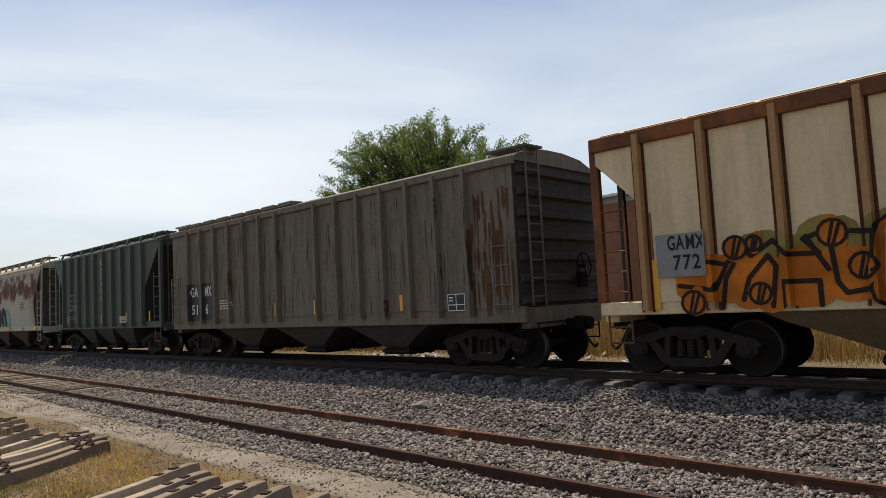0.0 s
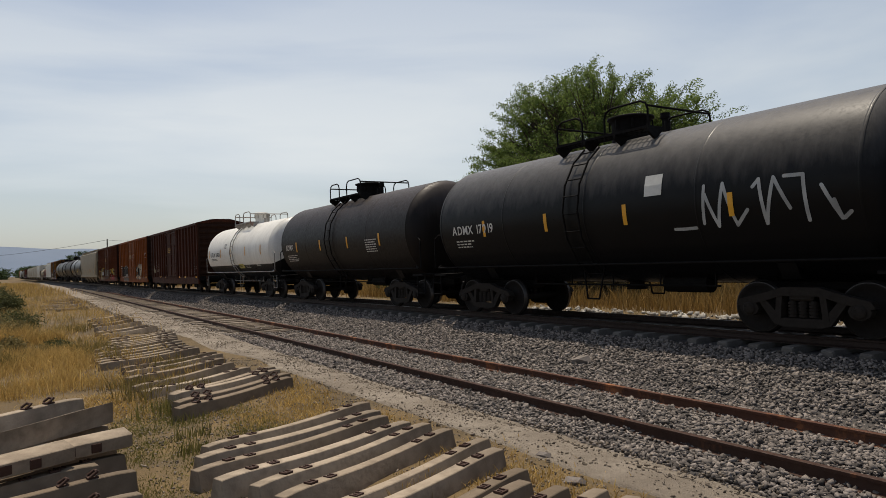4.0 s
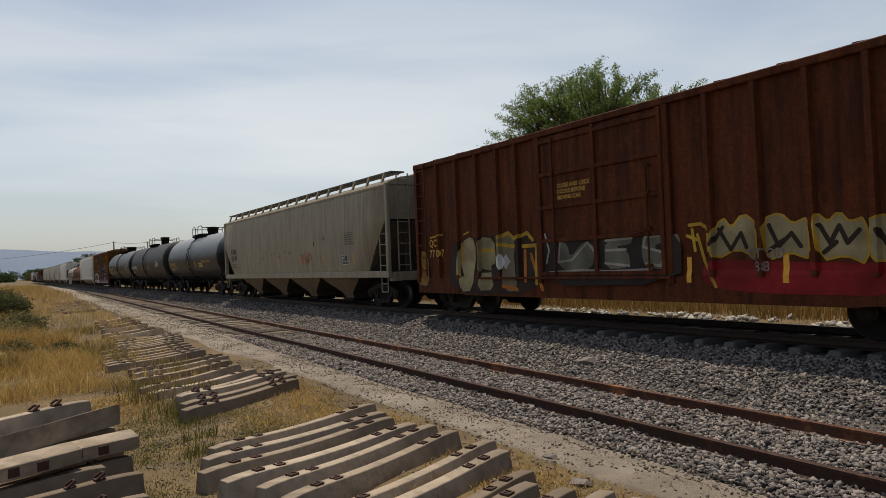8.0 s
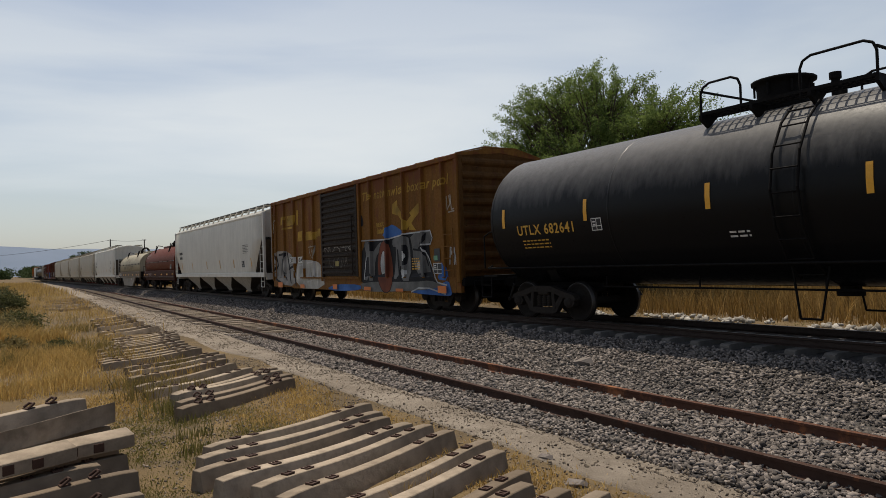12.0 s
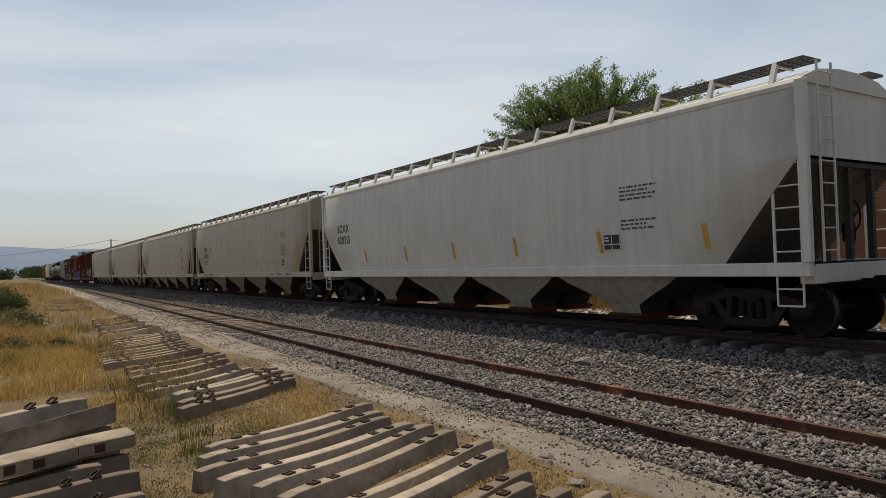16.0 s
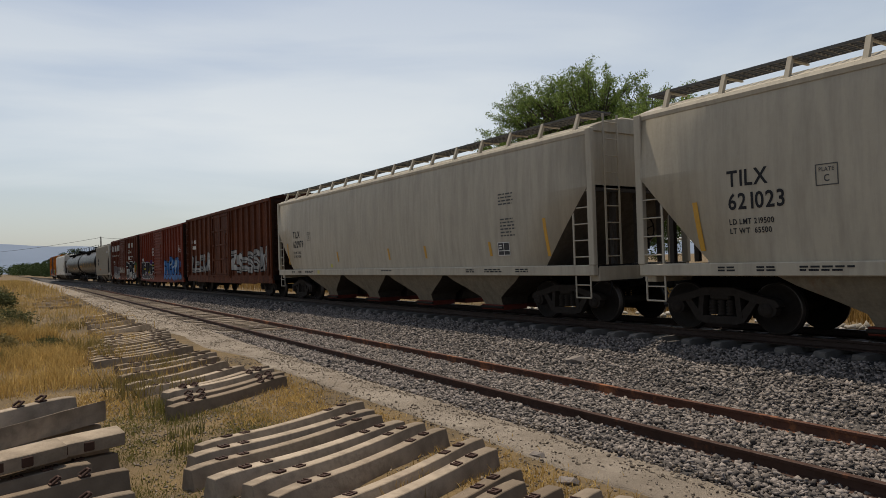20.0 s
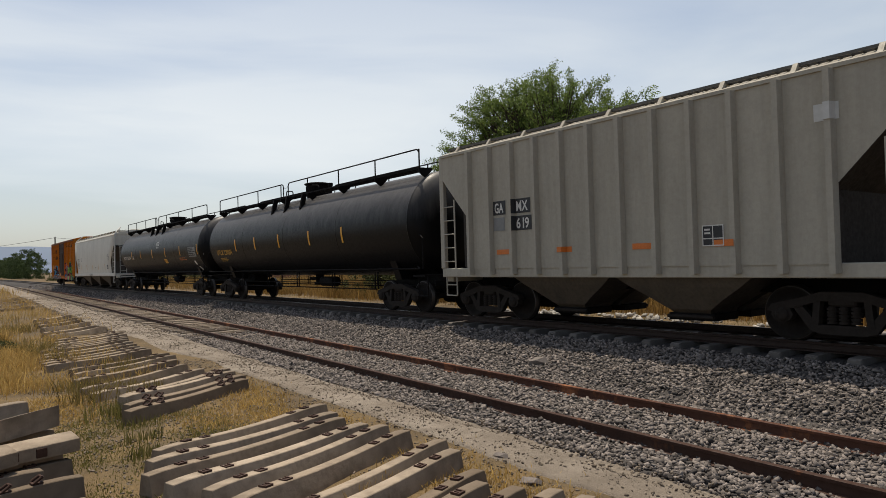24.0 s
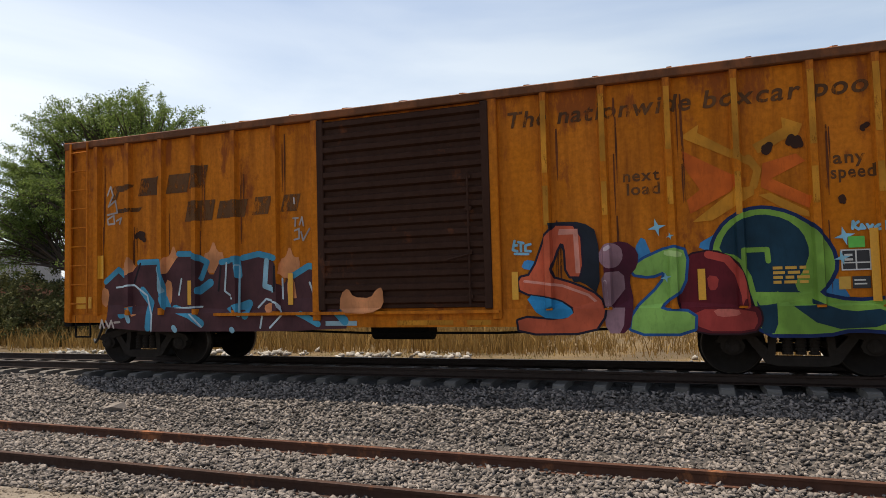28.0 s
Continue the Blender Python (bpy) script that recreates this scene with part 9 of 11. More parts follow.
small_print(c, 6.2, 2.6, 0.8, 6, SOFTINK, seed=32)
# 32
c = boxcar("rusty orange boxcar with large bright graffiti", 522.18, 537.04, amber, amber, door_brown, ([-6.62, -5.83, -5.03, -4.24, -3.36, -2.49], [2.38, 3.26, 4.19, 5.09, 6.05, 6.82]), (-1.6, 1.5), "ribbed", chord=rust_rib, eave=4.45, sill=0.75, end_mat=steel("dirty_orange_end_paint", (0.42, 0.15, 0.015), 0.5, 0.7, 0.65, (0.06, 0.02, 0.008), gloss=0.08))
FADED = spray_mat("faded_dark_lettering", (0.13, 0.055, 0.016), 0.6)
GILT = spray_mat("bare_yellow_post_paint", (0.60, 0.25, 0.02), 0.5)
write(c, "The nationwide boxcar pool", 1.76, 3.86, 0.25, FADED, 5.1, slope=0.2)
for x, z, w, h in ((-6.3, 3.42, 0.5, 0.12), (-6.3, 3.26, 0.14, 0.2), (-5.62, 3.3, 0.5, 0.34), (-4.95, 3.3, 0.5, 0.36), (-4.4, 3.36, 0.36, 0.42), (-6.2, 3.0, 0.6, 0.08), (-4.5, 2.74, 0.62, 0.38), (-3.78, 2.76, 0.62, 0.32), (-3.0, 2.78, 0.34, 0.32), (-2.4, 2.8, 0.34, 0.3)):
    patch(c, "brand_block", x, x + w, z, z + h, FADED, 0.0, 0.08)
write(c, "next", 3.52, 2.88, 0.17, FADED, 0.55)
write(c, "load", 3.57, 2.68, 0.17, FADED, 0.5)
write(c, "any", 6.28, 2.92, 0.17, FADED, 0.4)
write(c, "speed", 6.24, 2.72, 0.17, FADED, 0.54)
RUSTRUN = (0.15, 0.042, 0.010)
for k, x in enumerate((-6.62, -5.83, -5.03, -4.24, -3.36, -2.49, 2.38, 3.26, 4.19, 5.09, 6.05, 6.82)):
    runs(c, x + 0.09, x + 0.2, 1.6, 4.2, 5, RUSTRUN, 223 + k, 0.5, 0.025, 1.1)
    if x > 0:
        for z0, z1 in ((2.3, 2.9), (3.1, 4.22)):
            patch(c, "paint_patch", x - 0.04, x + 0.04, z0 + 0.1 * (k % 3), z1, GILT, 0.001)
NAVY, LIME, TEAL, SKYBLUE = (0.012, 0.03, 0.12), (0.25, 0.46, 0.07), (0.010, 0.045, 0.075), (0.06, 0.27, 0.55)
ARROWGOLD, ARROWRED = (0.62, 0.26, 0.02), (0.60, 0.12, 0.012)
PEACH, PLUM, BLUEPAINT, TAGWHITE, STARBLUE = (0.74, 0.30, 0.12), (0.085, 0.032, 0.036), (0.07, 0.33, 0.50), (0.50, 0.42, 0.36), (0.25, 0.52, 0.64)
shape(c, [(4.37, 3.27), (4.83, 2.99), (5.13, 2.81), (4.98, 2.63), (4.45, 2.35), (4.41, 2.55), (4.59, 2.69), (4.39, 3.03)], ARROWRED, 0.0000, None, 0.035, 0)
shape(c, [(5.42, 3.00), (5.84, 3.10), (5.95, 2.99), (5.52, 2.78), (6.00, 2.50), (5.97, 2.34), (5.38, 2.67)], ARROWRED, 0.0000, None, 0.035, 0)
shape(c, [(4.35, 3.47), (4.61, 3.63), (4.59, 3.51), (5.31, 3.04), (5.33, 2.94), (4.55, 3.36)], ARROWGOLD, 0.0010, None, 0.035, 0)
shape(c, [(5.30, 3.27), (5.69, 3.47), (5.68, 3.62), (5.94, 3.50), (5.85, 3.30), (5.81, 3.36), (5.37, 3.14)], ARROWGOLD, 0.0010, None, 0.035, 0)
shape(c, [(4.47, 2.23), (5.04, 2.66), (5.30, 2.70), (5.29, 2.57), (4.74, 2.24)], ARROWGOLD, 0.0010, None, 0.035, 0)
shape(c, [(5.35, 2.56), (5.50, 2.58), (5.96, 2.30), (5.97, 2.22), (5.75, 2.29)], ARROWGOLD, 0.0010, None, 0.035, 0)
lines(c, [[(5.24, 3.09), (5.35, 2.91), (5.29, 2.69)]], ARROWGOLD, 0.050, 0.0010)
shape(c, [(5.95, 1.15), (6.22, 1.46), (6.44, 1.05)], SKYBLUE, 0.0000, None, 0.035, 1)
shape(c, [(3.65, 1.88), (3.78, 2.09), (3.91, 1.74), (3.69, 1.65)], SKYBLUE, 0.0000, None, 0.035, 1)
shape(c, [(4.49, 1.89), (4.82, 2.08), (4.74, 1.77)], SKYBLUE, 0.0000, None, 0.035, 1)
shape(c, [(1.94, 1.65), (2.01, 1.79), (2.22, 1.74), (2.15, 1.61)], SKYBLUE, 0.0000, None, 0.035, 1)
shape(c, [(4.71, 1.74), (4.75, 1.96), (4.91, 2.20), (5.17, 2.35), (5.42, 2.37), (5.72, 2.28), (6.00, 2.08), (6.20, 1.80), (6.25, 1.54), (6.15, 1.33), (5.99, 1.17), (6.42, 1.06), (6.92, 1.10), (6.97, 0.67), (6.40, 0.72), (6.09, 0.64), (5.26, 0.64), (5.23, 1.11), (5.00, 1.67)], LIME, 0.0020, NAVY, 0.050, 1)
shape(c, [(4.79, 1.79), (4.89, 2.05), (5.08, 2.23), (5.36, 2.30), (5.66, 2.22), (5.87, 2.03), (5.95, 1.75), (5.87, 1.52), (5.71, 1.27), (6.01, 1.07), (6.36, 0.93), (6.82, 0.98), (6.83, 0.74), (6.09, 0.70), (5.58, 1.13), (5.51, 1.26), (5.51, 0.65), (5.28, 0.65), (5.25, 1.36), (5.06, 1.73)], TEAL, 0.0060, None, 0.035, 1)
shape(c, [(5.51, 1.18), (5.60, 1.11), (6.06, 0.68), (5.56, 0.65)], LIME, 0.0080, None, 0.035, 0)
lines(c, [[(5.12, 1.33), (5.12, 1.80), (5.42, 1.80), (5.43, 1.64)]], LIME, 0.035, 0.0080)
shape(c, [(4.37, 1.76), (4.72, 1.82), (5.01, 1.67), (5.13, 1.39), (5.18, 1.04), (5.29, 0.99), (5.32, 0.81), (5.20, 0.65), (4.49, 0.65), (4.32, 0.83), (4.23, 1.18), (4.30, 1.51)], (0.12, 0.010, 0.016), 0.0100, (0.03, 0.008, 0.012), 0.025, 1)
lines(c, [[(4.66, 1.76), (4.90, 1.69), (5.05, 1.48), (5.12, 1.18), (5.13, 1.04)]], (0.52, 0.07, 0.05), 0.055, 0.0140)
shape(c, [(4.40, 0.99), (5.22, 0.98), (5.27, 0.82), (5.19, 0.68), (4.52, 0.68)], (0.40, 0.05, 0.04), 0.0140, None, 0.035, 1)
shape(c, [(4.68, 0.99), (5.02, 0.99), (5.06, 0.90), (4.76, 0.87)], (0.62, 0.16, 0.12), 0.0160, None, 0.035, 1)
shape(c, [(4.63, 1.47), (4.79, 1.44), (4.76, 1.26), (4.65, 1.25)], (0.40, 0.05, 0.04), 0.0140, None, 0.035, 1)
shape(c, [(3.59, 1.52), (3.69, 1.69), (4.16, 1.89), (4.38, 1.82), (4.32, 1.29), (4.05, 1.11), (3.97, 0.98), (4.46, 0.95), (4.43, 0.65), (3.56, 0.65), (3.61, 0.96), (4.03, 1.36), (4.08, 1.55), (3.87, 1.47)], (0.26, 0.47, 0.10), 0.0160, (0.02, 0.09, 0.28), 0.040, 1)
shape(c, [(4.07, 1.85), (4.32, 1.81), (4.29, 1.73), (4.06, 1.77)], (0.50, 0.68, 0.26), 0.0190, None, 0.035, 1)
shape(c, [(3.21, 1.97), (3.52, 2.01), (3.71, 1.85), (3.69, 1.62), (3.56, 1.48), (3.63, 1.08), (3.54, 0.65), (3.21, 0.65)], (0.085, 0.012, 0.028), 0.0180, None, 0.035, 1)
shape(c, [(3.16, 1.54), (3.49, 1.57), (3.51, 1.21), (3.46, 0.65), (3.22, 0.65), (3.18, 1.15)], (0.34, 0.19, 0.22), 0.0200, None, 0.035, 1)
shape(c, [(3.12, 1.81), (3.21, 1.96), (3.34, 1.99), (3.47, 1.91), (3.49, 1.76), (3.41, 1.63), (3.26, 1.60), (3.15, 1.69)], (0.34, 0.19, 0.22), 0.0200, None, 0.035, 1)
lines(c, [[(3.24, 1.89), (3.29, 1.92)], [(3.22, 1.41), (3.24, 1.02)]], (0.62, 0.48, 0.50), 0.030, 0.0220)
shape(c, [(2.36, 2.32), (2.55, 2.34), (2.91, 2.32), (3.14, 2.16), (3.14, 1.21), (2.88, 1.42), (2.72, 1.42), (2.60, 1.96)], (0.015, 0.02, 0.03), 0.0220, None, 0.035, 1)
shape(c, [(2.41, 2.29), (2.87, 2.26), (2.89, 1.50), (2.65, 1.51), (2.64, 1.99), (2.55, 2.02), (2.36, 1.51), (2.78, 1.38), (3.13, 1.20), (3.23, 0.95), (3.03, 0.66), (1.91, 0.65), (1.88, 0.90), (2.56, 0.84), (2.80, 0.99), (2.51, 1.19), (1.93, 1.27), (1.90, 1.50), (2.12, 1.54)], (0.60, 0.115, 0.05), 0.0240, (0.02, 0.015, 0.03), 0.035, 1)
shape(c, [(1.98, 1.25), (2.51, 1.16), (2.77, 0.98), (2.62, 0.86), (2.23, 0.89)], (0.03, 0.28, 0.55), 0.0270, None, 0.035, 1)
shape(c, [(2.56, 2.23), (2.84, 2.22), (2.86, 1.55), (2.79, 1.55), (2.77, 2.14), (2.54, 2.14)], (0.72, 0.30, 0.22), 0.0270, None, 0.035, 0)
lines(c, [[(2.00, 1.45), (2.58, 1.37), (2.97, 1.22), (3.13, 1.07)]], (0.74, 0.32, 0.24), 0.020, 0.0270)
shape(c, [(-6.06, 1.54), (-6.04, 1.91), (-5.90, 1.94), (-5.80, 2.17), (-5.71, 1.93), (-5.55, 1.93), (-5.57, 1.53)], PEACH, 0.0000, None, 0.035, 1)
shape(c, [(-5.02, 1.72), (-5.00, 2.08), (-4.86, 2.11), (-4.77, 2.33), (-4.68, 2.10), (-4.53, 2.10), (-4.55, 1.71)], PEACH, 0.0000, None, 0.035, 1)
shape(c, [(-4.09, 1.77), (-4.07, 2.12), (-3.94, 2.15), (-3.85, 2.37), (-3.76, 2.14), (-3.62, 2.13), (-3.64, 1.75)], PEACH, 0.0000, None, 0.035, 1)
shape(c, [(-2.44, 1.63), (-2.42, 1.96), (-2.30, 1.99), (-2.22, 2.20), (-2.14, 1.98), (-2.01, 1.98), (-2.03, 1.61)], PEACH, 0.0000, None, 0.035, 1)
shape(c, [(-6.51, 1.63), (-6.13, 1.90), (-5.88, 1.71), (-5.56, 2.04), (-5.07, 2.03), (-5.01, 1.68), (-4.60, 2.18), (-4.10, 2.03), (-3.90, 1.65), (-3.68, 2.01), (-3.30, 2.03), (-2.87, 2.09), (-2.48, 2.00), (-2.44, 1.40), (-2.17, 1.73), (-1.67, 1.83), (-1.56, 1.38), (-1.07, 0.88), (-1.11, 0.69), (-6.46, 0.68), (-6.33, 1.09)], PLUM, 0.0010, None, 0.035, 1)
shape(c, [(-4.95, 1.68), (-4.79, 1.60), (-4.82, 1.15), (-4.99, 1.23)], PEACH, 0.0030, None, 0.035, 1)
shape(c, [(-2.29, 1.61), (-2.14, 1.64), (-2.07, 1.15), (-2.25, 1.08)], PEACH, 0.0030, None, 0.035, 1)
shape(c, [(-2.78, 1.12), (-2.61, 1.21), (-2.51, 1.08), (-2.65, 0.97)], PEACH, 0.0030, None, 0.035, 1)
shape(c, [(-5.83, 1.16), (-5.63, 1.19), (-5.61, 1.01), (-5.79, 0.96)], PEACH, 0.0030, None, 0.035, 1)
shape(c, [(-6.51, 1.57), (-6.33, 1.48), (-6.39, 1.13), (-6.55, 1.25)], PEACH, 0.0030, None, 0.035, 1)
lines(c, [[(-6.43, 1.66), (-6.10, 1.89), (-5.92, 1.75)], [(-5.59, 2.01), (-5.07, 2.01), (-4.99, 1.38)], [(-4.65, 2.14), (-4.35, 2.13), (-3.99, 1.96), (-4.12, 1.67)], [(-3.68, 1.95), (-3.31, 2.00), (-3.27, 1.69)], [(-3.21, 2.01), (-2.87, 2.07), (-2.50, 1.98)], [(-2.15, 1.66), (-1.84, 1.82), (-1.63, 1.78)], [(-2.18, 1.06), (-1.90, 0.94), (-1.65, 0.81)]], BLUEPAINT, 0.055, 0.0040)
lines(c, [[(-1.54, 1.59), (-1.33, 1.07), (-1.13, 0.86)], [(-5.51, 1.47), (-5.30, 1.23), (-5.36, 0.76)], [(-4.73, 1.11), (-4.40, 1.00), (-4.12, 0.83)], [(-3.50, 1.05), (-3.07, 1.18), (-3.15, 0.97)], [(-6.02, 1.01), (-5.71, 1.10)], [(-4.98, 1.30), (-4.89, 1.11)], [(-4.15, 1.44), (-3.92, 1.58)]], BLUEPAINT, 0.075, 0.0040)
lines(c, [[(-4.75, 0.76), (-4.71, 0.71)], [(-3.44, 0.72), (-3.42, 0.70)], [(-5.90, 1.05), (-5.83, 0.89)], [(-2.70, 1.94), (-2.74, 1.49), (-2.52, 1.42)], [(-3.30, 1.85), (-3.29, 0.99)], [(-5.14, 1.88), (-5.01, 1.45)]], (0.30, 0.52, 0.62), 0.050, 0.0060)
lines(c, [[(-6.15, 1.54), (-5.71, 1.58), (-5.39, 1.37), (-5.26, 1.00), (-5.28, 0.70)], [(-4.58, 1.67), (-4.64, 1.37)], [(-4.75, 1.11), (-4.10, 1.14)], [(-2.88, 1.11), (-2.71, 1.26), (-2.46, 1.19), (-2.37, 0.98), (-2.62, 0.75)], [(-2.82, 0.75), (-2.78, 0.95)], [(-4.38, 1.00), (-4.11, 0.77)], [(-2.37, 1.61), (-2.36, 1.26)], [(-3.56, 1.93), (-3.60, 1.42), (-3.39, 1.28)], [(-1.82, 1.53), (-1.66, 1.11)]], (0.56, 0.66, 0.70), 0.018, 0.0080)
lines(c, [[(-5.56, 1.99), (-5.71, 1.62)], [(-2.48, 1.83), (-2.49, 1.40)], [(-3.69, 1.87), (-3.74, 1.43)]], (0.02, 0.015, 0.02), 0.020, 0.0080)
lines(c, [[(-6.39, 3.37), (-6.31, 3.54), (-6.25, 3.36), (-6.37, 3.14), (-6.19, 3.25), (-6.14, 3.01), (-6.39, 2.98)], [(-6.39, 2.89), (-6.23, 2.96), (-6.21, 2.80), (-6.37, 2.79), (-6.39, 2.89)], [(-6.16, 2.85), (-6.04, 2.90), (-6.08, 2.79)]], TAGWHITE, 0.018, 0.0020)
lines(c, [[(-2.14, 2.67), (-2.04, 2.67), (-2.09, 2.67), (-2.10, 2.53)], [(-2.01, 2.55), (-1.96, 2.68), (-1.93, 2.53)], [(-2.11, 2.45), (-2.02, 2.48), (-2.02, 2.31), (-2.12, 2.29)], [(-1.98, 2.42), (-1.94, 2.27), (-1.81, 2.47)], [(-2.12, 3.03), (-2.11, 2.93)]], TAGWHITE, 0.016, 0.0020)
lines(c, [[(-6.54, 0.76), (-6.49, 0.91), (-6.43, 0.76)], [(-6.39, 0.89), (-6.31, 0.76), (-6.25, 0.90), (-6.19, 0.76)], [(-6.17, 0.86), (-6.04, 0.87)]], TAGWHITE, 0.020, 0.0120)
lines(c, [[(1.86, 2.08), (1.83, 1.94), (1.90, 1.92)], [(1.85, 2.01), (1.90, 2.01)], [(1.92, 2.06), (2.00, 2.04), (1.96, 2.05), (1.96, 1.92)], [(2.11, 2.02), (2.03, 2.00), (2.03, 1.92), (2.11, 1.91)], [(1.86, 1.88), (2.07, 1.87)]], STARBLUE, 0.020, 0.0300)
lines(c, [[(6.47, 2.13), (6.46, 2.03)], [(6.53, 2.12), (6.47, 2.07), (6.53, 2.02)], [(6.57, 2.08), (6.55, 2.03), (6.60, 2.03), (6.57, 2.08)], [(6.63, 2.08), (6.66, 2.02), (6.69, 2.07)], [(6.72, 2.04), (6.76, 2.07), (6.71, 2.01), (6.77, 2.01)], [(6.81, 2.10), (6.80, 2.00)]], STARBLUE, 0.018, 0.0300)
stars(c, [(3.98, 2.18, 0.13), (4.16, 2.04, 0.06), (4.08, 1.45, 0.08), (6.36, 1.94, 0.13), (6.32, 1.65, 0.10)], STARBLUE, 0.03)
for k, (x, z, r) in enumerate(((5.46, 3.19, 0.11), (5.82, 3.29, 0.11), (6.67, 3.39, 0.07), (6.36, 2.47, 0.05), (-5.56, 2.53, 0.14))):
    cloud_paint(c, x - r, x + r, z - r * 0.75, z + r * 0.75, (0.05, 0.018, 0.008), 211 + k, 4, 0.003)
for x, z0, z1 in ((1.85, 1.17, 1.6), (4.56, 1.12, 1.56), (-4.37, 1.18, 1.63), (-2.19, 1.15, 1.7), (-6.51, 1.72, 2.18), (6.70, 1.07, 2.03)):
    patch(c, "reflector", x - 0.05, x + 0.05, z0, z1, YELLOW, 0.034)
small_print(c, 5.48, 1.52, 0.5, 4, GOLD, 0.04, 0.065, 33, 0.012)
patch(c, "placard", -7.2, -6.8, 1.14, 1.37, YELLOW, 0.002)
shape(c, [(-1.19, 1.0), (-1.16, 1.32), (-1.02, 1.42), (-0.92, 1.26), (-0.6, 1.24), (-0.5, 1.38), (-0.38, 1.42), (-0.36, 1.1), (-0.6, 0.98)], PEACH, 0.11)
for x0, x1 in ((-0.16, 0.82), (-1.5, -0.9), (1.05, 1.45)):
    patch(c, "paint_patch", x0, x1, 0.78, 0.86, GILT if x0 > -0.5 else spray((0.35, 0.50, 0.55), 0.5), 0.002)
frame_sign(c, 6.31, 6.66, 1.48, 1.76, PALE, PANELBLACK)
patch(c, "sticker", 6.40, 6.59, 1.78, 1.93, GREENINK, 0.034)
patch(c, "panel", 6.27, 6.41, 1.23, 1.40, GOLD, 0.004)
patch(c, "panel", 6.43, 6.64, 1.24, 1.40, PANELBLACK, 0.004)
small_print(c, 6.45, 1.34, 0.16, 2, PALE, 0.02, 0.05, 35, 0.008)
patch(c, "panel", 7.10, 7.32, 1.57, 1.84, PATCHGREY, 0.002)
small_print(c, 7.13, 1.76, 0.16, 3, PALE, 0.03, 0.07, 36, 0.006)
patch(c, "placard", 7.02, 7.40, 1.15, 1.37, SHEETYELLOW, 0.002)

# ---- concrete sleepers laid out beside the path ----
def sleeper_mesh():
    """A one-piece concrete sleeper: high at the rail seats, low and narrow in the middle."""
    half = [(1.26, 0.106, 0.186), (1.255, 0.108, 0.191), (1.12, 0.109, 0.199), (0.97, 0.109, 0.200), (0.80, 0.108, 0.194), (0.62, 0.106, 0.185), (0.45, 0.104, 0.178), (0.28, 0.102, 0.173), (0.10, 0.101, 0.171)]
    cuts = [(-x, w, h) for x, w, h in half] + half[::-1]
    g = Geo()
    for x, w, h in cuts:
        top = w * 0.60
        g.v += [(x, -w, 0), (x, w, 0), (x, w - 0.006, 0.03), (x, top, h - 0.007), (x, top - 0.007, h), (x, -top + 0.007, h), (x, -top, h - 0.007), (x, -w + 0.006, 0.03)]
    n = 8
    g.f = [(i * n + k, i * n + (k + 1) % n, (i + 1) * n + (k + 1) % n, (i + 1) * n + k) for i in range(len(cuts) - 1) for k in range(n)]
    g.f += [tuple(range(n))[::-1], tuple(range((len(cuts) - 1) * n, len(cuts) * n))]
    g.m, g.s = [0] * len(g.f), [False] * len(g.f)
    return g.mesh("sleeper", CONCRETE)


CLIP = steel("rusty_clip_iron", (0.06, 0.03, 0.02), 0.6, 0.4, 0.7, (0.13, 0.045, 0.02))


def shoulder_mesh():
    g = Geo().box(-0.045, 0.045, -0.045, -0.028, 0.185, 0.222).box(-0.045, -0.03, -0.028, 0.04, 0.185, 0.222).box(-0.008, 0.008, -0.028, 0.03, 0.185, 0.220).box(0.03, 0.045, -0.028, 0.04, 0.185, 0.222)
    return g.mesh("clip_shoulder", CLIP)


def clip_mesh():
    g = Geo().box(-0.045, 0.045, -0.045, 0.045, 0.185, 0.220)
    g.path([(-0.03, -0.05, 0.222), (0.03, -0.045, 0.262), (0.045, 0.0, 0.25), (0.03, 0.045, 0.262), (-0.03, 0.05, 0.226)], 0.014, 6)
    return g.mesh("rail_clip", CLIP)


def pad_mesh():
    return Geo().soft(-0.05, 0.05, -0.045, 0.045, 0.19, 0.213, 0.006).mesh("rail_pad", CLIP)


SLANT = random.Random(14)


def sleeper(label, x, y, angle, z=0.0, roll=0.0, clips=False, sink=0.0, group="sleepers beside the path"):
    """x, y: its end nearest the path; angle: the way it points, from +x; roll turns it over about its length."""
    a = radians(angle)
    root = new("concrete_sleeper", once("sleeper", sleeper_mesh))
    tagged(root, label, "railway sleeper", group)
    h = land(x - 1.26 * math.cos(a), y - 1.26 * math.sin(a))
    loose = 0.0 if z or roll else 1.0
    turn = pose(x - 1.26 * math.cos(a), y - 1.26 * math.sin(a), h + z - sink - 0.012 * loose, SLANT.uniform(-4, 4) * loose, SLANT.uniform(-0.7, 0.7) * loose, angle)
    if roll:
        turn = turn @ pose(0, 0, 0.11 if abs(roll) == 90 else 0.21, roll, 0, 0)
    root.matrix_basis = turn
    kind = ("rail_clip", "clip", clip_mesh) if clips else ("rail_pad", "pad", pad_mesh) if roll else ("clip_shoulder", "shoulder", shoulder_mesh)
    for px in () if roll == 180 else (-0.90, -0.66, 0.66, 0.90):
        part(kind[0], once(kind[1], kind[2]), None, root, m=pose(px, 0, -0.006 if abs(px) > 0.8 else -0.022))
    return root


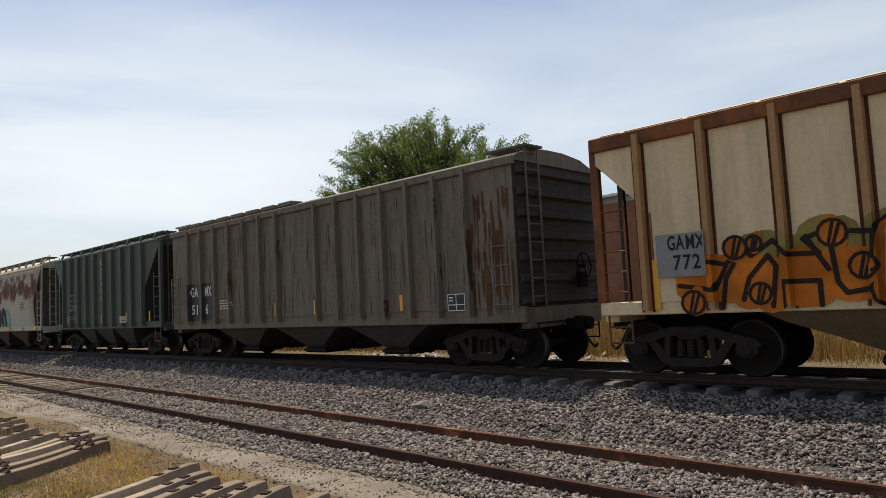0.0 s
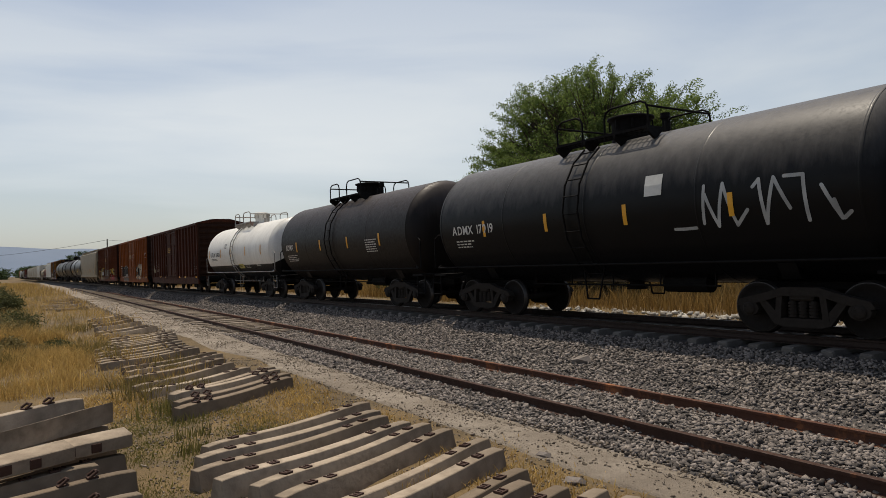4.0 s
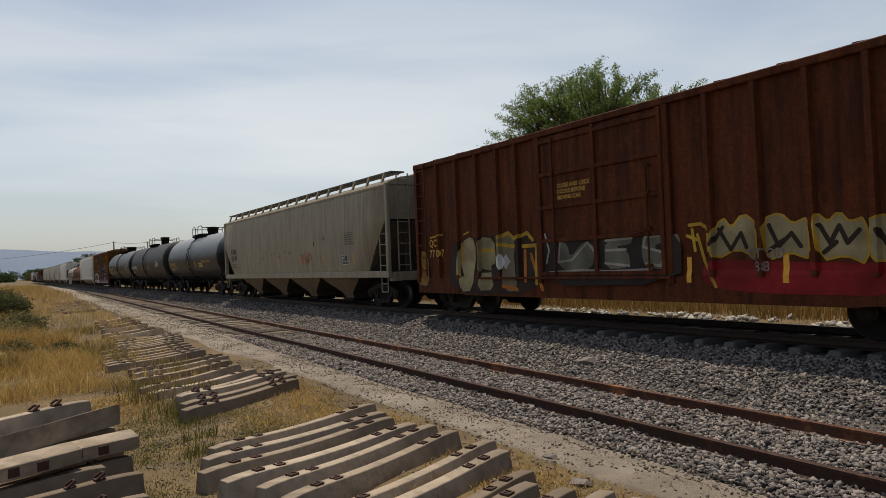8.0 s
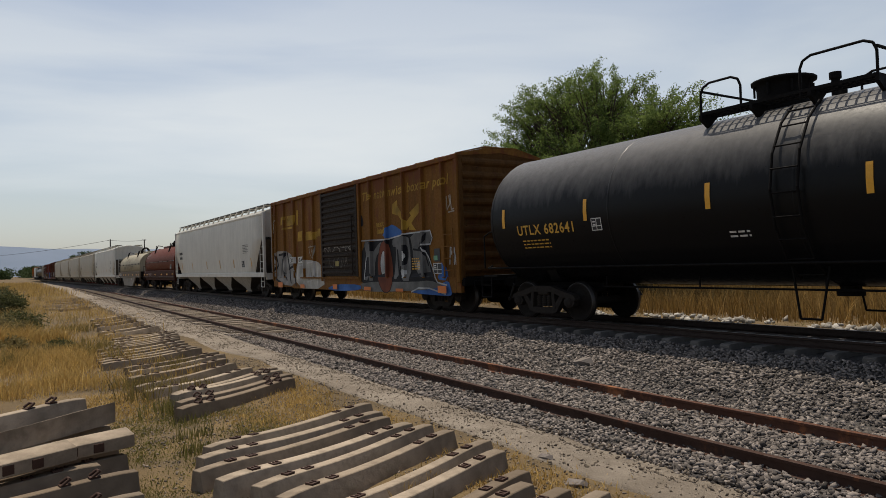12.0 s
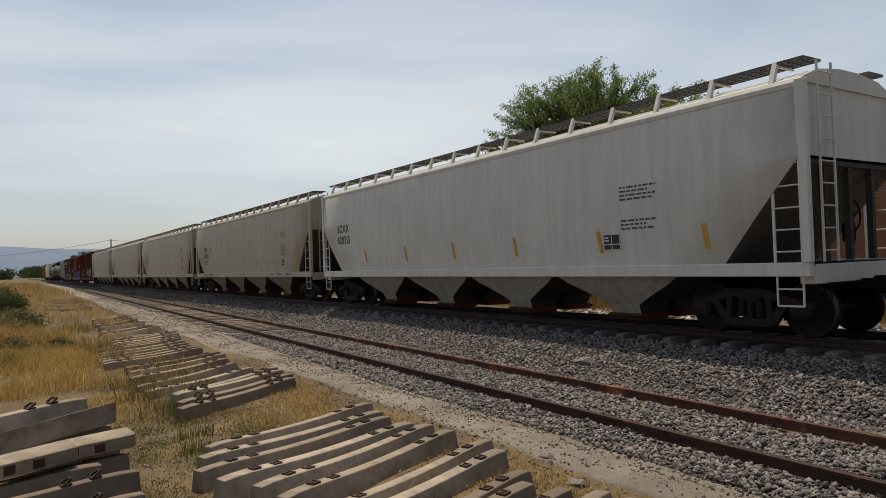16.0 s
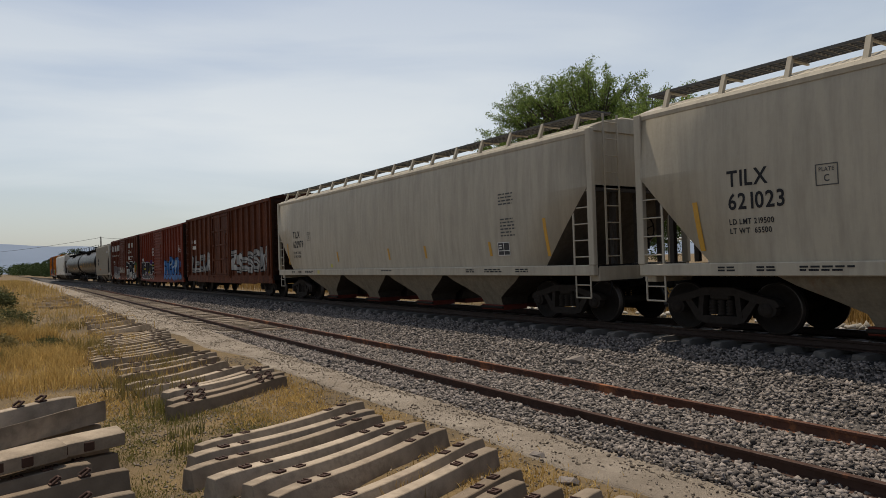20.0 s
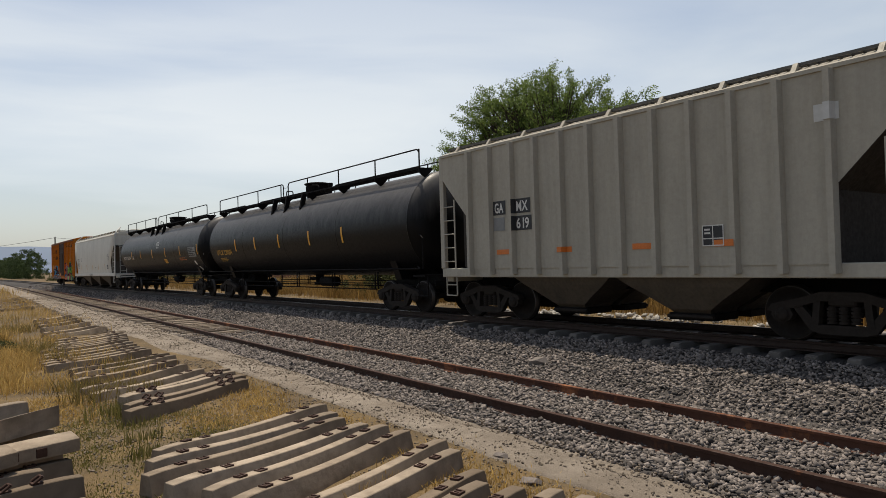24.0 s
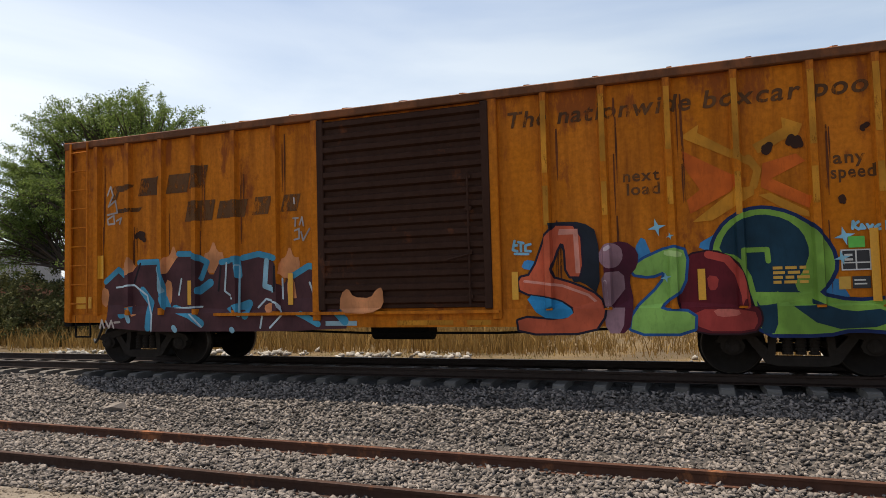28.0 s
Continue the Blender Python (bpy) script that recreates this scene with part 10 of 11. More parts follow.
PLAIN = "pale worn concrete sleeper lying on the earth"
for x, y, a in ((-8.28, 4.10, 112), (-7.76, 3.98, 109), (-7.36, 3.88, 108), (-6.96, 3.95, 109), (-6.75, 4.10, 113), (-6.40, 4.16, 114),
                (-5.73, 4.18, 111), (-5.37, 4.06, 110), (-4.80, 3.90, 109), (-4.47, 3.66, 107), (-4.22, 3.84, 108), (-3.95, 4.02, 108), (-3.66, 4.08, 107), (-3.36, 4.12, 107)):
    sleeper(PLAIN, x, y, a)
for x, y, a in ((-11.25, 4.12, 123), (-11.62, 4.22, 122), (-12.2, 4.25, 123)):
    sleeper("pale concrete sleeper carrying rusty rail clips", x, y, a, clips=True)
for x, y, a in ((-12.6, 4.3, 124), (-13.1, 3.98, 124), (-13.95, 3.92, 126), (-14.9, 4.0, 124), (-15.6, 4.15, 123), (-16.3, 4.2, 122), (-17.1, 4.0, 117), (-17.6, 4.0, 117), (-18.2, 4.0, 118),
                (-18.8, 4.05, 118), (-19.4, 4.1, 120), (-20.0, 4.1, 122), (-20.5, 4.2, 123), (-21.0, 4.3, 124), (-21.9, 4.45, 128), (-22.6, 4.5, 129), (-23.2, 4.6, 130), (-25.2, 4.5, 134), (-26.4, 4.4, 136),
                (-28.2, 4.5, 138), (-30.0, 4.5, 140), (-31.8, 4.6, 140), (-34.0, 4.7, 142), (-44.3, 4.3, 60), (-45.4, 4.4, 138), (-50.0, 4.5, 140), (-51.5, 4.2, 128), (-56, 4.9, 130), (-60, 5.0, 120), (-63, 5.1, 130)):
    sleeper(PLAIN, x, y, a, sink=0.035)
# the heap of sleepers, thrown together in three layers
HEAP, HEAPED = "heap of sleepers", "weathered rust-stained concrete sleeper in the heap"
for x, y, a, z, roll, clips in ((-6.20, 0.96, 98, 0, 0, True), (-7.02, 1.04, 97, 0, 0, True), (-7.36, 0.76, 99, 0.02, 0, False), (-7.76, 1.04, 106, 0, 0, False), (-8.14, 1.0, 110, 0, 0, False),
                                (-8.52, 0.92, 112, 0, 0, False), (-8.92, 0.78, 114, 0, 0, False), (-9.32, 0.66, 114, 0, 0, False), (-7.52, 0.50, 114, 0.225, 90, False), (-7.90, 1.08, 106, 0.21, 90, False),
                                (-8.36, 0.95, 114, 0.21, 0, False), (-8.74, 0.80, 116, 0.21, 0, False), (-9.12, 0.70, 116, 0.21, 0, False), (-8.24, 1.02, 128, 0.42, -90, False), (-8.99, 0.77, 116, 0.42, 0, True), (-10.0, 0.35, 118, 0, 0, False)):
    sleeper(HEAPED, x, y, a, z, roll, clips, group=HEAP)

# the grey boulder on the bank and stray lumps of stone
for x, y, r in ((-9.4, 9.2, 0.17), (-13.3, 9.6, 0.10), (-5.4, 4.7, 0.07), (-6.2, 2.6, 0.05), (-4.6, 4.35, 0.08), (-13.0, 10.3, 0.10), (-12.4, 10.35, 0.09)):
    v, f = rock_template(int(x * 10) % 17)
    g = Geo()
    g.add([(p[0] * r * 1.5, p[1] * r, p[2] * r * 0.6) for p in v], [tuple(q) for q in f])
    ob = tagged(new("stone", g.mesh("stone", STONE)), "pale grey loose stone lying on the ballast" if y > 5 else "grey loose stone on the dirt path", "stone")
    ob.matrix_basis = pose(x, y, (bed(x, y) if y > 5.9 else land(x, y)) + r * 0.3, 0, 0, 30)

# ---- ties of both tracks ----
ties = tagged(new("main_ties"), "concrete ties under the main line", "railway ties", kind="structure")


def tie_mesh():
    g = Geo()
    for y, w, h in ((-1.25, 0.115, 0.20), (-1.2, 0.125, 0.225), (-0.4, 0.12, 0.225), (0.0, 0.11, 0.19), (0.4, 0.12, 0.225), (1.2, 0.125, 0.225), (1.25, 0.115, 0.20)):
        g.v += [(-w - 0.02, y, 0), (w + 0.02, y, 0), (w - 0.03, y, h), (-w + 0.03, y, h)]
    g.f = [(i * 4 + k, i * 4 + (k + 1) % 4, (i + 1) * 4 + (k + 1) % 4, (i + 1) * 4 + k) for i in range(6) for k in range(4)] + [(3, 2, 1, 0), (24, 25, 26, 27)]
    g.m, g.s = [0] * len(g.f), [False] * len(g.f)
    return g.mesh("tie", TIE)


rnd = random.Random(3)
for k in range(190):
    x = -95 + k * 0.6 + rnd.uniform(-0.03, 0.03)
    part("tie", once("tie", tie_mesh), None, ties, m=pose(x, TRACK_Y + rnd.uniform(-0.02, 0.02), RAIL_Z - 0.15 - 0.225, 0, 0, rnd.uniform(-1, 1)))
ties = tagged(new("siding_ties"), "dark wooden ties half buried under the siding", "railway ties", kind="structure")
for k in range(170):
    x = -111.6 + k * 0.56 + rnd.uniform(-0.05, 0.05)
    part("tie", once("wood_tie", lambda: Geo().soft(-0.11, 0.11, -1.25, 1.25, -0.16, 0.0, 0.012).mesh("tie", WOODTIE)), None, ties,
         m=pose(x, siding_y(x) + rnd.uniform(-0.08, 0.08), -0.165 + 0.068 * silted(x) + rnd.uniform(-0.03, 0.006), 0, 0, rnd.uniform(-3, 3)))

# ---- trees and bushes ----
LEAF = island_mat("mesquite_leaf", (0.08, 0.118, 0.028), (0.24, 0.315, 0.085), 0.7, 6, 0.5)
DARKLEAF = island_mat("far_leaf", (0.03, 0.05, 0.016), (0.075, 0.105, 0.035), 0.8, 4, 0.2)
FARLEAF = island_mat("olive_leaf", (0.05, 0.058, 0.02), (0.13, 0.13, 0.05), 0.8, 4, 0.25)
SHRUB = island_mat("dry_shrub_leaf", (0.13, 0.105, 0.042), (0.30, 0.235, 0.095), 0.8, 4, 0.3)
THICKET = island_mat("brown_thicket", (0.09, 0.065, 0.03), (0.22, 0.16, 0.075), 0.85, 4, 0.2)
BARK = plain("grey_brown_bark", (0.075, 0.055, 0.04), 0.9, 12, 0.35, 0, 0.6)


def leaf_cloud(name, mat, centres, per, spread_, size, seed, parent=None, label="", droop=0.0, slim=0.42):
    """Small leaf blades round many twig ends, in one mesh."""
    r = np.random.default_rng(seed)
    c = np.repeat(np.array(centres, dtype=np.float64), per, axis=0)
    n = len(c)
    p = c + r.normal(0, 1, (n, 3)) * np.array(spread_)
    p[:, 2] -= droop * np.abs(r.normal(0, 1, n))
    d = r.normal(0, 1, (n, 3))
    d /= np.linalg.norm(d, axis=1, keepdims=True)
    e = np.cross(d, r.normal(0, 1, (n, 3)))
    e /= np.linalg.norm(e, axis=1, keepdims=True)
    ln = (r.uniform(0.6, 1.4, n) * size)[:, None]
    vs = np.stack([p - d * ln, p + e * ln * slim, p + d * ln, p - e * ln * slim], 1).reshape(-1, 3)
    me = bpy.data.meshes.new(name)
    me.vertices.add(len(vs))
    me.vertices.foreach_set("co", vs.astype(np.float32).ravel())
    me.loops.add(4 * n)
    me.loops.foreach_set("vertex_index", np.arange(4 * n, dtype=np.int32))
    me.polygons.add(n)
    me.polygons.foreach_set("loop_start", np.arange(0, 4 * n, 4, dtype=np.int32))
    me.update(calc_edges=True)
    me.materials.append(mat)
    ob = new(name, me)
    if parent:
        ob.parent = parent
    if label:
        ob["label"] = label
    return ob


def tree(name, label, x, y, lobes, trunk, tips, per, spread_, size, seed, mat, droop=0.1, frond=1.0):
    """lobes: (dx, dy, z, rx, ry, rz); trunk: (radius, height of the fork)."""
    root = tagged(new(name), label, "tree")
    root.location = (x, y, land(x, y) - 0.05)
    rr = random.Random(seed)
    g = Geo()
    r0, fork = trunk
    g.rod((0, 0, 0), (0.15, 0.05, fork * 0.5), r0, 10, 0, r0 * 0.8).rod((0.15, 0.05, fork * 0.5), (0.0, 0.0, fork), r0 * 0.8, 10, 0, r0 * 0.65)
    part("trunk", g, BARK, root)
    weight = [l[3] * l[5] for l in lobes]
    ends = []
    for k, (dx, dy, z, ax, ay, az) in enumerate(lobes):
        g = Geo()
        a, b = Vector((0, 0, fork)), Vector((dx, dy, z - az * 0.35))
        prev, rad = a, r0 * 0.5
        for j in range(1, 5):
            q = a.lerp(b, j / 4) + Vector((rr.uniform(-0.3, 0.3), rr.uniform(-0.3, 0.3), rr.uniform(-0.1, 0.35)))
            g.rod(prev, q, rad, 7, 0, rad * 0.75)
            prev, rad = q, rad * 0.75
        for j in range(max(6, round(tips * weight[k] / sum(weight)))):
            u = Vector((rr.gauss(0, 1), rr.gauss(0, 1), rr.gauss(0, 1))).normalized() * (rr.random() ** 0.45)
            tip = Vector((dx + u.x * ax, dy + u.y * ay, max(0.5, z + u.z * az)))
            start = a.lerp(b, rr.uniform(0.45, 1.0))
            mid = start.lerp(tip, 0.55) + Vector((0, 0, rr.uniform(-0.1, 0.3)))
            g.rod(start, mid, 0.035 * r0 / 0.25, 5, 0, 0.022 * r0 / 0.25).rod(mid, tip, 0.022 * r0 / 0.25, 4, 0, 0.008)
            way = (tip - start).normalized() + Vector((rr.gauss(0, 0.4), rr.gauss(0, 0.4), rr.uniform(-0.25, 0.3)))
            reach = rr.uniform(0.5, 1.0) * frond
            for q in range(9):
                w = q / 8
                at = tip + way * reach * (w - 0.45) - Vector((0, 0, 0.25 * reach * w * w))
                ends.append(at[:])
        part("limb", g, BARK, root, fix=False)
    leaf_cloud("crown", mat, ends, per, spread_, size, seed, root, droop=droop, slim=0.3)
    return root


tree("mesquite_tree", "broad green mesquite tree with feathery leaves behind the tracks", -21.3, 21.0,
     [(1.8, 0, 8.0, 1.8, 2.2, 1.5), (-0.8, 0.2, 8.4, 1.7, 2.2, 1.3), (-2.5, 0, 8.5, 1.5, 2.0, 1.0), (5.0, 0, 6.9, 1.3, 1.8, 1.2), (3.4, 0.3, 6.4, 2.0, 2.2, 1.3), (-3.5, 0.3, 7.1, 1.8, 2.4, 1.5), (-4.6, 0, 6.4, 1.2, 2.0, 1.2),
      (0.4, -0.3, 5.8, 4.6, 2.8, 1.5), (6.0, 0.2, 4.6, 1.3, 1.8, 1.3), (-5.2, 0, 4.6, 2.6, 2.4, 1.7), (2.6, 0, 3.4, 3.4, 2.4, 1.5)],
     (0.34, 1.5), 1250, 21, (0.10, 0.10, 0.06), 0.056, 11, LEAF, 0.05, 1.4)
tree("edge_tree", "dark green tree at the side of the open field", -118, -4.5, [(0, 0, 6.0, 2.6, 2.6, 2.6), (1.5, 0, 4.2, 2.4, 2.4, 2.0), (-1.5, 1, 3.6, 2.4, 2.4, 2.0)], (0.25, 1.6), 120, 9, (0.3, 0.3, 0.2), 0.2, 12, DARKLEAF)


def bush(label, x, y, w, h, mat, seed, n=60, per=40, leaf=0.07):
    rr = random.Random(seed)
    root = tagged(new("bush"), label, "bush")
    root.location = (x, y, land(x, y))
    g, ends = Geo(), []
    for k in range(n):
        a, q = rr.uniform(0, math.tau), rr.random() ** 0.5
        tip = (w * q * math.cos(a), w * q * math.sin(a), h * (0.25 + 0.75 * rr.random()) * (1.1 - 0.5 * q))
        g.rod((0.1 * math.cos(a), 0.1 * math.sin(a), -0.03), tip, 0.014, 4, 0, 0.005)
        ends.append(tip)
    part("stem", g, BARK, root, fix=False)
    leaf_cloud("foliage", mat, ends, per, (0.12 * w + 0.05,) * 2 + (0.12 * h,), leaf, seed, root)
    return root


bush("dark green bush before the brick wall", -36.0, 22.5, 1.5, 2.2, DARKLEAF, 21, 70, 60, 0.09)
bush("brown-green shrub in the dry grass", -50.0, 0.0, 0.9, 1.3, SHRUB, 22, 90, 50, 0.08)
bush("thin brown-green shrub beside the path", -31.0, 0.2, 0.7, 0.8, SHRUB, 24, 30, 18, 0.045)
for k, (x, y, w, h) in enumerate(((-24.5, 20.0, 1.6, 2.0), (-27.0, 19.6, 1.5, 1.8), (-22.0, 19.6, 1.4, 1.5), (-29.0, 20.5, 1.3, 1.5), (-18.6, 20.2, 1.2, 1.3))):
    bush("dry brown thicket under the mesquite tree", x, y, w, h, THICKET, 40 + k, 80, 30, 0.07)
bush("low dark shrub under the field's edge", -26.5, 17.6, 0.9, 1.0, SHRUB, 25, 40, 40, 0.06)
for k, (x, y, spread_) in enumerate(((-8.64, 1.94, 0.14), (-10.6, 2.0, 0.2), (-9.7, 2.1, 0.12), (-7.9, 1.8, 0.1), (-13.2, 1.6, 0.14), (-5.4, 3.2, 0.1), (-5.1, 2.9, 0.1), (-16.5, 2.4, 0.2), (-15.4, 3.1, 0.3), (-14.6, 2.9, 0.2), (-19.5, 2.1, 0.3), (-22.2, 1.6, 0.35), (-12.2, 2.7, 0.2), (-4.5, 3.0, 0.12), (-24.5, 0.9, 0.4))):
    spots = np.array([(x + rng.normal(0, spread_), y + rng.normal(0, spread_), land(x, y) - 0.01, rng.uniform(0.05, 0.14 + spread_ * 0.6)) for _ in range(110 if spread_ < 0.2 else 280)])
    blades("grass_tuft", "upright tuft of dry and green grass", "grass", GREEN if k < 4 else TUFT if k > 7 else DRY, spots, 30 + k, 0.3)
for k, (x, y, w, h) in enumerate(((-27.6, 0.2, 0.7, 0.7), (-33.0, 0.6, 0.8, 0.8), (-26.0, -1.0, 0.8, 0.6), (-21.5, 0.2, 0.35, 0.4))):
    bush("small dry shrub standing in the straw grass", x, y, w, h, SHRUB, 60 + k, 40, 24, 0.045)
bush("dark sprawling shrub in the straw grass", -29.6, 0.4, 0.9, 0.75, FARLEAF, 71, 60, 34, 0.05)
bush("dark sprawling shrub in the straw grass", -43.0, 0.1, 0.9, 1.3, FARLEAF, 72, 80, 40, 0.07)
bush("low dark shrub in the straw grass", -20.6, 1.2, 0.4, 0.35, FARLEAF, 73, 36, 26, 0.035)

rr = random.Random(8)


def wood(name, label, mat, stems, per, leaf, seed):
    """Far trees as clumps of leaves: stems are rows of x, y, height, half width."""
    tips = []
    for x, y, h, w in stems:
        for _ in range(30):
            a, q, u = rr.uniform(0, math.tau), rr.random() ** 0.5, rr.random()
            swell = math.sin(math.pi * (0.12 + 0.8 * u)) ** 0.6
            tips.append((x + w * q * swell * math.cos(a), y + w * q * swell * math.sin(a), h * (0.04 + 0.92 * u)))
    spread_ = (leaf * 1.6, leaf * 1.6, leaf * 1.1)
    return tagged(leaf_cloud(name, mat, tips, per, spread_, leaf, seed), label, "woods", kind="stuff")


# trees in a row beside the line, growing taller with the distance
row = []
for k in range(46):
    x = -215 - 7.5 * k
    row.append((x, 21 + rr.uniform(-1.5, 1.5) + 0.012 * (-x - 215), rr.uniform(6.0, 8.8), rr.uniform(3.2, 4.6)))
wood("far_woods", "dark green line of distant trees along the railway", DARKLEAF, row, 60, 0.24, 9)
row = [(-640 - 9 * k, 26 + rr.uniform(-5, 5) + 0.02 * k, rr.uniform(7.5, 10.5), rr.uniform(5, 7)) for k in range(40)]
row += [(-430 - rr.random() * 560, -20 - rr.random() * 130, rr.uniform(4.5, 8), rr.uniform(4, 6)) for k in range(70)]
row += [(-560 - rr.random() * 420, -32 + rr.random() * 37, rr.uniform(5, 8.5), rr.uniform(4, 7)) for k in range(45)]
wood("far_woods", "hazy trees far down the line", DARKLEAF, row, 10, 0.9, 29)
row = [(-240 - rr.random() * 190, -52 + rr.random() * 48, rr.uniform(2.0, 4.6), rr.uniform(2.0, 3.4)) for k in range(80)]
wood("far_thicket", "low green trees across the open land", DARKLEAF, row, 16, 0.34, 19)
# trees and scrub beyond the field, beside the far building
row = [(-165 - rr.random() * 75, 48 + rr.random() * 30, rr.uniform(3.5, 5.5), rr.uniform(2.5, 4)) for k in range(22)]
row += [(-192, 45, 6.6, 2.6), (-189, 46, 8.0, 1.6), (-176, 43, 6.2, 2.5)]
wood("far_woods", "green trees round a far pale building", FARLEAF, row, 26, 0.34, 39)
row = [(-88 - rr.random() * 90, 19 + rr.random() * 14, rr.uniform(1.3, 2.6), rr.uniform(1.6, 2.8)) for k in range(60)]
row += [(-92 - rr.random() * 14, 20.5 + rr.random() * 3, rr.uniform(3.2, 4.2), rr.uniform(1.6, 2.4)) for k in range(9)] + [(-118, 19, 3.2, 1.9), (-121, 19.4, 2.6, 1.6)]
wood("field_scrub", "olive green scrub at the field's edge", FARLEAF, row, 44, 0.12, 49)
row = [(-32 + 12 * rr.random(), 17.6 + rr.random() * 5, rr.uniform(1.6, 3.6), rr.uniform(1.0, 1.7)) for k in range(30)]
wood("tree_scrub", "dense dark scrub in the shade of the mesquite tree", FARLEAF, row, 60, 0.07, 59)

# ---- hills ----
# blue of the hazy air is mixed into the hill colour
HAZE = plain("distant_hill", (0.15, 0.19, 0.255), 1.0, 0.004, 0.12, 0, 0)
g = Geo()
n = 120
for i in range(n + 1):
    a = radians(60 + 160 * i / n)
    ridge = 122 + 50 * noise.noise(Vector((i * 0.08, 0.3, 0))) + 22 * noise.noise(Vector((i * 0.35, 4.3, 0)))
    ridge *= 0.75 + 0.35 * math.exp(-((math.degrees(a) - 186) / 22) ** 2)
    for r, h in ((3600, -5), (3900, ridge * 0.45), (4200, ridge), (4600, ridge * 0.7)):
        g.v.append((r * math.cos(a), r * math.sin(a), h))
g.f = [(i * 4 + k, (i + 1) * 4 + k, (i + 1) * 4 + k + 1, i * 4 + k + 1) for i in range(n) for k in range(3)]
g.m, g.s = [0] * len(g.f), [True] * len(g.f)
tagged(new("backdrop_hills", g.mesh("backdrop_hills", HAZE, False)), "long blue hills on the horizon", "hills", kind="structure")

# ---- buildings beyond the field ----
BRICKWALL = ground_mat("brick_wall", [(0.27, 0.125, 0.075), (0.33, 0.165, 0.10), (0.22, 0.10, 0.06)], 0.4, 9, bump=0.3)
PANEL = steel("pale_sheet_metal", (0.36, 0.36, 0.35), 0.02, 0.35, 0.6)
ROOFING = steel("white_roof_sheet", (0.60, 0.62, 0.62), 0.02, 0.25, 0.5)
PLASTER = plain("pale_plaster", (0.52, 0.49, 0.44), 0.9, 4, 0.15)
GLASS = plain("dark_window_glass", (0.03, 0.035, 0.04), 0.15, 4, 0.2)


def warehouse(label, x0, x1, y0, y1, brick_h, eave, ridge, bays, lights):
    b = tagged(new("warehouse"), label, "building")
    b.location = ((x0 + x1) / 2, y0, 0)
    w = (x1 - x0) / 2
    d = y1 - y0
    part("brick_wall", Geo().box(-w, w, 0, d, -0.3, brick_h), BRICKWALL, b)
    part("upper_wall", Geo().box(-w + 0.05, w - 0.05, 0.05, d - 0.05, brick_h, eave), PANEL, b)
    g = Geo().prism([(-0.4, eave), (-0.4, eave + 0.15), (d / 2, ridge), (d + 0.4, eave + 0.15), (d + 0.4, eave)], -w - 0.3, w + 0.3, 0)
    for k in range(round(2 * w / 1.0)):
        x = -w + k * 1.0
        g.prism([(-0.42, eave + 0.15), (-0.42, eave + 0.2), (d / 2, ridge + 0.05), (d / 2, ridge)], x - 0.05, x + 0.05, 0)
    part("roof", g, ROOFING, b)
    for k in range(bays + 1):
        x = -w + 2 * w * k / bays
        part("pier", Geo().box(x - 0.15, x + 0.15, -0.1, 0.0, -0.3, brick_h), PLASTER, b)
    for x, z, a, c in lights:
        win = part("window", Geo().box(x - a, x + a, -0.02, 0.04, z, z + c), GLASS, b)
        part("window_frame", Geo().box(x - a - 0.08, x + a + 0.08, -0.06, -0.025, z + c, z + c + 0.1).box(x - a - 0.08, x + a + 0.08, -0.06, -0.025, z - 0.1, z), PLASTER, win)
    return b


VENTRED = steel("red_vent_paint", (0.3, 0.05, 0.03), 0.2, 0.3)
w1 = warehouse("long pale metal warehouse on a brick base", -165, -72, 40, 62, 3.5, 6.9, 8.0, 6, [(-40 + 27 * k, 4.6, 0.45, 1.5) for k in range(4)])
part("vent", Geo().lathe([(0.5, 0), (0.5, 0.7), (0.8, 0.75), (0.75, 1.1), (0.001, 1.35)], 12, 2, (29, 11, 7.9)), VENTRED, w1, "red roof vent")
w2 = warehouse("brick factory hall with a white metal roof", -28, 9, 40, 58, 7.8, 8.2, 9.2, 8, [(-6, 4.2, 0.9, 1.2), (6, 4.2, 0.9, 1.2)])
part("downpipe", Geo().rod((3.0 - 0.7, -0.12, 0), (3.0 - 0.7, -0.12, 8.0), 0.07, 8), PANEL, w2)
warehouse("small far building with a pale sheet roof", -254, -226, 46, 58, 3.0, 4.4, 6.3, 4, [])
wall = tagged(new("yard_wall"), "long low brick yard wall across the field", "wall", kind="structure")
wall.location = (-64, 40.2, 0)
part("brick_wall", Geo().box(-8, 8, 0, 0.3, -0.3, 3.2), BRICKWALL, wall)
for k in range(5):
    part("pier", Geo().box(-8 + 4 * k - 0.15, -8 + 4 * k + 0.15, -0.12, 0.0, -0.3, 3.3), PLASTER, wall)

# ---- poles and wires ----
POLE = plain("grey_wood_pole", (0.11, 0.095, 0.08), 0.9, 10, 0.3)


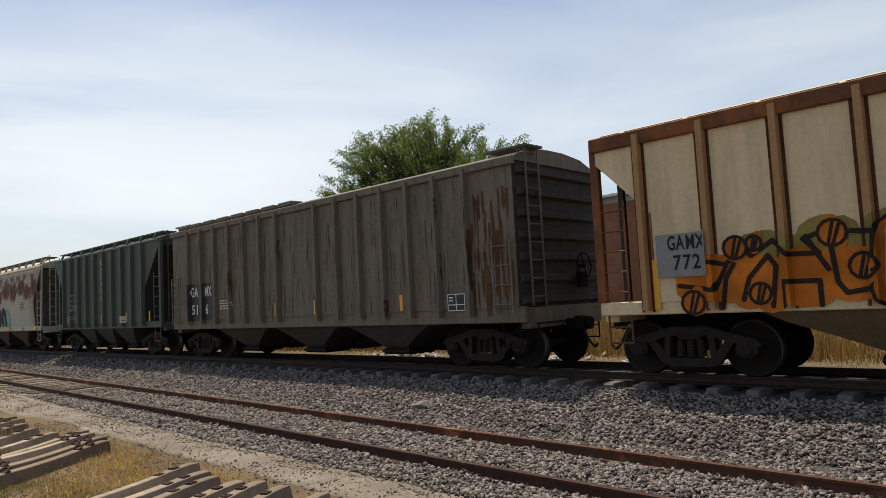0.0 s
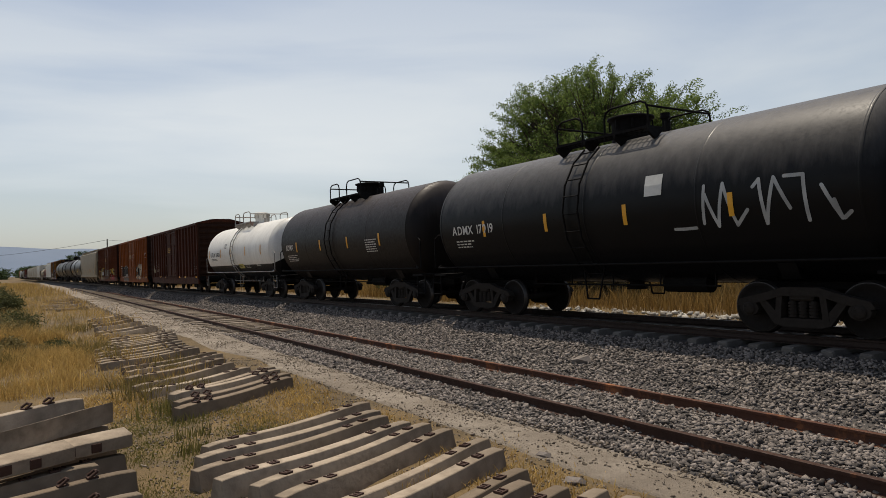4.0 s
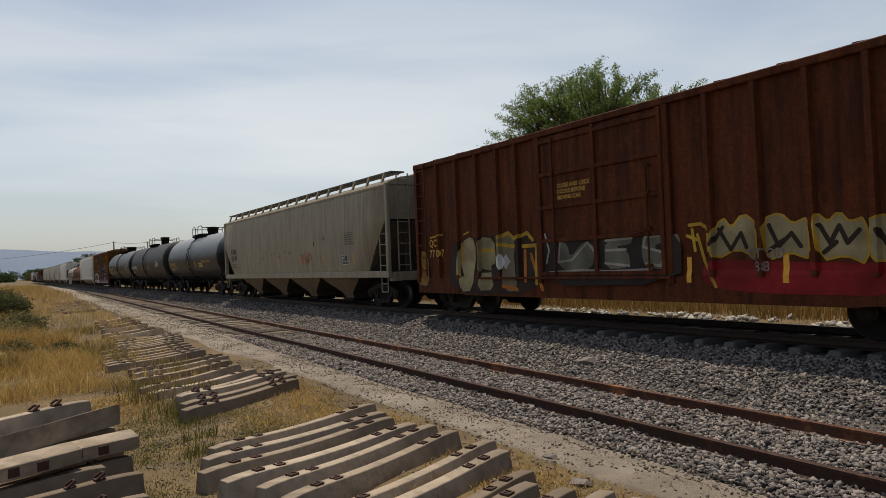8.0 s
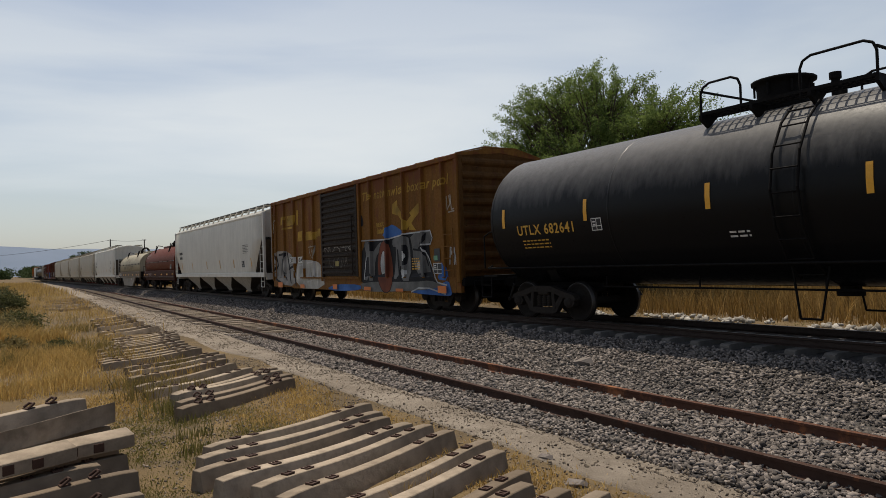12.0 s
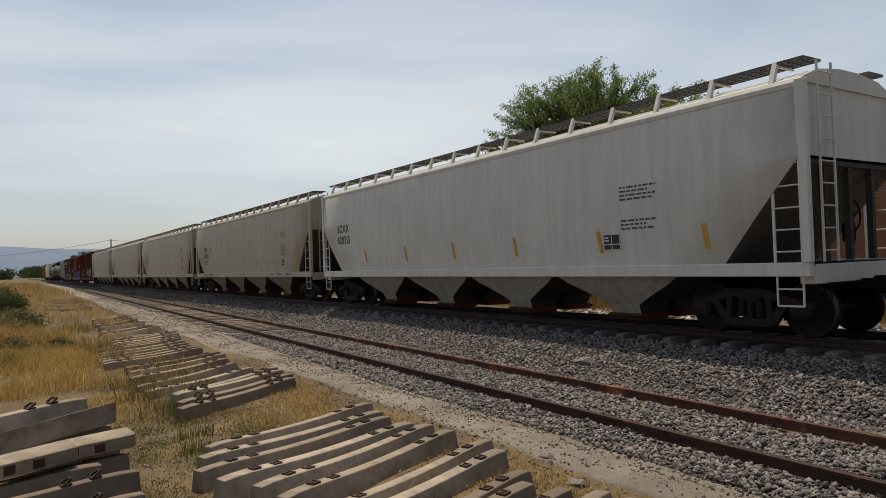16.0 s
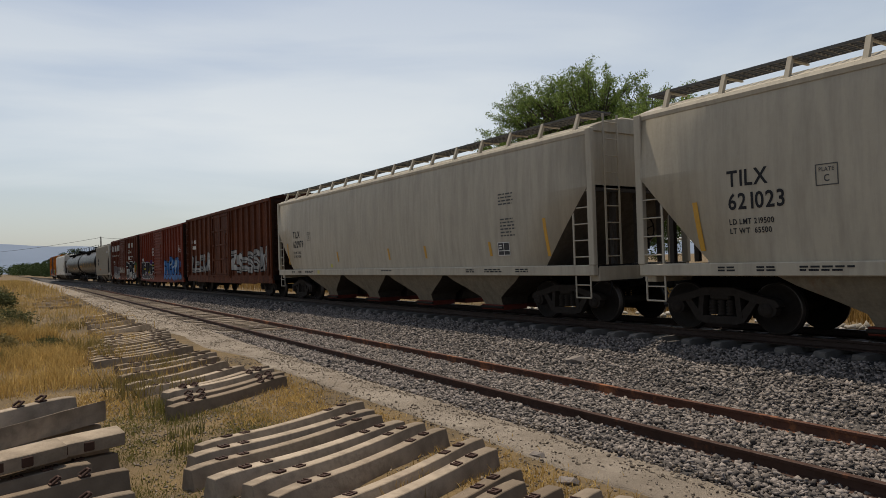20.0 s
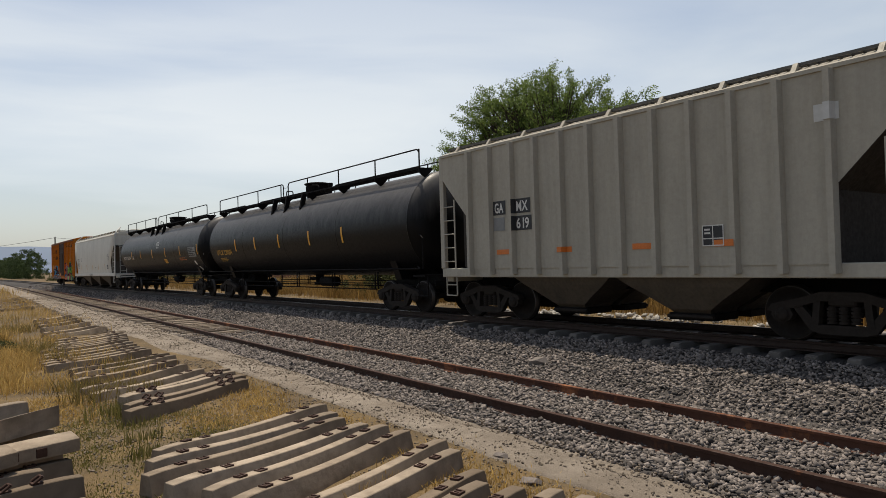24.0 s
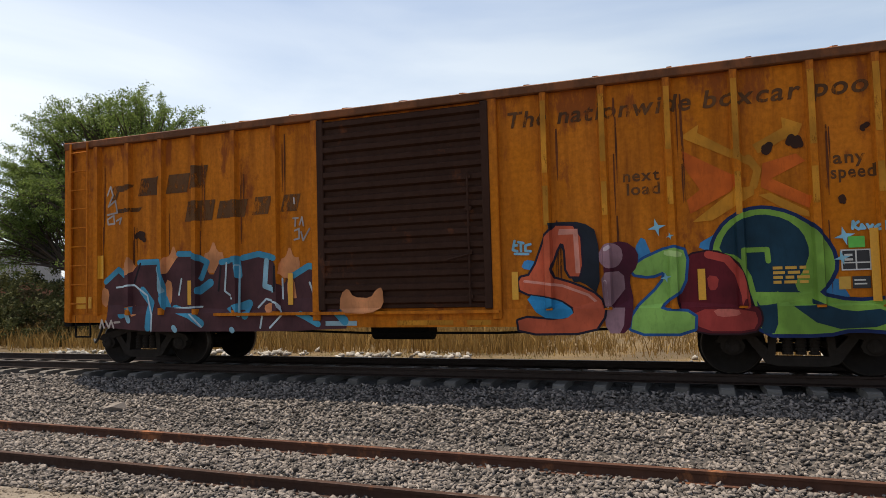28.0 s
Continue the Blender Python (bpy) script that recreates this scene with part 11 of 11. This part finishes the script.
def utility_pole(x, y, h, arm):
    p = tagged(new("utility_pole"), "grey wooden power pole" + (" with a short cross arm" if arm else " beside the line"), "pole")
    p.location = (x, y, land(x, y) - 0.1)
    part("post", Geo().rod((0, 0, 0), (0, 0, h), 0.17, 10, 0, 0.12), POLE, p)
    if arm:
        part("cross_arm", Geo().box(-0.06, 0.06, -arm, arm, h - 0.22, h - 0.08), POLE, p)
    for q in (-arm * 0.8, arm * 0.8) if arm else (0.0,):
        part("insulator", Geo().rod((0, q, h - 0.08 if arm else h), (0, q, h + 0.12), 0.05, 8), PLASTER, p)
    return p


utility_pole(-163.4, 20.0, 9.2, 0)
utility_pole(-182.5, 30.0, 10.0, 0.45)
wires = tagged(new("power_lines"), "thin dark power lines between the poles", "wire", kind="structure")
for a, b, sag in (((-163.4, 20.0, 9.25), (-330, -42, 12.6), 3.0), ((-163.4, 20.0, 9.25), (-182.5, 29.6, 10.0), 0.25)):
    a, b = Vector(a), Vector(b)
    pts = [a.lerp(b, k / 16) - Vector((0, 0, sag * 4 * (k / 16) * (1 - k / 16))) for k in range(17)]
    part("wire", Geo().path([p[:] for p in pts], 0.04, 4), INK, wires)


# ---- movement ----
def motions():
    for car, offset in TRAIN:
        walk(car, [(t, pose(SPEED * t - offset, TRACK_Y, RAIL_Z)) for t in (0.0, 14.0, 28.0)])
    for wheels, s, car, x in WHEELSETS:
        offset = next(o for c, o in TRAIN if c is car)
        at = lambda t: SPEED * t - offset + x + s
        first, last = (-60 + offset - x - s) / SPEED, (22 + offset - x - s) / SPEED
        steps_in = [k / FPS for k in range(round(28 * FPS) + 1) if first <= k / FPS <= last]
        rows = [(t, pose(s, 0, WHEEL_R, 0, math.degrees(at(t) / WHEEL_R) % 360, 0)) for t in steps_in]
        if not rows:
            rows = [(0.0, pose(s, 0, WHEEL_R)), (28.0, pose(s, 0, WHEEL_R))]
        if rows[0][0] > 0:
            rows.insert(0, (0.0, rows[0][1]))
        if rows[-1][0] < 28:
            rows.append((28.0, rows[-1][1]))
        walk(wheels, rows)


motions()
